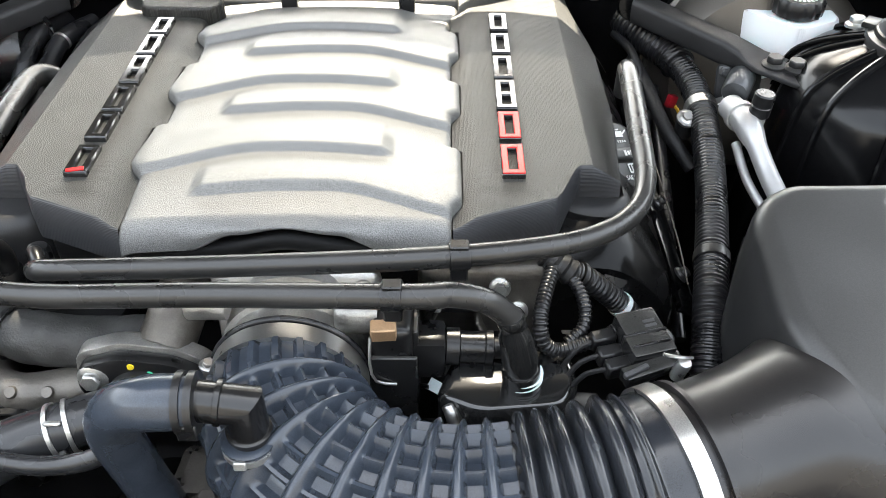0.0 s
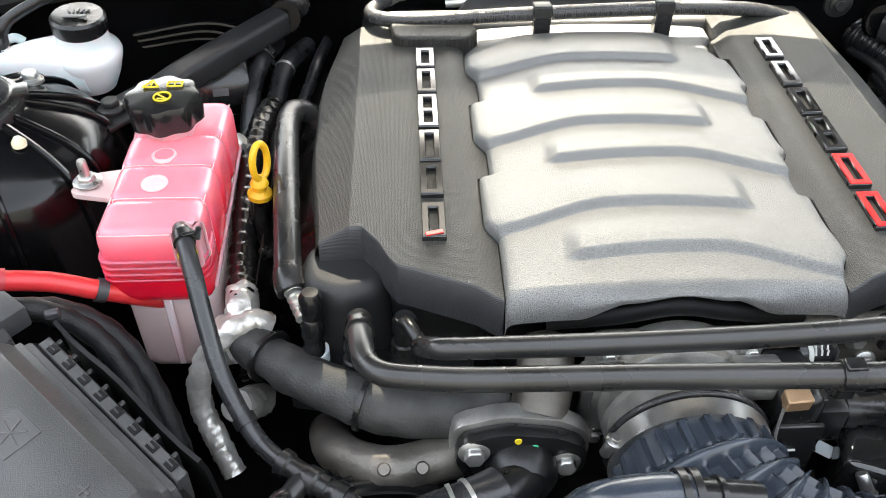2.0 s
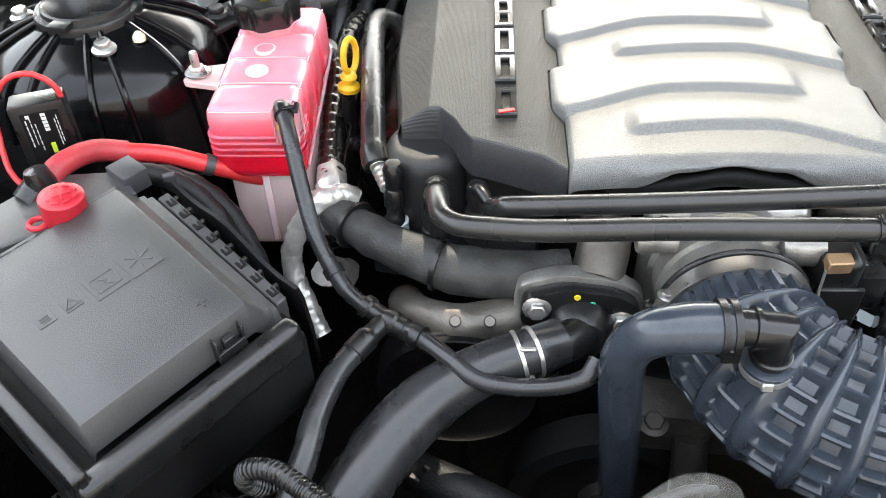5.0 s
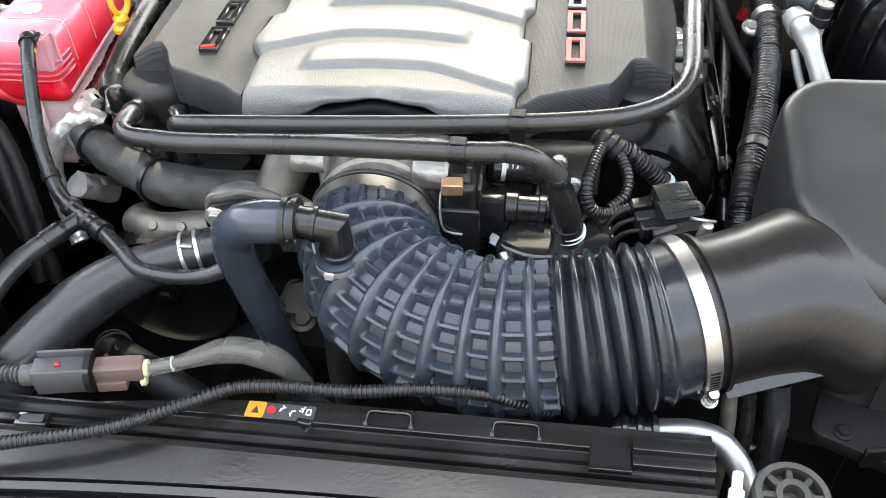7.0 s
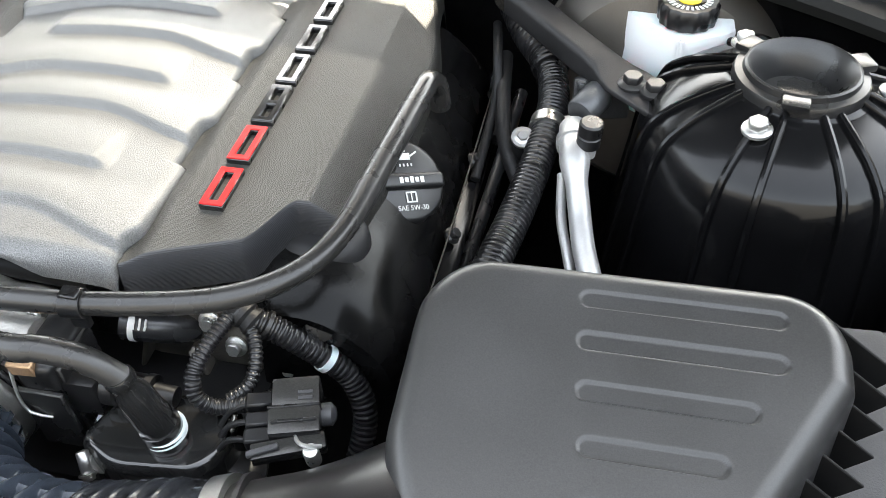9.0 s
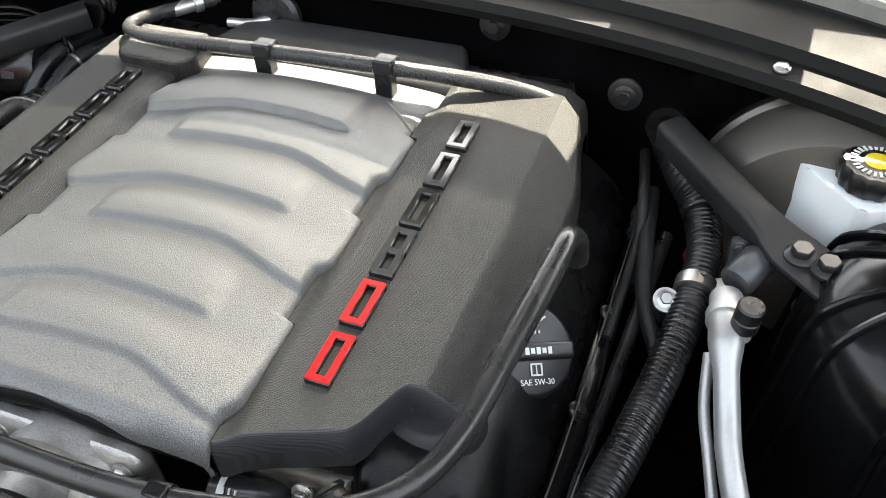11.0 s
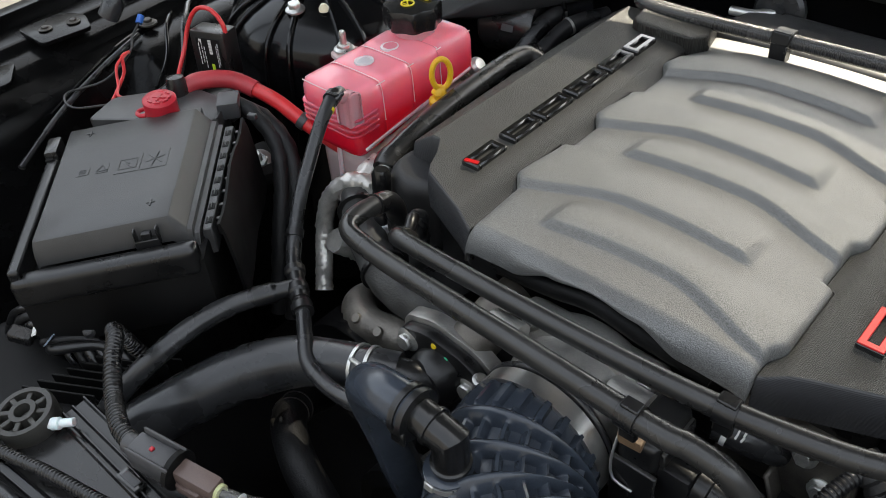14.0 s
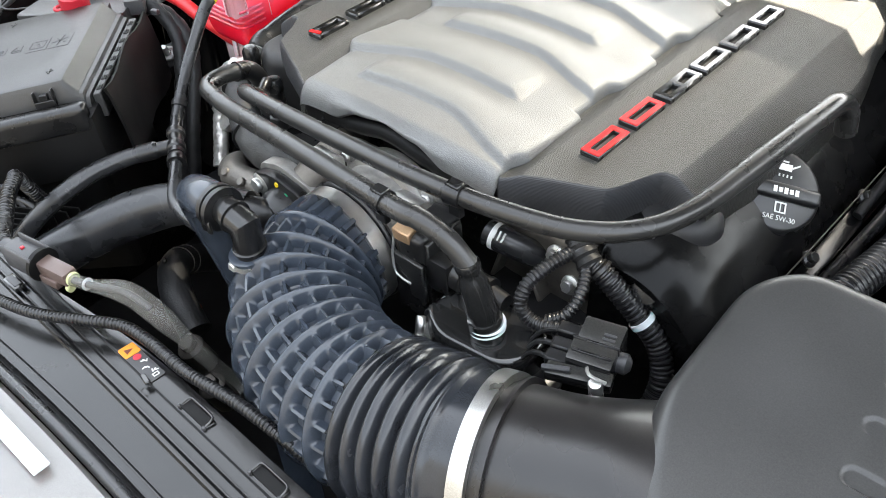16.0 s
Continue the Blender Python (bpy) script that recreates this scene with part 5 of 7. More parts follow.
# ---- rocker covers ----
def rocker(sx):
    X = lambda x: XC + sx * (x - XC)
    th = thing("rocker_cover", (X(0.15), 0.66, 0.75), "satin black rocker cover below the engine cover", "rocker cover", "rocker covers")
    o = rounded([(0.07, 0.700), (0.185, 0.735), (0.191, 0.765), (0.184, 0.795), (0.162, 0.824), (0.135, 0.846), (0.08, 0.850)], 0.016, 4)
    rows = []
    for j in range(24):
        y0 = 0.500 if sx > 0 else 0.585
        y = y0 + (0.87 - y0) * j / 23
        e = min(1.0, math.sqrt(max(0.0, 1 - (1 - min(1.0, (y - y0 + 0.003) / 0.045)) ** 2)))
        rows.append([Vector((X(0.125 + (a - 0.125) * (0.75 + 0.25 * e)), y, 0.775 + (b - 0.775) * (0.55 + 0.45 * e))) for a, b in o])
    part("shell", from_grid(rows, close_v=True, cap=True), WING, th)
    part("flange", box((0.016, 0.36, 0.008), pose(X(0.197), 0.690, 0.772, 0, sx * 25, 0), 0.002), CAR_BLACK, th)
    part("edge_strip", tube([(X(0.193), 0.512, 0.800), (X(0.197), 0.60, 0.802), (X(0.199), 0.86, 0.806)], 0.0007, 8), CAST_DIM, th, "thin dull line along the edge")
    for k in range(4):
        part("bolt", hexbolt(None, (X(0.195), 0.54 + 0.1 * k, 0.785), (sx * 0.7, 0, 0.7), 0.005, 0.008), BLACK, th)
    return th


rocker(1)
rocker(-1)
oil = thing("oil_filler_cap", (0.155, 0.652, 0.825), "black oil filler cap with white markings", "oil cap")
ax = Vector((0.60, -0.32, 0.73)).normalized()
oat = Vector((0.156, 0.648, 0.8285))
oc = part("cap", lathe([(0.031, -0.006), (0.0340, -0.002), (0.0345, 0.004), (0.0325, 0.0075), (0.030, 0.0085), (0.001, 0.009)], oat, ax, 56), BLACK, oil)
oq = Matrix.Translation(oat + ax * 0.0090) @ ax.to_track_quat("Z", "Y").to_matrix().to_4x4()
up_ = oq.inverted().to_3x3() @ Vector((0, 0.75, 0.65))
cr_ = oq @ pose(0, 0, 0, 0, 0, math.degrees(math.atan2(-up_.x, up_.y)) + 14)
part("grip", box((0.062, 0.013, 0.009), cr_ @ pose(0, -0.001, 0.001), 0.004, 3), BLACK, oc)


def text_mesh(words, size, m):
    """Flat lettering as a bmesh."""
    cu = bpy.data.curves.new("words", "FONT")
    cu.body, cu.size, cu.extrude, cu.align_x, cu.align_y = words, size, 0.0002, "CENTER", "CENTER"
    ob = bpy.data.objects.new("words", cu)
    me = bpy.data.meshes.new_from_object(ob)
    bm = bmesh.new()
    bm.from_mesh(me)
    bm.transform(m)
    bpy.data.objects.remove(ob)
    bpy.data.curves.remove(cu)
    bpy.data.meshes.remove(me)
    return bm


part("grade_print", text_mesh("SAE 5W-30", 0.0058, cr_ @ pose(0, -0.0225, 0.0006)), WHITE_INK, oc, "white printed oil grade")
bm = bmesh.new()
# oil can pictogram, book, and a plain bar for the maker's mark
box((0.012, 0.0055, 0.0005), cr_ @ pose(-0.001, 0.0195, 0.0006), 0, bm=bm)
box((0.007, 0.0014, 0.0005), cr_ @ pose(0.0085, 0.0215, 0.0006, 0, 0, 30), 0, bm=bm)
box((0.005, 0.0012, 0.0005), cr_ @ pose(-0.001, 0.0240, 0.0006), 0, bm=bm)
for k in range(4):
    box((0.0012, 0.0022, 0.0005), cr_ @ pose(-0.005 + 0.0034 * k, 0.0125, 0.0006), 0, bm=bm)
for a, b, w, h in ((-0.0042, -0.0135, 0.0012, 0.0075), (0.0042, -0.0135, 0.0012, 0.0075), (0, -0.0175, 0.0094, 0.0011), (0, -0.0098, 0.0094, 0.0011), (0, -0.0135, 0.0008, 0.0065)):
    box((w, h, 0.0005), cr_ @ pose(a, b, 0.0006), 0, bm=bm)
for k in range(5):
    box((0.0032, 0.0050 - 0.0012 * (k % 2), 0.0005), cr_ @ pose(-0.0090 + 0.0046 * k, -0.001, 0.0057), 0.0001, 1, bm=bm)
part("white_marks", bm, WHITE_INK, oc, "white printed pictograms")

# notches in the cover: black dome left, dark recess right
part("breather_dome", dome(rounded([(-0.378, 0.530), (-0.345, 0.513), (-0.303, 0.530), (-0.298, 0.590), (-0.358, 0.598), (-0.380, 0.570)], 0.025, 8), 0.77, 0.850, 0.016, 0.004), MATT, cover, "matt black dome in the cover's notch")
part("front_ledge", box((0.13, 0.06, 0.02), pose(-0.315, 0.500, 0.775, 0, 0, -12), 0.004), BLACK, cover)
for x, y, z in ((-0.336, 0.503, 0.768), (-0.299, 0.492, 0.797)):
    cn = part("vapour_connector", lathe([(0.0095, 0), (0.0100, 0.001), (0.0100, 0.012), (0.0080, 0.013), (0.0080, 0.020), (0.0098, 0.021), (0.0098, 0.030), (0.0078, 0.031), (0.0078, 0.040), (0.0092, 0.041), (0.0090, 0.050), (0.007, 0.054), (0.001, 0.055)], (x, y, z), (0.02, 0.05, 1), 24), BLACK, cover)
    if x < -0.3:
        bm = bmesh.new()
        for k in range(9):
            g = math.radians(195 + 12 * k)
            box((0.0024, 0.0012, 0.010), pose(x + 0.0103 * math.cos(g), y + 0.0103 * math.sin(g), z + 0.006, 0, 0, math.degrees(g) + 90), 0.0003, 1, bm=bm)
        part("white_lock", bm, WHITE, cn, "white half-round lock")
part("vapour_elbow", tube([(-0.299, 0.492, 0.846), (-0.296, 0.486, 0.852), (-0.290, 0.476, 0.849), (-0.287, 0.468, 0.846)], 0.0055, 14), BLACK, cover)
part("breather_dome", dome(rounded([(0.152, 0.546), (0.122, 0.530), (0.083, 0.537), (0.078, 0.59), (0.136, 0.600), (0.156, 0.578)], 0.025, 8), 0.77, 0.852, 0.016, 0.004), MATT, cover, "matt black dome in the cover's notch")

# ---- front of the engine, right: casting, harness, purge valve ----
part("head_casting", box((0.15, 0.05, 0.085), pose(0.055, 0.535, 0.775), 0.012, 3), ALU_DK, eng, "grey cast cylinder head end")
part("boss", lathe([(0.014, 0), (0.014, 0.012), (0.010, 0.016), (0.001, 0.016)], (0.130, 0.514, 0.810), (0.2, -0.8, 0.5), 24), BLACK, eng)
for x, y, z in ((0.02, 0.508, 0.79), (0.06, 0.508, 0.775), (0.10, 0.508, 0.76), (0.045, 0.508, 0.80)):
    part("bolt", hexbolt(None, (x, y, z), (0, -1, 0.3), 0.006, 0.008), ZINC, eng)
for k, (x, z) in enumerate(((-0.01, 0.77), (0.08, 0.80), (0.035, 0.75))):
    part("casting_rib", box((0.004, 0.02, 0.05), pose(x, 0.505, z, 0, 20 - 20 * k, 0), 0.0015, 1), ALU_DK, eng)

HM = [(0.078, 0.492, 0.845), (0.086, 0.487, 0.840), (0.108, 0.488, 0.826), (0.133, 0.492, 0.801), (0.152, 0.494, 0.777), (0.163, 0.484, 0.750), (0.160, 0.465, 0.72), (0.15, 0.45, 0.69)]
har = thing("wiring_harness", (0.10, 0.47, 0.80), "black convoluted wiring harness with a loop", "wiring harness")
part("main_loom", loom(HM, 0.0085, 0.0042, 0.11, 16), LOOM, har)
part("loop_loom", loom([(0.082, 0.486, 0.842), (0.074, 0.462, 0.838), (0.069, 0.442, 0.830), (0.071, 0.433, 0.816), (0.082, 0.434, 0.806), (0.100, 0.437, 0.809), (0.118, 0.442, 0.814), (0.128, 0.446, 0.816)], 0.0052, 0.0034, 0.12, 12), LOOM, har)
part("loop_loom", loom([(0.088, 0.486, 0.840), (0.098, 0.474, 0.832), (0.103, 0.460, 0.824), (0.101, 0.448, 0.815), (0.090, 0.440, 0.808)], 0.0045, 0.0034, 0.12, 12), LOOM, har)
part("tape_knot", tube([(0.076, 0.494, 0.846), (0.085, 0.488, 0.841), (0.096, 0.484, 0.834)], lambda s, t: 0.0098 + 0.001 * math.sin(s * 900), 16, 0.002), TAPE, har, "bunched black tape")
part("white_tape", band(HM, 0.40, 0.0102, 0.005), WHITE, har, "white tape mark")
part("zip_tie", band(HM, 0.17, 0.0104, 0.003), BLACK, har)

con = thing("harness_connector", (0.14, 0.43, 0.80), "dark grey multi-way connector with lever lock", "connector")
cl_ = Vector((-0.0135, 0.044, 0.006)).normalized()
cn_ = Vector((0.10, -0.25, 1.0))
cn_ = (cn_ - cl_ * cn_.dot(cl_)).normalized()
cx_ = cl_.cross(cn_)
cq = Matrix.Translation((0.141, 0.4275, 0.815)) @ Matrix((cx_, cl_, cn_)).transposed().to_4x4()
b = part("shell", box((0.030, 0.020, 0.024), cq @ pose(0.001, 0.015, 0), 0.0016), BLACK_SATIN, con)
box_bm = box((0.009, 0.0022, 0.0012), cq @ pose(0.007, 0.0135, 0.0121), 0.0002, 1)
box((0.009, 0.0022, 0.0012), cq @ pose(0.007, 0.0095, 0.0121), 0.0002, 1, bm=box_bm)
part("window", box_bm, GREY_CONN, b)
part("mid_block", box((0.032, 0.018, 0.026), cq @ pose(0, -0.005, -0.0005), 0.0016), BLACK_SATIN, con)
part("seam_rib", box((0.033, 0.0022, 0.0262), cq @ pose(0, 0.0045, 0), 0.0006, 1), BLACK, con)
part("seam_rib", box((0.028, 0.0022, 0.0022), cq @ pose(0, -0.006, 0.0128), 0.0006, 1), BLACK, con)
lv = part("lever", box((0.046, 0.011, 0.010), cq @ pose(-0.004, -0.0195, 0.0025, 0, 0, 6), 0.0018), BLACK_SATIN, con)
part("lever_edge", box((0.020, 0.004, 0.004), cq @ pose(-0.019, -0.0225, 0.009, 0, 0, 12), 0.0008, 1), GREY_CONN, lv)
part("side_boss", lathe([(0.0075, 0), (0.0075, 0.006), (0.004, 0.009), (0.001, 0.0095)], cq @ Vector((0.016, 0.004, -0.002)), cx_, 18), GREY_CONN, con)
pn = part("pin", lathe([(0.0050, 0), (0.0050, 0.017), (0.0042, 0.019), (0.001, 0.0192)], (0.1595, 0.405, 0.8115), (0.1, -0.25, 0.95), 18), ZINC, con, "bright metal pin")
part("spring_wire", tube([(0.149, 0.408, 0.829), (0.154, 0.402, 0.833), (0.160, 0.4, 0.834), (0.167, 0.404, 0.830)], 0.0013, 8), ZINC, pn)
for k in range(3):
    part("plug", box((0.018, 0.0105, 0.013), cq @ pose(-0.0235, 0.017 - 0.0125 * k, -0.004 - 0.002 * (k % 2)), 0.0015, 1), BLACK, con)
    part("lead", tube([cq @ Vector((-0.031, 0.017 - 0.0125 * k, -0.004)), cq @ Vector((-0.044, 0.016 - 0.010 * k, -0.010)), cq @ Vector((-0.056, 0.012 - 0.008 * k, -0.028))], 0.0020, 8), TAPE, con)

purge = thing("purge_valve", (0.04, 0.42, 0.75), "gloss black purge valve below the pipe end", "valve")
part("body", dome(rounded([(-0.006, 0.400), (0.025, 0.384), (0.086, 0.390), (0.098, 0.415), (0.093, 0.448), (0.01, 0.448)], 0.012, 6), 0.735, 0.797, 0.010), BLACK_GLOSS, purge)
part("cap_ridge", tube([(0.0, 0.400, 0.750), (0.025, 0.3835, 0.750), (0.087, 0.3895, 0.750), (0.098, 0.415, 0.750)], 0.0022, 8), BLACK_GLOSS, purge)
part("spigot", lathe([(0.0145, 0), (0.0135, 0.012), (0.0135, 0.024), (0.0105, 0.025)], (0.0565, 0.412, 0.788), (-0.1, -0.03, 0.99), 28), BLACK_GLOSS, purge)
for k in range(2):
    part("seal_ring", lathe([(0.0134, 0), (0.0142, 0.0005), (0.0142, 0.0012), (0.0134, 0.0016)], (0.0560, 0.412, 0.801 + 0.0045 * k), (-0.1 + 0.06 * k, -0.03, 0.99), 28), WHITE, purge)
clamp((0.012, 0.396, 0.783), (0.8, -0.2, 0.5), 0.0085, 0.008, (0.2, -0.7, 0.6), purge, "small steel hose clamp")
part("side_plug", box((0.05, 0.018, 0.02), pose(0.09, 0.415, 0.765, 0, 15, 10), 0.003), BLACK, purge)
tag = thing("white_tag", (-0.005, 0.447, 0.755), "crumpled white paper tag on a lead", "tag")
tq = pose(-0.004, 0.425, 0.777, 50, 15, -25)
p_ = part("paper", box((0.013, 0.009, 0.0008), tq, 0.0002, 1), WHITE, tag)
part("fold", box((0.007, 0.008, 0.0008), tq @ pose(0.009, 0.001, 0.002, 0, -35, 10), 0.0002, 1), WHITE, p_)
part("lead", tube([(-0.009, 0.426, 0.776), (-0.03, 0.435, 0.768), (-0.05, 0.43, 0.76)], 0.002, 8), LOOM, tag)
hp = thing("coolant_stub_hose", (0.02, 0.50, 0.80), "short black hose with white printed band", "hose")
HS = [(-0.012, 0.490, 0.806), (0.004, 0.492, 0.804), (0.018, 0.500, 0.796), (0.026, 0.512, 0.785)]
part("hose", tube(HS, 0.0115, 20, 0.004), RUBBER_B, hp)
part("white_band", band(HS, 0.14, 0.0120, 0.004), WHITE_INK, hp, "white painted band")
bm = bmesh.new()
for k in range(3):
    for q in range(2):
        box((0.0012, 0.0012, 0.0042), pose(0.001 + 0.0045 * k, 0.4822 + 0.003 * q, 0.8140 + 0.0028 * q, -40, 0, 12 * (q - k)), 0, bm=bm)
part("print_bar", bm, WHITE_INK, hp)

# ---- water outlet, pipes and pulley, left front ----
wp = thing("water_outlet", (-0.22, 0.44, 0.74), "black thermostat housing bolted to a cast flange", "water outlet")
o = rounded([(-0.270, 0.772), (-0.266, 0.797), (-0.232, 0.808), (-0.190, 0.801), (-0.168, 0.786), (-0.168, 0.757), (-0.20, 0.735), (-0.255, 0.740)], 0.01)
bm = prism(o, 0, 0.014, 0.002)
for v in bm.verts:
    v.co = Vector((v.co.x, 0.438 + v.co.z, v.co.y))
part("flange", bm, ALU, wp, "grey cast flange")
bm = prism([(-0.219 + (x + 0.219) * 0.92, 0.770 + (z - 0.770) * 0.88) for x, z in o], 0, 0.012, 0.003)
for v in bm.verts:
    v.co = Vector((v.co.x, 0.426 + v.co.z, v.co.y))
hs = part("housing", bm, BLACK, wp)
part("bulge", lathe([(0.026, 0), (0.025, 0.012), (0.018, 0.022), (0.001, 0.024)], (-0.218, 0.428, 0.766), (0, -1, 0.1), 28), BLACK, wp)
part("outlet", tube([(-0.218, 0.415, 0.770), (-0.230, 0.400, 0.776), (-0.248, 0.390, 0.779)], 0.0155, 20), BLACK, wp)
part("upper_neck", tube([(-0.205, 0.452, 0.79), (-0.198, 0.475, 0.805), (-0.195, 0.50, 0.81)], 0.021, 24), ALU_DK, wp)
for x, z in ((-0.252, 0.784), (-0.187, 0.770)):
    part("bolt", hexbolt(None, (x, 0.428, z), (0, -1, 0.1), 0.0078, 0.009), ZINC, wp, "pale zinc bolt")
for x, m in ((-0.222, YELLOW_INK), (-0.210, GREEN_INK)):
    part("paint_dot", lathe([(0.0028, 0), (0.0022, 0.001)], (x, 0.4258, 0.7965 if m is YELLOW_INK else 0.789), (0, -1, 0.2), 12), m, hs, "dab of paint")

alp = thing("coolant_pipe", (-0.30, 0.43, 0.75), "dull cast aluminium coolant pipe", "pipe")
part("pipe", tube([(-0.250, 0.448, 0.757), (-0.285, 0.438, 0.758), (-0.312, 0.434, 0.757), (-0.338, 0.446, 0.750), (-0.354, 0.468, 0.736), (-0.362, 0.50, 0.712), (-0.366, 0.53, 0.675)], 0.0165, 24), ALU_DK, alp)
for x in (-0.315, -0.288):
    part("core_plug", lathe([(0.005, 0), (0.004, 0.002), (0.001, 0.002)], (x, 0.4245, 0.7705), (0, -0.6, 0.8), 14), ALU_DK, alp)
pul = thing("pulley", (-0.315, 0.42, 0.70), "black grooved belt pulley", "pulley")
part("wheel", lathe([(0.02, -0.012), (0.055, -0.010), (0.066, -0.014)] + [(0.068 if k % 2 else 0.064, -0.012 + 0.003 * k) for k in range(10)] + [(0.066, 0.02), (0.02, 0.02)], (-0.315, 0.425, 0.695), (0, 1, 0), 56), GLOSSY, pul)
part("hub_bolt", hexbolt(None, (-0.315, 0.412, 0.695), (0, -1, 0), 0.010, 0.010), DARK, pul)
low = thing("crank_pulley", (-0.11, 0.38, 0.58), "large dark crank pulley low at the front", "pulley")
part("wheel", lathe([(0.02, -0.004), (0.062, -0.006), (0.070, -0.012), (0.085, -0.01), (0.085, 0.02), (0.02, 0.02)], (-0.19, 0.375, 0.610), (0, 1, 0), 56), DARK, low)
part("hub", lathe([(0.001, -0.014), (0.020, -0.014), (0.022, -0.004)], (-0.19, 0.375, 0.610), (0, 1, 0), 32), CAST_DIM, low)
rust = thing("end_plug", (-0.22, 0.35, 0.68), "rust-red capped bolt in the dark", "bolt")
part("plug", lathe([(0.007, 0), (0.007, 0.010), (0.005, 0.011)], (-0.285, 0.335, 0.660), (0, -0.8, 0.5), 20), mat("rust_red", (0.20, 0.05, 0.03), 0.6, noise_scale=200, noise_amt=0.4), rust)
lh = thing("lower_hose", (-0.345, 0.35, 0.66), "dark lower coolant hose with spring clamp", "hose")
LHP = [(-0.40, 0.43, 0.60), (-0.375, 0.385, 0.645), (-0.345, 0.350, 0.675), (-0.30, 0.325, 0.68), (-0.26, 0.315, 0.66)]
part("hose", tube(LHP, 0.0165, 22), TAPE, lh)
bm = band(LHP, 0.42, 0.0178, 0.003)
band(LHP, 0.50, 0.0178, 0.003, bm)
box((0.010, 0.006, 0.006), pose(-0.345, 0.336, 0.687, 0, 0, -30), 0.001, 1, bm=bm)
box((0.006, 0.004, 0.016), pose(-0.338, 0.340, 0.692, 0, 20, -30), 0.001, 1, bm=bm)
part("spring_clamp", bm, CAST_DIM, lh, "dull spring clamp")
brk = thing("cast_bracket", (-0.14, 0.38, 0.70), "tan-grey cast bracket behind the vent hose", "bracket")
part("arm", prism(rounded([(-0.195, 0.365), (-0.09, 0.355), (-0.08, 0.385), (-0.19, 0.41)], 0.012), 0.69, 0.735, 0.008), CAST_DIM, brk)
part("leg", tube([(-0.135, 0.362, 0.715), (-0.133, 0.352, 0.68), (-0.13, 0.348, 0.63)], 0.014, 18), CAST_DIM, brk)
part("bolt", hexbolt(None, (-0.13, 0.346, 0.625), (0, -0.7, 0.7), 0.009, 0.012), BLACK, brk)
part("bolt", hexbolt(None, (-0.165, 0.362, 0.728), (0, -0.3, 1), 0.008, 0.006), CAST_DIM, brk)
for x, y, z in ((-0.245, 0.30, 0.66), (-0.20, 0.29, 0.645), (-0.06, 0.29, 0.66)):
    pb = thing("pulley_bolt", (x, y, z), "dull flange bolt deep in the engine bay", "bolt", "deep bolts")
    part("bolt", hexbolt(lathe([(0.013, -0.03), (0.013, 0.0)], (x, y, z), (0, -0.3, 1), 16), (x, y, z), (0, -0.3, 1), 0.0095, 0.012), CAST_DIM, pb)

RH = [(-0.236, 0.398, 0.777), (-0.256, 0.388, 0.778), (-0.290, 0.377, 0.772), (-0.327, 0.358, 0.763), (-0.358, 0.328, 0.752), (-0.384, 0.288, 0.738), (-0.412, 0.24, 0.715), (-0.44, 0.19, 0.68), (-0.46, 0.15, 0.63)]
rh = thing("radiator_hose", (-0.33, 0.35, 0.72), "thick black radiator hose with spring clamp", "radiator hose")
part("hose", tube(RH, lambda s, t: 0.0185 + 0.0055 * smoothstep(0.03, 0.14, s), 32, 0.004), RUBBER_B, rh)
bm = band(RH, 0.055, 0.0200, 0.003)
band(RH, 0.085, 0.0200, 0.003, bm)
line = spline(RH)
q = line[int(0.07 * len(line))]
box((0.012, 0.008, 0.007), Matrix.Translation(q + Vector((0.0, -0.0175, -0.010))), 0.001, 1, bm=bm)
box((0.012, 0.004, 0.003), Matrix.Translation(q + Vector((0.0, -0.0105, 0.0172))), 0.001, 1, bm=bm)
part("spring_clamp", bm, ZINC, rh, "pale grey double spring clamp")

WH = [(-0.438, 0.570, 0.75), (-0.435, 0.552, 0.775), (-0.417, 0.528, 0.790), (-0.385, 0.502, 0.790), (-0.352, 0.484, 0.787), (-0.316, 0.470, 0.783), (-0.27, 0.466, 0.780), (-0.225, 0.47, 0.778)]
wh = thing("sleeved_hose", (-0.35, 0.49, 0.77), "coolant hose in a wrinkled black cloth sleeve", "hose")
part("sleeve", tube(WH, lambda s, t: 0.0172 + 0.0022 * noise.noise(Vector((s * 60, math.cos(t) * 1.5, math.sin(t) * 1.5))) + 0.003 * smoothstep(0.1, 0.2, s), 28, 0.004), CLOTH, wh)
part("zip_tie", band(WH, 0.62, 0.0222, 0.004), BLACK, wh)
part("zip_tie", band(WH, 0.33, 0.0215, 0.003), BLACK, wh)
foil = thing("foil_wrapped_line", (-0.44, 0.53, 0.75), "line wrapped in crinkled reflective foil", "pipe", "foil wraps")
wr = lambda r: (lambda s, t: r * (1 + 0.22 * noise.noise(Vector((s * 260, math.cos(t) * 2, math.sin(t) * 2)))))
part("wrap", tube([(-0.402, 0.538, 0.800), (-0.413, 0.537, 0.806), (-0.428, 0.530, 0.805), (-0.443, 0.524, 0.794), (-0.455, 0.520, 0.776), (-0.462, 0.517, 0.755), (-0.461, 0.510, 0.735), (-0.450, 0.495, 0.71), (-0.438, 0.48, 0.69)], wr(0.0092), 18, 0.002), FOIL, foil)
foil2 = thing("foil_wrapped_line", (-0.42, 0.56, 0.78), "line wrapped in crinkled reflective foil", "pipe", "foil wraps")
part("wrap", tube([(-0.440, 0.548, 0.772), (-0.430, 0.540, 0.789), (-0.421, 0.530, 0.793)], wr(0.0188), 24, 0.002), FOIL, foil2)
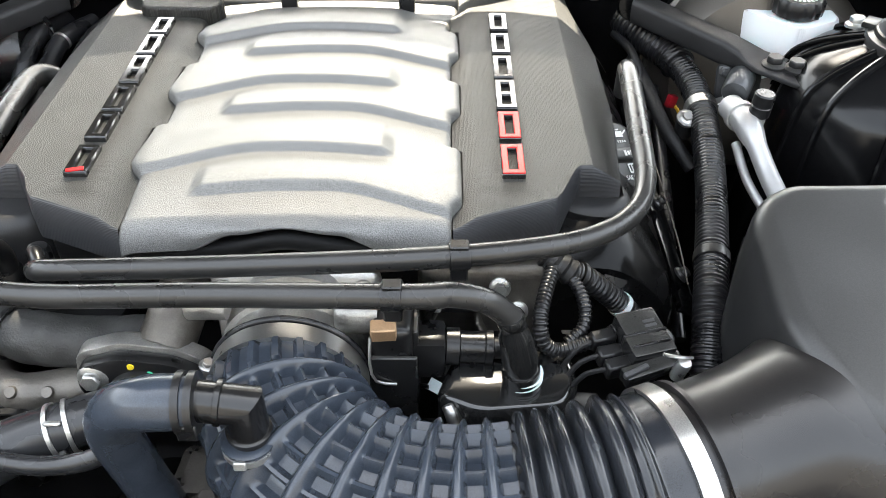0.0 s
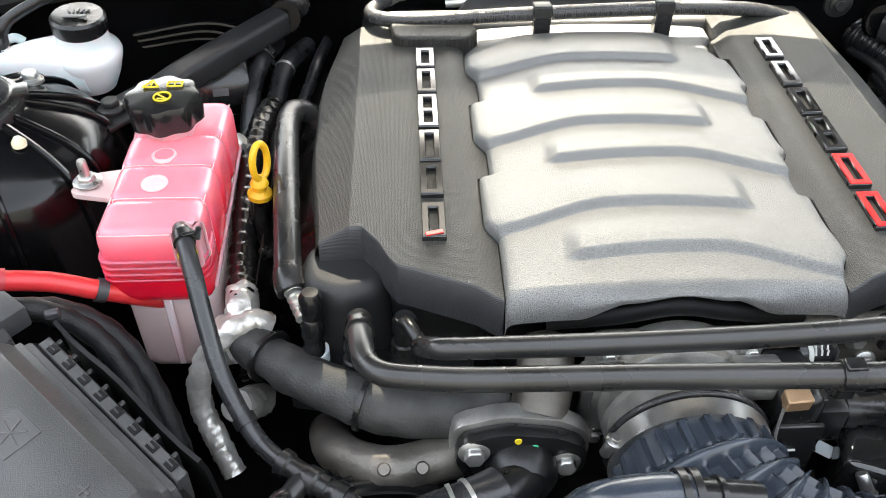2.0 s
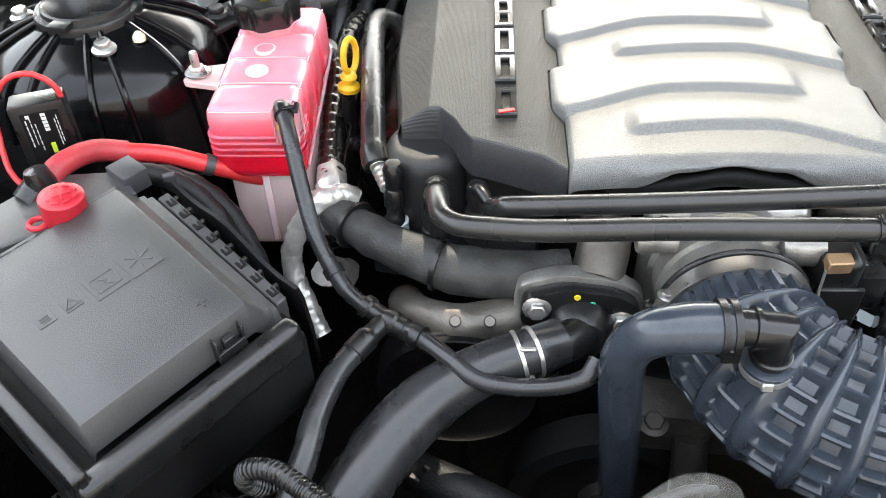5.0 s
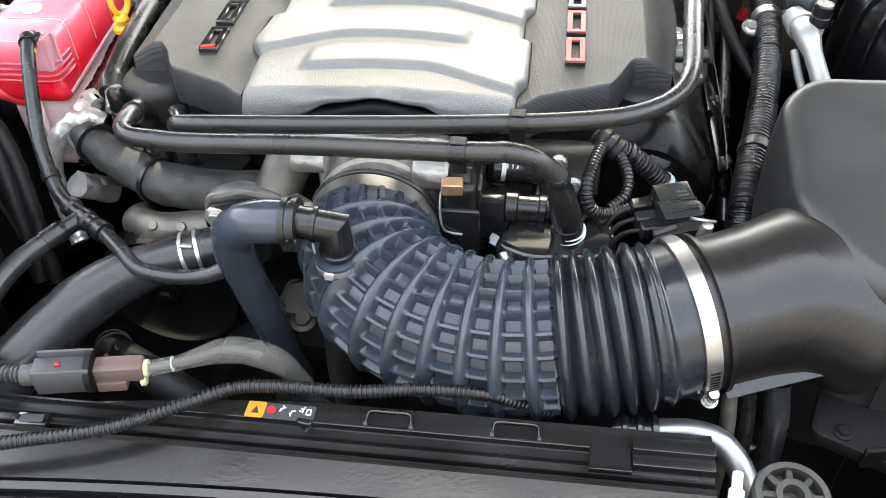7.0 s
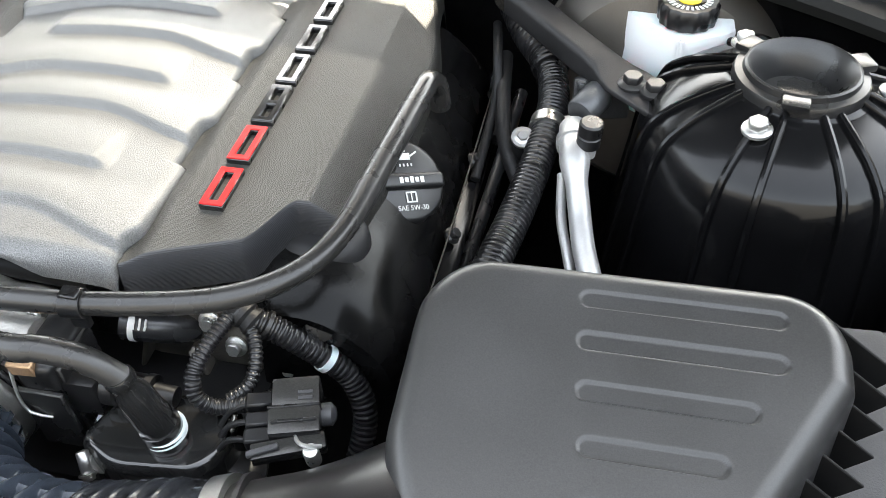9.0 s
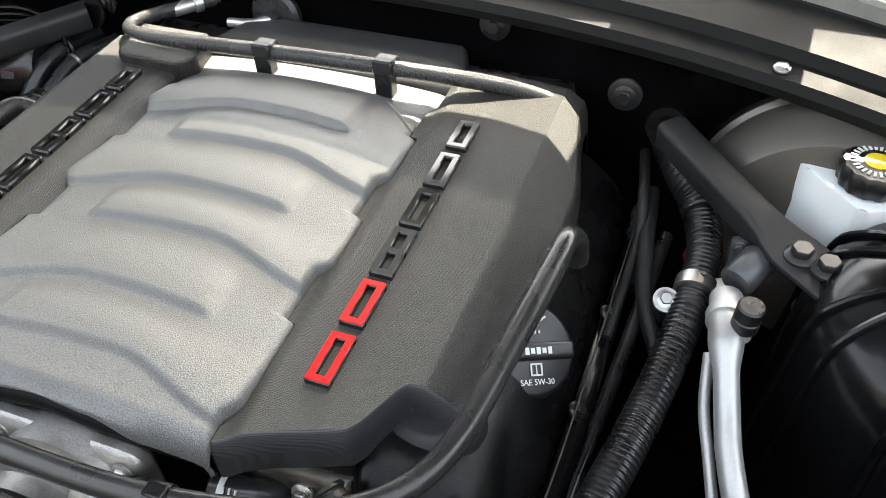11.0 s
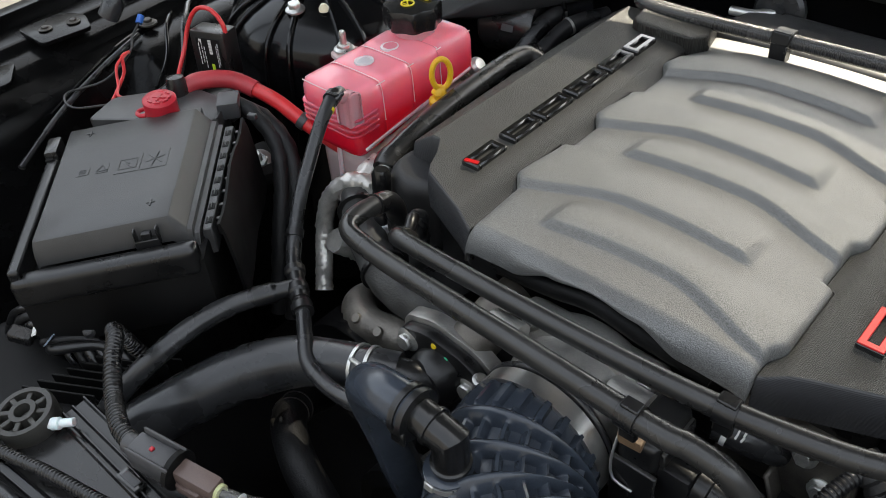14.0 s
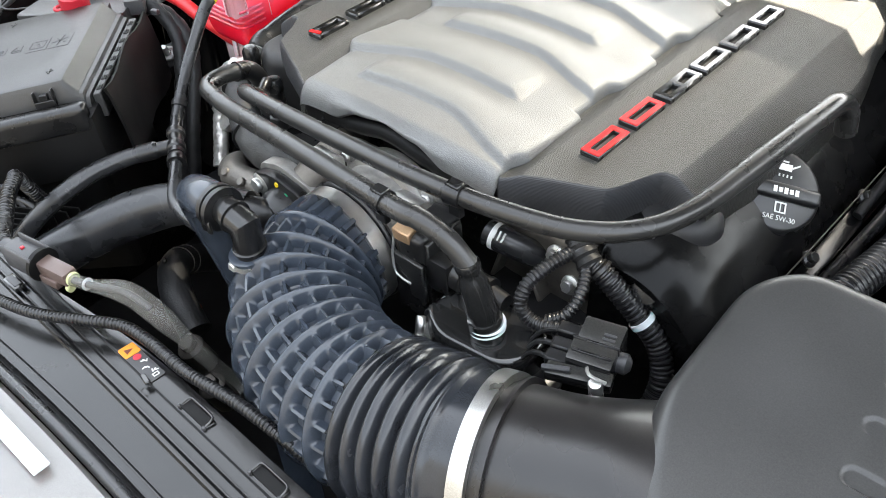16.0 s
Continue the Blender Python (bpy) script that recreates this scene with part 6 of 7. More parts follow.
part("neck_wrap", tube([(-0.424, 0.545, 0.797), (-0.426, 0.556, 0.803), (-0.428, 0.572, 0.803)], wr(0.0128), 22, 0.002), FOIL, foil2)
part("sleeve", tube([(-0.426, 0.557, 0.804), (-0.434, 0.61, 0.80), (-0.439, 0.686, 0.808), (-0.437, 0.775, 0.818), (-0.43, 0.83, 0.815)], lambda s, t: 0.0112 + 0.0012 * ((s / 0.0135 + t / 6.283) % 1) + 0.0012 * noise.noise(Vector((s * 120, math.cos(t) * 2, math.sin(t) * 2))), 20, 0.002), GLOSSY, foil2, "glossy black spiral wrap")
foil3 = thing("foil_shield", (-0.42, 0.525, 0.73), "crumpled foil heat shield low beside the hose", "heat shield")
part("sheet", tube([(-0.43, 0.50, 0.75), (-0.425, 0.515, 0.735), (-0.42, 0.535, 0.715)], wr(0.013), 22, 0.003), FOIL, foil3)

sp_ = thing("sensor_plug", (-0.459, 0.748, 0.80), "pale metal sensor plug beside the coolant tank", "sensor")
part("body", lathe([(0.004, -0.030), (0.009, -0.028), (0.009, -0.014), (0.0115, -0.013), (0.0115, -0.006), (0.0095, -0.005), (0.0095, 0.002), (0.0105, 0.003), (0.0105, 0.009), (0.007, 0.013), (0.001, 0.0135)], (-0.457, 0.750, 0.821), (0.75, 0.10, 0.65), 24), ZINC, sp_)
part("seal_ring", lathe([(0.0095, 0), (0.0112, 0.0006), (0.0112, 0.0024), (0.0095, 0.003)], (-0.460, 0.7495, 0.8185), (0.75, 0.10, 0.65), 24), CREAM, sp_, "cream seal ring")

# coolant vent hose with its tee and branch
VH = [(-0.459, 0.559, 0.881), (-0.454, 0.545, 0.884), (-0.445, 0.520, 0.872), (-0.436, 0.494, 0.850), (-0.424, 0.465, 0.825), (-0.402, 0.434, 0.802), (-0.382, 0.416, 0.795), (-0.365, 0.405, 0.793), (-0.340, 0.389, 0.792), (-0.318, 0.372, 0.789), (-0.298, 0.357, 0.784), (-0.272, 0.351, 0.783), (-0.245, 0.350, 0.785), (-0.222, 0.352, 0.792), (-0.213, 0.362, 0.80)]
vh = thing("vent_line", (-0.37, 0.42, 0.78), "thin black coolant hose with a plastic tee", "hose")
part("hose", tube(VH, 0.0066, 16, 0.004), RUBBER_B, vh)
tee = part("tee", tube([(-0.383, 0.417, 0.7955), (-0.365, 0.405, 0.793), (-0.338, 0.388, 0.7915)], lambda s, t: 0.0078 + (0.0018 if s < 0.008 or s > 0.043 or 0.02 < s < 0.031 else 0), 18, 0.002), BLACK, vh, "black plastic tee")
part("tee_leg", tube([(-0.366, 0.405, 0.793), (-0.380, 0.386, 0.791), (-0.388, 0.374, 0.790)], lambda s, t: 0.0078 + (0.0016 if s > 0.018 else 0), 18, 0.002), BLACK, tee)
part("branch", tube([(-0.385, 0.379, 0.790), (-0.398, 0.357, 0.788), (-0.408, 0.325, 0.783), (-0.413, 0.293, 0.775), (-0.425, 0.26, 0.755), (-0.436, 0.235, 0.73), (-0.445, 0.21, 0.69)], lambda s, t: 0.0085 + 0.001 * smoothstep(0, 0.05, s), 18, 0.004), RUBBER_B, vh)
bm = band(VH, 0.045, 0.0080, 0.009)
box((0.010, 0.003, 0.004), pose(-0.449, 0.543, 0.890, 20, 0, 20), 0.0006, 1, bm=bm)
box((0.004, 0.010, 0.003), pose(-0.443, 0.545, 0.889, 20, 0, 0), 0.0006, 1, bm=bm)
part("spring_clamp", bm, BLACK, vh)
part("yellow_mark", lathe([(0.0067, -0.0018), (0.0070, -0.0018), (0.0070, 0.0018), (0.0067, 0.0018)], Vector(VH[2]).lerp(Vector(VH[1]), 0.55), Vector(VH[1]) - Vector(VH[2]), 20), YELLOW_INK, vh, "yellow paint ring")
for k in (0.395, 0.595):
    part("clamp_ring", band(VH, k, 0.0082, 0.007), BLACK, vh)

# ---- right side: loom, air-conditioning line, brake parts ----
RL = [(0.205, 0.930, 0.835), (0.225, 0.885, 0.832), (0.245, 0.855, 0.826), (0.257, 0.810, 0.819), (0.258, 0.760, 0.814), (0.251, 0.695, 0.806), (0.240, 0.630, 0.798), (0.226, 0.565, 0.792), (0.212, 0.505, 0.785), (0.204, 0.462, 0.765), (0.196, 0.425, 0.73), (0.19, 0.40, 0.68)]
rl = thing("cable_loom", (0.24, 0.65, 0.78), "thick black convoluted loom along the flank", "cable loom")
part("conduit", loom(RL, 0.0135, 0.0046, 0.06, 22), LOOM, rl)
part("zip_tie", band(RL, 0.665, 0.0155, 0.010), BLACK, rl)
part("wide_conduit", loom(RL[:3] + [(0.250, 0.838, 0.823)], 0.0172, 0.0062, 0.07, 22), LOOM, rl)
pc = thing("p_clamp", (0.255, 0.758, 0.815), "bright steel clamp with a looped eye round the loom", "clamp")
b = part("strap", lathe([(0.0150, -0.006), (0.0162, -0.006), (0.0162, 0.006), (0.0150, 0.006)], (0.2575, 0.760, 0.8145), (0.06, 1, 0.1), 36), STEEL, pc)
part("eye", lathe([(0.004, -0.0015), (0.010, -0.0015), (0.010, 0.0015), (0.004, 0.0015)], (0.2385, 0.7400, 0.8155), (0.15, -0.5, 1), 24), STEEL, pc)
part("bolt", hexbolt(None, (0.2385, 0.7400, 0.8165), (0.15, -0.5, 1), 0.0052, 0.004), STEEL, pc)
part("bolt_boss", lathe([(0.009, 0), (0.009, 0.018), (0.007, 0.020)], (0.2385, 0.7405, 0.8135), (0, 0.2, -1), 20), BLACK, pc)
part("tab", box((0.03, 0.012, 0.0025), pose(0.281, 0.765, 0.822, 0, -10, 8), 0.0006, 1), STEEL, pc)
acl = thing("air_conditioning_line", (0.288, 0.68, 0.80), "bare aluminium line with black service-port cap", "pipe")
part("line", tube([(0.281, 0.745, 0.826), (0.284, 0.715, 0.830), (0.288, 0.690, 0.825), (0.296, 0.657, 0.807), (0.302, 0.632, 0.797), (0.312, 0.605, 0.785), (0.325, 0.580, 0.765), (0.335, 0.560, 0.74)], lambda s, t: 0.0125 - 0.0035 * smoothstep(0.045, 0.07, s), 22, 0.003), ALU_PALE, acl)
part("collar", lathe([(0.0125, -0.004), (0.0150, -0.004), (0.0150, 0.004), (0.0125, 0.004)], (0.2835, 0.722, 0.829), (0.1, -1, 0.1), 24), ALU_PALE, acl)
part("port", lathe([(0.008, 0), (0.008, 0.016), (0.0065, 0.018)], (0.294, 0.709, 0.829), (0.08, 0.0, 1), 18), ALU_PALE, acl)
part("service_cap", lathe([(0.0088, 0), (0.0098, 0.001), (0.0098, 0.010), (0.0088, 0.011), (0.0098, 0.012), (0.0098, 0.022), (0.0085, 0.0235), (0.001, 0.0235)], (0.295, 0.709, 0.8375), (0.08, 0.0, 1), 24), BLACK, acl, "black knurled cap")
part("thin_line", tube([(0.277, 0.70, 0.812), (0.281, 0.665, 0.796), (0.290, 0.635, 0.784), (0.300, 0.605, 0.768)], 0.0042, 12), ALU_PALE, acl)
part("block", lathe([(0.002, 0), (0.012, 0.001), (0.0135, 0.003), (0.0135, 0.030), (0.012, 0.032)], (0.284, 0.752, 0.836), (0.45, 0.85, 0.15), 28), CAST_GREY, acl, "dark grey cast coupling")
part("mount_plate", box((0.050, 0.006, 0.040), pose(0.300, 0.792, 0.828, -10, 0, 12), 0.004, 2), CAST_GREY, acl)
part("plate_bolt", hexbolt(None, (0.283, 0.787, 0.842), (0, -1, 0.1), 0.004, 0.004), CAST_GREY, acl)
flt = thing("flank_tubes", (0.21, 0.75, 0.78), "dark tubes and cables beside the rocker cover", "tubes")
for k, pts in enumerate((((0.205, 0.86, 0.82), (0.212, 0.80, 0.815), (0.222, 0.75, 0.80), (0.245, 0.71, 0.775)), ((0.225, 0.83, 0.80), (0.215, 0.70, 0.775), (0.205, 0.60, 0.755), (0.20, 0.52, 0.73)), ((0.19, 0.90, 0.83), (0.20, 0.84, 0.835), (0.205, 0.80, 0.81), (0.20, 0.72, 0.78)))):
    part("tube", tube(pts, 0.007 - 0.0012 * k, 14), (TAPE, LOOM, TAPE)[k], flt)
part("heat_sleeve", tube([(0.200, 0.855, 0.800), (0.206, 0.82, 0.795), (0.212, 0.78, 0.78)], 0.010, 16), RUBBER_B, flt, "black rubber sleeve")

boo = thing("brake_booster", (0.36, 0.90, 0.68), "dull brown-grey zinc brake booster drum", "brake booster")
part("drum", lathe([(0.120, 0.0), (0.122, 0.012), (0.118, 0.016), (0.116, 0.040), (0.100, 0.060), (0.06, 0.068), (0.03, 0.070)], (0.352, 0.915, 0.790), (-0.05, -1, 0.08), 56), BOOSTER, boo)
part("rim", lathe([(0.121, -0.003), (0.126, -0.003), (0.126, 0.006), (0.121, 0.006)], (0.352, 0.912, 0.790), (-0.05, -1, 0.08), 56), CAR_BLACK, boo)
bfr = thing("brake_fluid_reservoir", (0.364, 0.843, 0.79), "white plastic brake fluid reservoir with black cap", "fluid reservoir")
bm = prism(rounded([(0.326, 0.861), (0.360, 0.811), (0.407, 0.836), (0.405, 0.900), (0.360, 0.915), (0.306, 0.905)], 0.006), 0.786, 0.876, 0.003, 2)
for v in bm.verts:
    flare = smoothstep(0.360, 0.310, v.co.x) * (1.0 if v.co.z < 0.83 else 0.4)
    v.co.x -= 0.034 * flare
    v.co.y -= 0.010 * flare
part("tank", bm, WHITE, bfr)
bc = part("cap", lathe([(0.021, 0), (0.0248, 0.002), (0.0256, 0.008), (0.0256, 0.017), (0.0235, 0.020), (0.001, 0.0205)], (0.365, 0.850, 0.876), (0, 0, 1), 96, wob=lambda u, r, h: 1 + (0.03 * math.cos(u * 2 * math.pi * 14) if r > 0.02 else 0)), BLACK, bfr, "black ribbed cap")
part("yellow_disc", lathe([(0.0098, 0), (0.0098, 0.0006), (0.001, 0.0007)], (0.365, 0.850, 0.8965), (0, 0, 1), 28), YELLOW_INK, bc, "yellow round marking")
bm = bmesh.new()
for k in range(26):
    a = 2 * math.pi * k / 26
    box((0.0022, 0.0055, 0.0005), pose(0.365 + 0.0168 * math.cos(a), 0.850 + 0.0168 * math.sin(a), 0.8968, 0, 0, math.degrees(a) - 90), 0, bm=bm)
part("ring_print", bm, WHITE_INK, bc)
mc = thing("master_cylinder", (0.35, 0.80, 0.79), "dull metal master cylinder below the reservoir", "master cylinder")
part("body", tube([(0.352, 0.87, 0.795), (0.350, 0.76, 0.80)], 0.02, 24), ALU_DK, mc)

rcl = thing("red_clip", (0.248, 0.833, 0.775), "small red connector lock beside the brake booster", "clip")
part("body", box((0.010, 0.008, 0.014), pose(0.248, 0.833, 0.783, 0, 15, 20), 0.0015, 2), RED, rcl)
part("wire", tube([(0.252, 0.832, 0.778), (0.258, 0.826, 0.770), (0.259, 0.820, 0.752)], 0.0018, 8), YELLOW, rcl, "yellow wire")

# ---- left side ----
was = thing("washer_reservoir", (-0.63, 0.84, 0.80), "white washer fluid tank with black cap", "fluid reservoir")
part("neck_cup", lathe([(0.010, -0.066), (0.022, -0.062), (0.029, -0.046), (0.0335, -0.030), (0.0345, -0.024), (0.033, -0.020), (0.0262, -0.015), (0.0245, -0.010), (0.024, 0.0)], (-0.606, 0.849, 0.894), (0.06, -0.05, 1), 40), WHITE, was)
rows = []
for i in range(33):
    t = i / 32
    x = -0.768 + 0.163 * t
    y = 0.797 + 0.052 * smoothstep(0.0, 1.0, t)
    end = math.sqrt(max(0.0, 1 - (1 - min(1.0, t / 0.05)) ** 2)) * 0.9 + 0.1
    w = (0.0125 + 0.0175 * smoothstep(0.45, 0.95, t)) * end
    hh_ = (0.0105 + 0.014 * smoothstep(0.45, 0.95, t)) * end
    zc_ = 0.874 - 0.004 * smoothstep(0.2, 0.5, t) - 0.012 * smoothstep(0.55, 0.95, t)
    row = []
    for k in range(24):
        a = 2 * math.pi * k / 24
        row.append(Vector((x, y + w * math.copysign(abs(math.sin(a)) ** 0.55, math.sin(a)), zc_ + hh_ * math.copysign(abs(math.cos(a)) ** 0.55, math.cos(a)))))
    rows.append(row)
part("tank", from_grid(rows, close_v=True, cap=True), WHITE, was)
part("hook", tube([(-0.690, 0.853, 0.868), (-0.684, 0.856, 0.878), (-0.675, 0.858, 0.881), (-0.668, 0.859, 0.876)], 0.0045, 10, 0.002), WHITE, was)
wc = part("cap", lathe([(0.0245, 0), (0.0258, 0.002), (0.0258, 0.014), (0.0235, 0.0165), (0.001, 0.0170)], (-0.606, 0.849, 0.893), (0.06, -0.05, 1), 40), BLACK, was, "black cap with moulded symbol")
bm = bmesh.new()
for k in range(5):
    box((0.002, 0.008, 0.0015), pose(-0.605 + 0.0042 * (k - 2), 0.854 - 0.001 * abs(k - 2), 0.9106, 0, 0, -14 * (k - 2)), 0.0004, 1, bm=bm)
box((0.022, 0.006, 0.0015), pose(-0.605, 0.841, 0.9112, 0, 0, 0), 0.0006, 1, bm=bm)
part("moulded_symbol", bm, GREY_CONN, wc)
fe = part("feed_elbow", tube([(-0.678, 0.836, 0.884), (-0.677, 0.840, 0.898), (-0.670, 0.845, 0.906), (-0.648, 0.852, 0.917), (-0.612, 0.862, 0.932)], lambda s, t: 0.0058 + 0.0012 * (0.012 < s < 0.024), 14, 0.003), BLACK, was, "black feed elbow and tube")
part("white_ring", lathe([(0.0052, 0), (0.0064, 0.0004), (0.0064, 0.0012), (0.0052, 0.0016)], (-0.678, 0.833, 0.882), (0, 0.1, 1), 20), WHITE_INK, fe)
part("clip_post", lathe([(0.005, -0.05), (0.005, -0.022), (0.0065, -0.020), (0.0065, -0.014), (0.0048, -0.012), (0.0048, -0.002), (0.0062, 0.0), (0.0058, 0.012), (0.004, 0.015), (0.001, 0.0155)], (-0.679, 0.832, 0.878), (0, 0.1, 1), 18), BLACK, was)

dip = thing("oil_dipstick", (-0.418, 0.652, 0.80), "yellow looped oil dipstick handle", "dipstick")
loop_ = []
for k in range(25):
    a = math.radians(-80 + 340 * k / 24)
    loop_.append((-0.4145 + 0.0046 * math.cos(a), 0.654 + 0.0088 * math.cos(a), 0.872 + 0.0165 * math.sin(a)))
part("loop", tube(loop_, 0.0030, 12, 0.002), YELLOW, dip)
part("stem", lathe([(0.0052, 0), (0.0105, 0.001), (0.0105, 0.005), (0.006, 0.008), (0.0055, 0.012), (0.008, 0.014), (0.006, 0.019), (0.004, 0.021)], (-0.4185, 0.652, 0.8375), (0.08, 0, 1), 20), YELLOW, dip)
part("tube", tube([(-0.419, 0.652, 0.838), (-0.420, 0.650, 0.80), (-0.41, 0.64, 0.70)], 0.0062, 14), BLACK, dip)
bar = thing("heater_quick_fitting", (-0.463, 0.755, 0.817), "bright metal hose fitting behind the tank", "fitting")
part("fitting", lathe([(0.009, -0.02), (0.009, 0.0), (0.012, 0.002), (0.012, 0.014), (0.010, 0.018), (0.006, 0.020), (0.001, 0.0205)], (-0.470, 0.748, 0.812), (0.7, 0.5, 0.5), 22), STEEL, bar)
can = thing("canister", (-0.49, 0.87, 0.80), "dark grey round canister by the firewall", "canister")
part("drum", lathe([(0.028, 0), (0.032, 0.004), (0.032, 0.07), (0.029, 0.075), (0.001, 0.075)], (-0.53, 0.865, 0.812), (1, 0.15, 0.1), 36), BLACK_SATIN, can)
part("label_bar", box((0.016, 0.001, 0.008), pose(-0.482, 0.841, 0.826, -30, 0, 8), 0.0002, 1), GREY_CONN, can, "small grey label")
hh = thing("heater_hoses", (-0.43, 0.86, 0.80), "black heater hoses with bright bands near the firewall", "hoses")
for k, pts in enumerate((((-0.40, 0.93, 0.83), (-0.42, 0.88, 0.83), (-0.428, 0.83, 0.81), (-0.43, 0.76, 0.78)), ((-0.435, 0.94, 0.83), (-0.445, 0.89, 0.835), (-0.452, 0.85, 0.82), (-0.455, 0.80, 0.78)), ((-0.378, 0.93, 0.835), (-0.385, 0.88, 0.838), (-0.395, 0.84, 0.825), (-0.41, 0.80, 0.80)))):
    part("hose", tube(pts, 0.010 - 0.004 * (k == 2), 16), LOOM, hh)
    if k < 2:
        part("band", band(pts, 0.3, 0.0108, 0.003), ZINC, hh)

red = thing("battery_cable", (-0.58, 0.55, 0.82), "thick red battery cable to the fuse box", "cable")
RC = [(-0.640, 0.492, 0.852), (-0.633, 0.510, 0.858), (-0.618, 0.538, 0.852), (-0.596, 0.553, 0.840), (-0.565, 0.557, 0.834), (-0.538, 0.560, 0.823), (-0.51, 0.57, 0.805), (-0.49, 0.58, 0.79)]
part("sleeve", tube(RC, 0.0096, 20, 0.003, span=(0, 0.085)), mat("dull_red_sleeve", (0.40, 0.035, 0.045), 0.45, noise_scale=50, noise_amt=0.15, bump=0.15, bump_scale=300), red, "dull pinkish-red sleeve")
part("cable", tube(RC, 0.0080, 20, 0.003, span=(0.070, 1)), RED_WIRE, red, "bright red cable")
part("boot", tube([(-0.650, 0.478, 0.845), (-0.641, 0.491, 0.854)], 0.014, 20), BLACK, red, "black rubber boot")
part("cuff", band(RC, 0.74, 0.0095, 0.008), GREY_CONN, red)
bk = thing("taped_cables", (-0.52, 0.52, 0.80), "bundle of black taped cables beside the fuse box", "cables")
for k in range(2):
    d = Vector((-0.014 + 0.010 * k, 0.008 * k, -0.008 * k))
    part("cable", tube([Vector(p) + d for p in ((-0.590, 0.500, 0.838), (-0.572, 0.515, 0.846), (-0.545, 0.522, 0.838), (-0.515, 0.520, 0.815), (-0.490, 0.500, 0.785), (-0.470, 0.47, 0.74), (-0.455, 0.44, 0.67))], lambda s, t: 0.0085 + 0.0006 * math.sin(s * 300), 16), TAPE, bk)
part("terminal_cover", box((0.028, 0.022, 0.018), pose(-0.578, 0.507, 0.850, 0, 0, -40), 0.002), GREY_CONN, bk)
part("blue_clip", box((0.010, 0.006, 0.006), pose(-0.548, 0.512, 0.845, 0, 0, 20), 0.001, 1), GREY_CONN, bk)
nut = thing("ground_stud", (-0.566, 0.519, 0.76), "zinc ground stud and nut on the inner panel", "stud")
part("nut", hexbolt(lathe([(0.004, 0), (0.004, 0.022), (0.003, 0.024)], (-0.566, 0.519, 0.777), (0.4, -0.3, 0.8), 12), (-0.566, 0.519, 0.777), (0.4, -0.3, 0.8), 0.010, 0.008), ZINC, nut)
part("bracket", prism(rounded([(-0.600, 0.495), (-0.550, 0.495), (-0.530, 0.530), (-0.600, 0.552)], 0.012), 0.762, 0.777, 0.003), DARK, nut)

modl = thing("control_module", (-0.655, 0.555, 0.82), "small black module with printed label and red lead", "electronic module")
mq = pose(-0.660, 0.556, 0.864, -4, 0, 20)
b = part("case", box((0.044, 0.026, 0.056), mq, 0.003), BLACK, modl)
lb = part("label_plate", box((0.030, 0.0012, 0.044), mq @ pose(0.001, -0.0135, -0.001), 0.0003, 1), DARK, b)
bm = bmesh.new()
for a, w, z in ((-0.011, 0.0010, 0.002), (-0.0075, 0.0007, 0.004), (-0.0045, 0.0007, -0.002), (0.0035, 0.0038, 0.007), (0.0110, 0.0007, 0.000), (0.0130, 0.0007, 0.003)):
    for k in range(5):
        box((w, 0.0005, 0.0038 if w < 0.003 else 0.0026), mq @ pose(a, -0.0143, z + 0.0115 - (0.0052 if w < 0.003 else 0.0034) * k), 0, bm=bm)
box((0.0030, 0.0005, 0.0030), mq @ pose(-0.0085, -0.0143, 0.0185), 0, bm=bm)
part("print_bar", bm, WHITE_INK, lb)
part("print_bar", box((0.0036, 0.0005, 0.0095), mq @ pose(0.0035, -0.0146, -0.0125), 0), mat("lime_print", (0.45, 0.60, 0.03), 0.5), lb)
for k in range(4):
    part("fin", box((0.0015, 0.026, 0.050), mq @ pose(-0.0135 + 0.009 * k, 0.0015, 0.001), 0.0004, 1), BLACK, b)
part("red_lead", tube([(-0.640, 0.560, 0.891), (-0.642, 0.560, 0.902), (-0.656, 0.559, 0.913), (-0.676, 0.555, 0.911), (-0.690, 0.548, 0.893), (-0.690, 0.535, 0.868), (-0.680, 0.515, 0.850), (-0.668, 0.505, 0.842)], 0.0025, 10), RED_WIRE, modl)
rw = thing("thin_wires", (-0.73, 0.47, 0.83), "loose thin red and black wires on the wing panel", "wires")
part("red_wire", tube([(-0.752, 0.500, 0.860), (-0.745, 0.487, 0.862), (-0.735, 0.480, 0.850), (-0.715, 0.455, 0.842), (-0.702, 0.442, 0.842), (-0.695, 0.435, 0.836)], 0.0020, 8), RED_WIRE, rw)
part("red_wire", tube([(-0.749, 0.497, 0.862), (-0.738, 0.475, 0.858), (-0.720, 0.462, 0.846), (-0.700, 0.450, 0.845), (-0.665, 0.46, 0.845)], 0.0018, 8), RED_WIRE, rw)
part("black_wire", tube([(-0.770, 0.533, 0.880), (-0.765, 0.515, 0.868), (-0.752, 0.500, 0.858), (-0.745, 0.46, 0.845), (-0.76, 0.42, 0.842), (-0.73, 0.41, 0.84), (-0.70, 0.44, 0.84)], 0.0014, 8), LOOM, rw)
part("blue_crimp", tube([(-0.772, 0.537, 0.884), (-0.769, 0.530, 0.878)], 0.004, 12), BLUE, rw, "blue crimp terminal")
fl_loom = thing("wing_loom", (-0.78, 0.40, 0.85), "thin black drain hose along the wing ledge", "hose")
part("hose", tube([(-0.71, 0.33, 0.815), (-0.745, 0.40, 0.832), (-0.775, 0.47, 0.843), (-0.80, 0.54, 0.851)], 0.0032, 10), RUBBER_B, fl_loom)
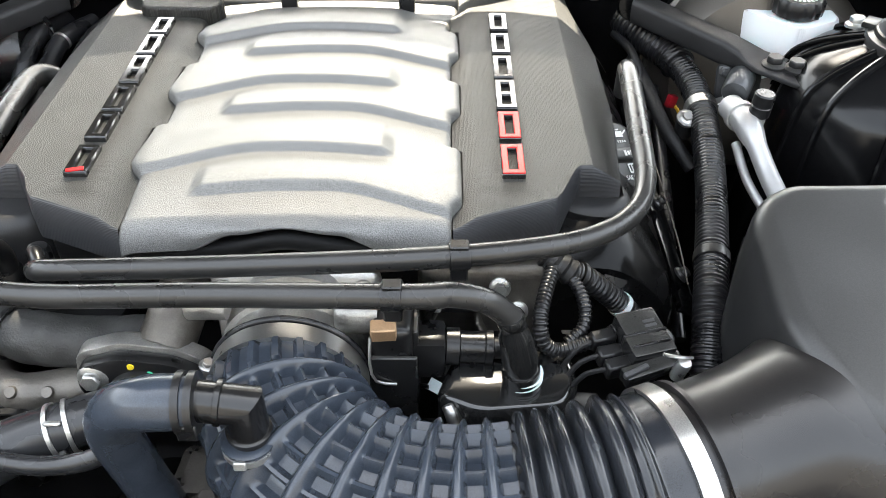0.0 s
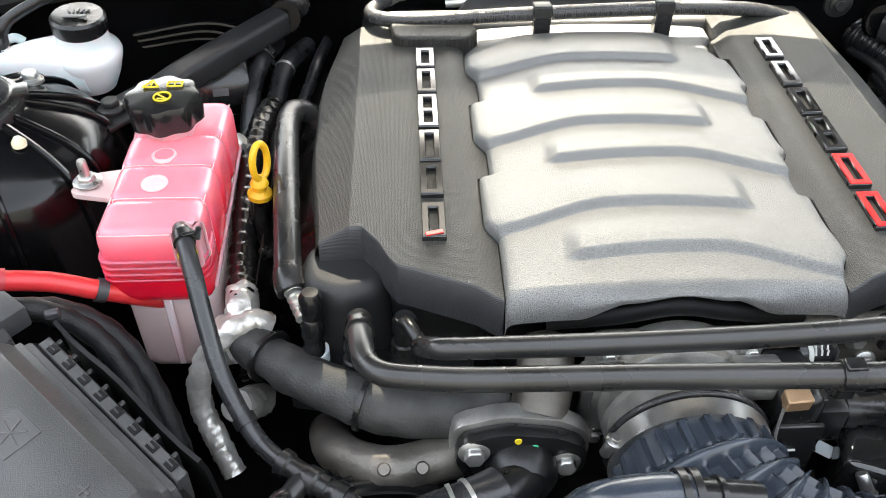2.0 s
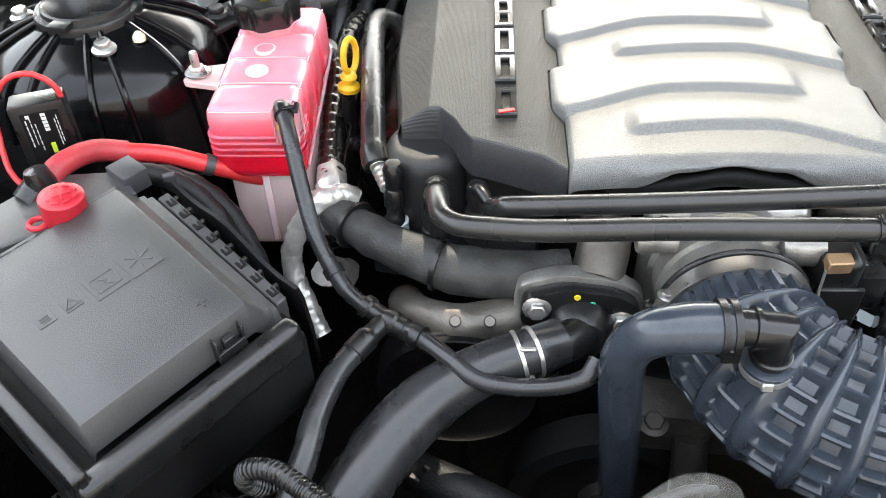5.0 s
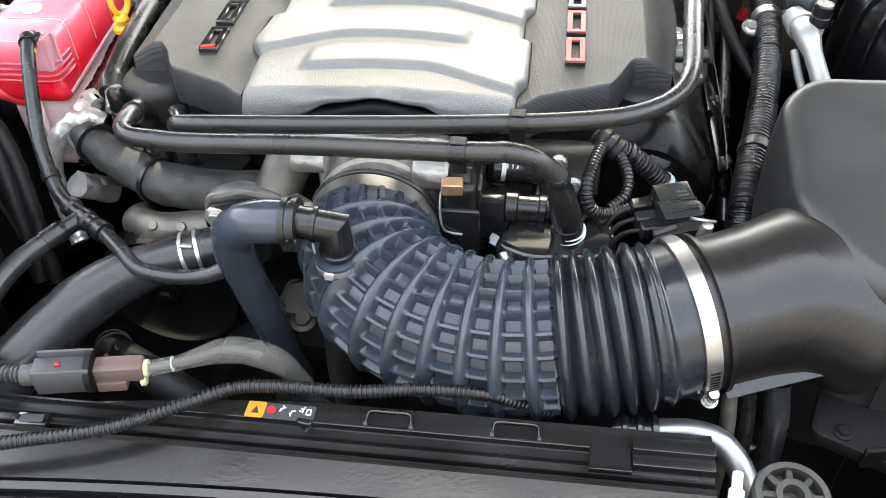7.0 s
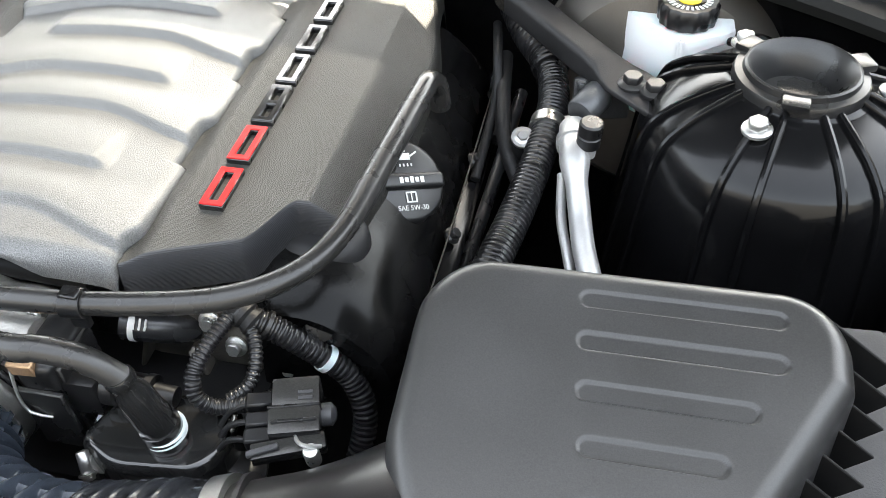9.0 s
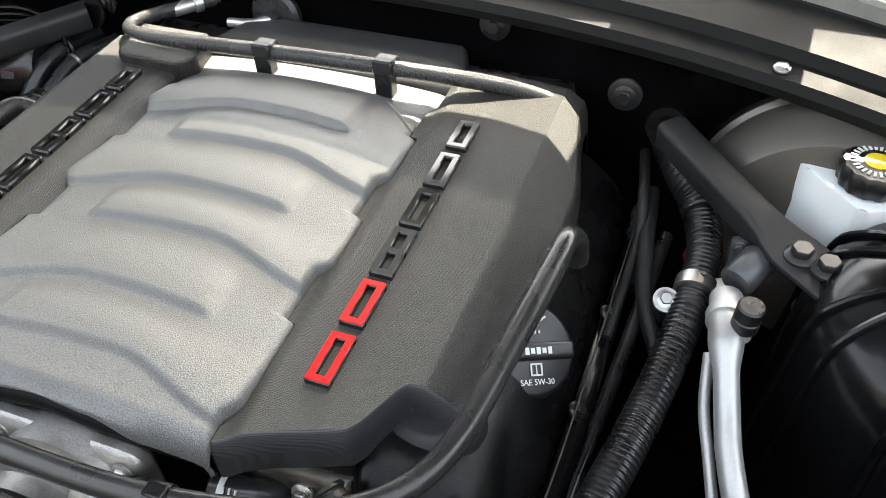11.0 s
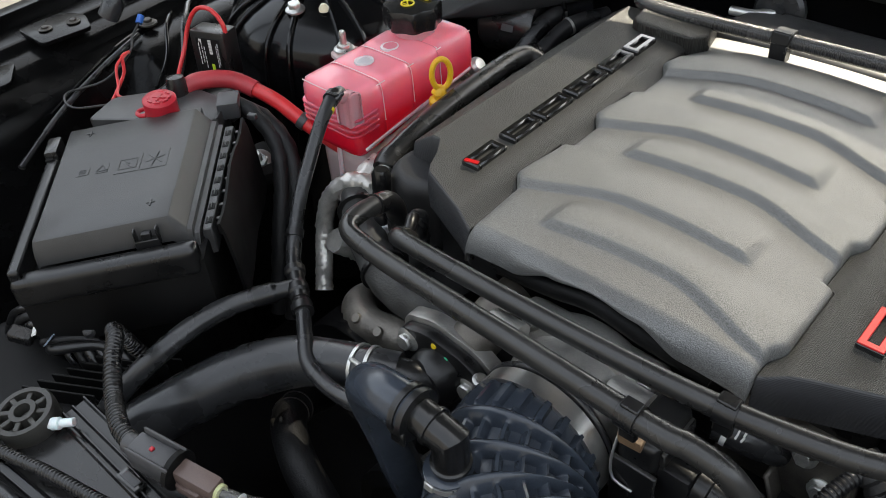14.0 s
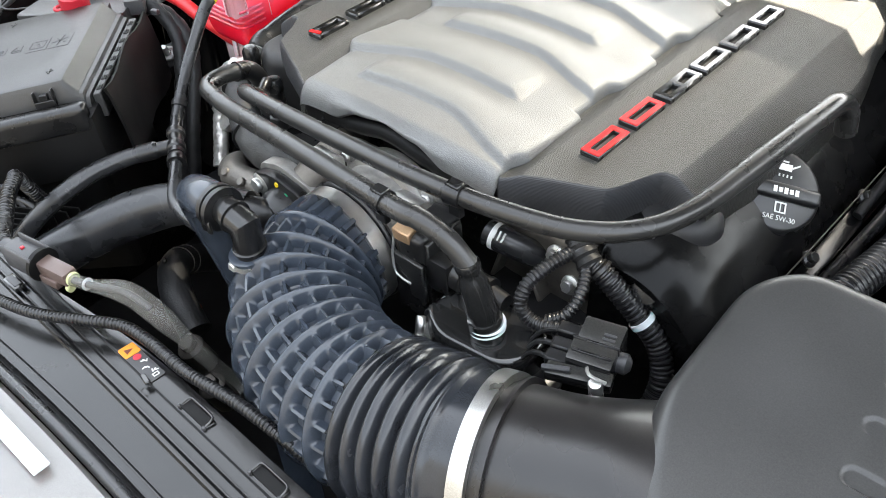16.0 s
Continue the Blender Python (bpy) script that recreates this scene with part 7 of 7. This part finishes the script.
sw = thing("wing_seam", (-0.75, 0.58, 0.84), "raised stamped ridges beside the strut tower", "seam")
RIDGE = [(-0.755, 0.394), (-0.791, 0.487), (-0.820, 0.560), (-0.838, 0.603), (-0.828, 0.604), (-0.800, 0.578), (-0.753, 0.540), (-0.708, 0.469)]
part("ridge", tube([(x, y, apron_z(x) + 0.003) for x, y in RIDGE], 0.0022, 8), CAR_BLACK, sw)
part("drain_strip", tube([(x, y, apron_z(x) + 0.006) for x, y in ((-0.854, 0.669), (-0.826, 0.630), (-0.800, 0.608), (-0.779, 0.588), (-0.752, 0.565), (-0.729, 0.538), (-0.703, 0.494))], 0.0034, 8), RUBBER_B, sw)
for q, bolts in (([(-0.875, 0.435), (-0.815, 0.435), (-0.808, 0.492), (-0.845, 0.505), (-0.875, 0.49)], ((-0.845, 0.455), (-0.835, 0.485))), ([(-0.83, 0.30), (-0.77, 0.29), (-0.76, 0.37), (-0.80, 0.395)], ((-0.79, 0.33), (-0.785, 0.36)))):
    hp_ = thing("wing_bracket", (q[0][0], q[0][1], 0.868), "black steel bracket on the wing ledge", "bracket", "wing brackets")
    part("plate", prism(rounded(q, 0.008), 0.874, 0.879, 0.001), WING, hp_)
    part("leg", box((0.010, 0.040, 0.016), pose(q[0][0] + 0.015, q[0][1] + 0.03, 0.866), 0.001, 1), WING, hp_)
    for x, y in bolts:
        part("bolt", hexbolt(lathe([(0.008, 0), (0.008, 0.001), (0.006, 0.0015)], (x, y, 0.880), (0, 0, 1), 18), (x, y, 0.8805), (0, 0, 1), 0.0045, 0.003), CAST_DIM, hp_, "dull brown bolt")
for x, y in ((-0.812, 0.562),):
    wb = thing("wing_bolt", (x, y, 0.850), "dull brown bolt on the wing panel", "bolt", "wing bolts")
    part("bolt", hexbolt(lathe([(0.011, 0), (0.011, 0.002), (0.008, 0.003)], (x, y, 0.852), (0, 0, 1), 18), (x, y, 0.854), (0, 0, 1), 0.006, 0.005), CAST_DIM, wb)

# ---- firewall fittings ----
gr = thing("grommet", (-0.206, 0.955, 0.878), "round rubber grommet with a cable through it", "grommet")
part("disc", lathe([(0.028, 0), (0.028, 0.006), (0.024, 0.010), (0.010, 0.011), (0.009, 0.018), (0.001, 0.018)], (-0.206, 0.960, 0.876), (0, -1, 0.1), 36), RUBBER_B, gr)
part("cable", tube([(-0.206, 0.945, 0.878), (-0.225, 0.935, 0.876), (-0.25, 0.935, 0.874)], 0.005, 12), ZINC, gr)
for x, y, z in ((-0.410, 0.945, 0.873), (-0.199, 0.972, 0.905), (0.165, 0.915, 0.880), (0.03, 0.965, 0.90)):
    fb = thing("firewall_bolt", (x, y, z), "black bolt and washer on the firewall", "bolt", "firewall bolts")
    part("bolt", hexbolt(lathe([(0.015, 0), (0.015, 0.003), (0.012, 0.004)], (x, y - 0.004, z), (0, -1, 0.1), 24), (x, y - 0.008, z), (0, -1, 0.1), 0.007, 0.006), BLACK_SATIN, fb)
for x in (-0.745, -0.50, -0.29, -0.08, 0.285):
    fwd, sink = bow_at(x)
    y, zc_ = 0.962 - fwd, 0.932 - sink
    cl = thing("push_clip", (x, y, zc_), "round black push clip on the cowl", "clip", "cowl clips")
    part("head", lathe([(0.007, 0), (0.007, 0.0015), (0.005, 0.003), (0.001, 0.0034)], (x, y, zc_), (0, -0.1, 1), 20), COWL if x < 0.2 else ZINC, cl)

# ---- nose: connector, loom, isolators, label ----
o2 = thing("sensor_connector", (-0.27, 0.218, 0.80), "grey and brown sensor connector at the nose", "connector")
d = Vector((0.97, 0.22, -0.06)).normalized()
oq = Matrix.Translation((-0.262, 0.2195, 0.822)) @ d.to_track_quat("X", "Z").to_matrix().to_4x4() @ Matrix.Diagonal((1, 0.82, 0.82, 1))
g_ = part("grey_half", box((0.036, 0.020, 0.020), oq @ pose(-0.021, 0, 0), 0.002), GREY_CONN, o2)
for k in (-1, 1):
    part("wing", box((0.038, 0.003, 0.027), oq @ pose(-0.018, 0.0115 * k, 0.002), 0.001, 1), GREY_CONN, g_)
part("boot", tube([oq @ Vector((-0.030, 0, 0)), oq @ Vector((-0.047, 0, 0))], 0.0075, 16), GREY_CONN, g_)
part("collar", lathe([(0.012, 0), (0.0145, 0.001), (0.0145, 0.005), (0.012, 0.006)], oq @ Vector((-0.004, 0, 0)), d, 24), DARK, o2)
part("brown_half", box((0.036, 0.017, 0.016), oq @ pose(0.016, 0, 0.001), 0.003), BROWN, o2, "brown plug half")
part("lug", box((0.020, 0.010, 0.010), oq @ pose(0.012, -0.006, -0.010), 0.0015), BROWN, o2)
part("red_lock", box((0.003, 0.004, 0.003), oq @ pose(-0.022, 0, 0.0105), 0.0004, 1), RED, g_)
for k, r in ((0.0, 0.0060), (-0.010, 0.0042)):
    part("seal", lathe([(r * 0.6, -0.001), (r, 0), (r, 0.0028), (r * 0.75, 0.0036), (r * 0.55, 0.0032), (0.001, 0.0025)], oq @ Vector((0.034 + 0.3 * k, k * 0.4, k)), d, 20), SEAL, o2, "pale yellow-green wire seal")
part("tie", lathe([(0.0048, 0), (0.0054, 0.0002), (0.0054, 0.0007), (0.0048, 0.0009)], (-0.2105, 0.2315, 0.8215), (0.97, 0.22, 0.05), 18), WHITE, o2, "thin white tie")
part("sleeve", tube([(-0.226, 0.227, 0.820), (-0.205, 0.233, 0.822), (-0.175, 0.246, 0.823), (-0.155, 0.253, 0.812), (-0.140, 0.260, 0.790), (-0.133, 0.272, 0.75), (-0.13, 0.29, 0.70)], lambda s, t: 0.0055 + 0.004 * smoothstep(0.02, 0.06, s) - 0.003 * smoothstep(0.09, 0.12, s), 16, 0.004), CLEAR, o2, "smoky clear wire sleeve")
part("grey_wire", tube([(-0.226, 0.227, 0.820), (-0.205, 0.233, 0.822), (-0.175, 0.246, 0.823), (-0.155, 0.253, 0.812)], 0.003, 10), GREY_CONN, o2)
SL = [(-0.302, 0.211, 0.823), (-0.330, 0.214, 0.818), (-0.368, 0.229, 0.810), (-0.398, 0.247, 0.812), (-0.420, 0.262, 0.810), (-0.440, 0.270, 0.80), (-0.45, 0.28, 0.77), (-0.44, 0.29, 0.74)]
part("lead_loom", loom(SL, 0.0067, 0.0040, 0.11, 14), LOOM, o2)
part("taped_end", tube(SL[:3], 0.0066, 14), TAPE, o2)
for k, m in enumerate((RED_WIRE, YELLOW, LOOM)):
    part("wire", tube([(-0.296, 0.212 + 0.003 * k, 0.821 - 0.002 * k), (-0.305, 0.209 + 0.004 * k, 0.816), (-0.318, 0.213, 0.818)], 0.0016, 8), m, o2)
nl = thing("nose_loom", (-0.2, 0.2, 0.79), "thin black convoluted loom along the radiator support", "cable loom")
part("loom", loom([(-0.52, 0.130, 0.785), (-0.42, 0.147, 0.790), (-0.355, 0.163, 0.796), (-0.30, 0.175, 0.799), (-0.244, 0.190, 0.801), (-0.20, 0.213, 0.802), (-0.170, 0.231, 0.801), (-0.138, 0.237, 0.799), (-0.09, 0.239, 0.797), (-0.037, 0.247, 0.796), (0.01, 0.252, 0.788), (0.05, 0.262, 0.76)], 0.0046, 0.0034, 0.12, 12), LOOM, nl)


def isolator(x, y, z):
    th = thing("radiator_isolator", (x, y, z - 0.02), "round black rubber isolator with slots", "isolator", "isolators")
    part("body", lathe([(0.023, -0.02), (0.024, -0.004), (0.0225, 0.0), (0.0185, 0.0), (0.0180, -0.010), (0.0108, -0.010), (0.0105, 0.001), (0.0065, 0.001), (0.0055, -0.008), (0.001, -0.008)], (x, y, z), (0, -0.1, 1), 48), ISOLATOR, th)
    for k in range(8):
        a = k * math.pi / 4
        part("spoke", box((0.009, 0.0042, 0.008), pose(x + 0.0143 * math.cos(a), y + 0.0143 * math.sin(a), z - 0.0045, 0, 0, math.degrees(a)), 0.0006, 1), ISOLATOR, th)
    return th


isolator(0.199, 0.190, 0.796)
isolator(-0.423, 0.178, 0.797)
st = thing("warning_sticker", (-0.145, 0.233, 0.786), "orange and black warning sticker with printed bars", "sticker")
sq = pose(-0.1375, 0.2245, 0.7866, -2.5, 0, 0)
part("sheet", prism(rounded([(-0.0245, -0.0068), (0.0245, -0.0068), (0.0245, 0.0068), (-0.0245, 0.0068)], 0.002), 0, 0.0005, 0, m=sq), GREY_CONN, st)
part("orange_field", prism(rounded([(-0.0245, -0.0068), (-0.0112, -0.0068), (-0.0112, 0.0068), (-0.0245, 0.0068)], 0.0018), 0.0003, 0.0009, 0, m=sq), ORANGE_INK, st)
part("triangle", prism([(-0.0208, -0.0034), (-0.0148, -0.0034), (-0.0178, 0.0030)], 0.0009, 0.0012, 0, m=sq), mat("dark_red_print", (0.10, 0.012, 0.008), 0.5), st)
bm = lathe([(0.0024, 0.0004), (0.0033, 0.0004), (0.0033, 0.0010), (0.0024, 0.0010)], sq @ Vector((-0.0068, 0.0006, 0)), (0, 0, 1), 24)
box((0.0050, 0.0009, 0.0004), sq @ pose(-0.0068, 0.0006, 0.0008, 0, 0, -45), 0, bm=bm)
part("red_ring", bm, RED, st)
bm = bmesh.new()
for k in range(3):
    for q, (dx, dy, w, rz) in enumerate(((0, 0, 0.0042, 20), (0.0010, 0.0018, 0.0034, -35), (-0.0006, -0.0018, 0.0036, 60))):
        box((w * 0.9, 0.0009, 0.0004), sq @ pose(0.0008 + 0.0072 * k + dx, 0.0026 - 0.0032 * (k % 2) + dy * 0.8, 0.0008, 0, 0, rz + 50 * k), 0, bm=bm)
for dx, dy, w, h in ((0.0185, 0.0010, 0.0008, 0.0050), (0.0215, 0.0010, 0.0008, 0.0050), (0.0200, 0.0032, 0.0036, 0.0008), (0.0200, -0.0012, 0.0036, 0.0008)):
    box((w, h, 0.0004), sq @ pose(dx, dy, 0.0008), 0, bm=bm)
part("print_bar", bm, WHITE_INK, st)
part("clip_tab", box((0.0110, 0.0045, 0.0030), pose(-0.1185, 0.2170, 0.7880, 0, 0, -8), 0.0008, 1), BLACK_GLOSS, rad)
part("dimple", lathe([(0.0052, 0), (0.0046, 0.0009), (0.0040, 0.0004), (0.0005, 0.0006)], (-0.1130, 0.2130, 0.7815), (0, 0, 1), 24), GLOSSY, rad)
lac = thing("low_aluminium_line", (0.16, 0.25, 0.74), "bare aluminium line bending down at the nose", "pipe")
part("line", tube([(0.118, 0.262, 0.748), (0.150, 0.262, 0.752), (0.172, 0.255, 0.750), (0.188, 0.235, 0.735), (0.196, 0.215, 0.70), (0.198, 0.205, 0.65)], 0.0095, 22, 0.003), PIPE_ALU, lac)
part("barb", tube([(0.095, 0.262, 0.746), (0.128, 0.262, 0.7495)], lambda s, t: 0.0105 + 0.0025 * ((s / 0.011) % 1 > 0.55), 20, 0.0015), BLACK_GLOSS, lac)
lb2 = thing("headlamp_bracket", (0.28, 0.27, 0.72), "black plastic headlamp bracket below the filter box", "bracket")
part("plate", prism(rounded([(0.235, 0.275), (0.30, 0.245), (0.40, 0.265), (0.41, 0.32), (0.25, 0.32)], 0.008), 0.735, 0.748, 0.003), DARK, lb2)
part("bolt", hexbolt(None, (0.258, 0.276, 0.748), (0, 0, 1), 0.005, 0.004), DARK, lb2)
part("rib", box((0.09, 0.004, 0.02), pose(0.31, 0.262, 0.75, 0, 0, 10), 0.001, 1), DARK, lb2)
rods = thing("lower_tubes", (0.2, 0.29, 0.68), "dark vertical tubes below the filter neck", "tubes")
for x, r, m in ((0.178, 0.006, ALU_DK), (0.192, 0.0055, LOOM), (0.212, 0.0095, RUBBER_B)):
    part("tube", tube([(x, 0.30, 0.77), (x + 0.004, 0.285, 0.72), (x + 0.006, 0.275, 0.60)], r, 14), m, rods)
fas = []
for i in range(21):
    x = -0.75 + 1.2 * i / 20
    prof = [(0.150, 0.755), (0.1485, 0.770), (0.1445, 0.7765), (0.08, 0.783), (0.0, 0.778), (-0.06, 0.765), (-0.12, 0.73), (-0.14, 0.60)]
    sag = -0.013 * (min(0.0, x + 0.02) / 0.3) ** 2
    fas.append([Vector((x, a + sag, b)) for a, b in prof])
# black fascia given a grey base colour for the sky it reflects
structure("front_fascia", from_grid(fas), mat("fascia_sky_grey", (0.17, 0.165, 0.16), 0.35, noise_scale=20, noise_amt=0.1, coat=0.3), "glossy black front fascia edge, greyed by a painted sky reflection", "fascia")

seal = []
for i in range(31):
    x = -0.55 + 0.85 * i / 30
    sag = -0.013 * (min(0.0, x + 0.02) / 0.3) ** 2
    seal.append((x, 0.1545 + sag, 0.7715))
sl = thing("nose_seal", (-0.11, 0.154, 0.765), "black rubber hood seal along the nose", "seal")
part("bulb", tube(seal, 0.0052, 12, 0.02), RUBBER_B, sl)
part("foot_strip", tube([(x, y + 0.004, z - 0.004) for x, y, z in seal], 0.0036, 8, 0.02), MATT, sl)
ws = thing("white_strip", (-0.18, 0.123, 0.785), "plain white flat strip lying on the nose", "strip")
part("strip", box((0.15, 0.013, 0.003), pose(-0.182, 0.1225, 0.785, 0, 0, 2), 0.0004, 1), WHITE, ws)
for x in (-0.398, 0.166):
    wcl = thing("white_hose_nozzle", (x, 0.188, 0.785), "white plastic hose nozzle beside the isolator", "nozzle", "nozzles")
    part("barrel", lathe([(0.003, -0.016), (0.0038, -0.014), (0.0038, -0.004), (0.005, -0.003), (0.005, 0.003), (0.0034, 0.004), (0.0034, 0.015)], (x, 0.190, 0.790), (0.7 if x < 0 else 0.1, 0.6, 0.1), 18), WHITE, wcl)
# headlamp back and clutter below the fuse box
hl = thing("headlamp_housing", (-0.50, 0.22, 0.68), "dark finned headlamp housing below the fuse box", "headlamp housing")
part("shell", prism(rounded([(-0.62, 0.20), (-0.47, 0.15), (-0.43, 0.22), (-0.47, 0.30), (-0.60, 0.30)], 0.02), 0.64, 0.735, 0.01), DARK, hl)
for k in range(7):
    part("fin", box((0.07, 0.002, 0.018), pose(-0.470 + 0.004 * k, 0.215 + 0.012 * k, 0.742, 0, 0, 30), 0.0005, 1), DARK, hl)
wl = thing("wire_cluster", (-0.52, 0.25, 0.75), "tangle of dark wires and small connectors", "wires")
for k in range(6):
    a = 0.012 * k
    part("wire", tube([(-0.60 + a, 0.22 + a, 0.72), (-0.575 + a, 0.235, 0.765 - 0.002 * k), (-0.545 + a, 0.25 + 0.3 * a, 0.77 - a * 0.3), (-0.51 + a, 0.245 + 0.5 * a, 0.74), (-0.49 + a, 0.25, 0.70)], 0.0035 + 0.0008 * (k % 3), 10), (LOOM, TAPE, BLACK)[k % 3], wl)
part("plug", box((0.022, 0.014, 0.012), pose(-0.545, 0.225, 0.762, 10, 20, 35), 0.002, 1), BLACK, wl)
part("plug", box((0.016, 0.012, 0.010), pose(-0.50, 0.268, 0.765, 0, 20, -20), 0.002, 1), GREY_CONN, wl)
part("pale_label", box((0.020, 0.008, 0.001), pose(-0.538, 0.238, 0.768, 30, 20, -55), 0.0002, 1), WHITE_INK, wl, "pale paper label")
part("blue_sheet", box((0.032, 0.006, 0.001), pose(-0.520, 0.245, 0.765, 40, 0, -60), 0.0002, 1), mat("blue_grey_label", (0.22, 0.28, 0.36), 0.35, noise_scale=80, noise_amt=0.2), wl)
# prop rod at the wing
pr = thing("hood_prop", (-0.80, 0.53, 0.88), "dark blue-grey hood strut with rubber foot", "hood strut")
part("rod", tube([(-0.799, 0.530, 0.905), (-0.70, 0.748, 1.22), (-0.634, 0.893, 1.428)], 0.006, 14), GREY_CONN, pr)
part("foot", lathe([(0.012, 0), (0.012, 0.022), (0.009, 0.026), (0.007, 0.03)], (-0.806, 0.514, 0.882), (0.30, 0.65, 0.94), 20), RUBBER_B, pr)
# stiffening wires beside the washer tank
tw_ = thing("thin_pipes", (-0.48, 0.90, 0.85), "three thin dark pipes along the firewall", "pipes")
for k in range(3):
    part("pipe", tube([(-0.57, 0.885 + 0.01 * k, 0.868 - 0.012 * k), (-0.50, 0.905 + 0.006 * k, 0.870 - 0.012 * k), (-0.45, 0.90, 0.860 - 0.014 * k), (-0.43, 0.885, 0.845 - 0.014 * k)], 0.0028, 8), CAR_BLACK, tw_)
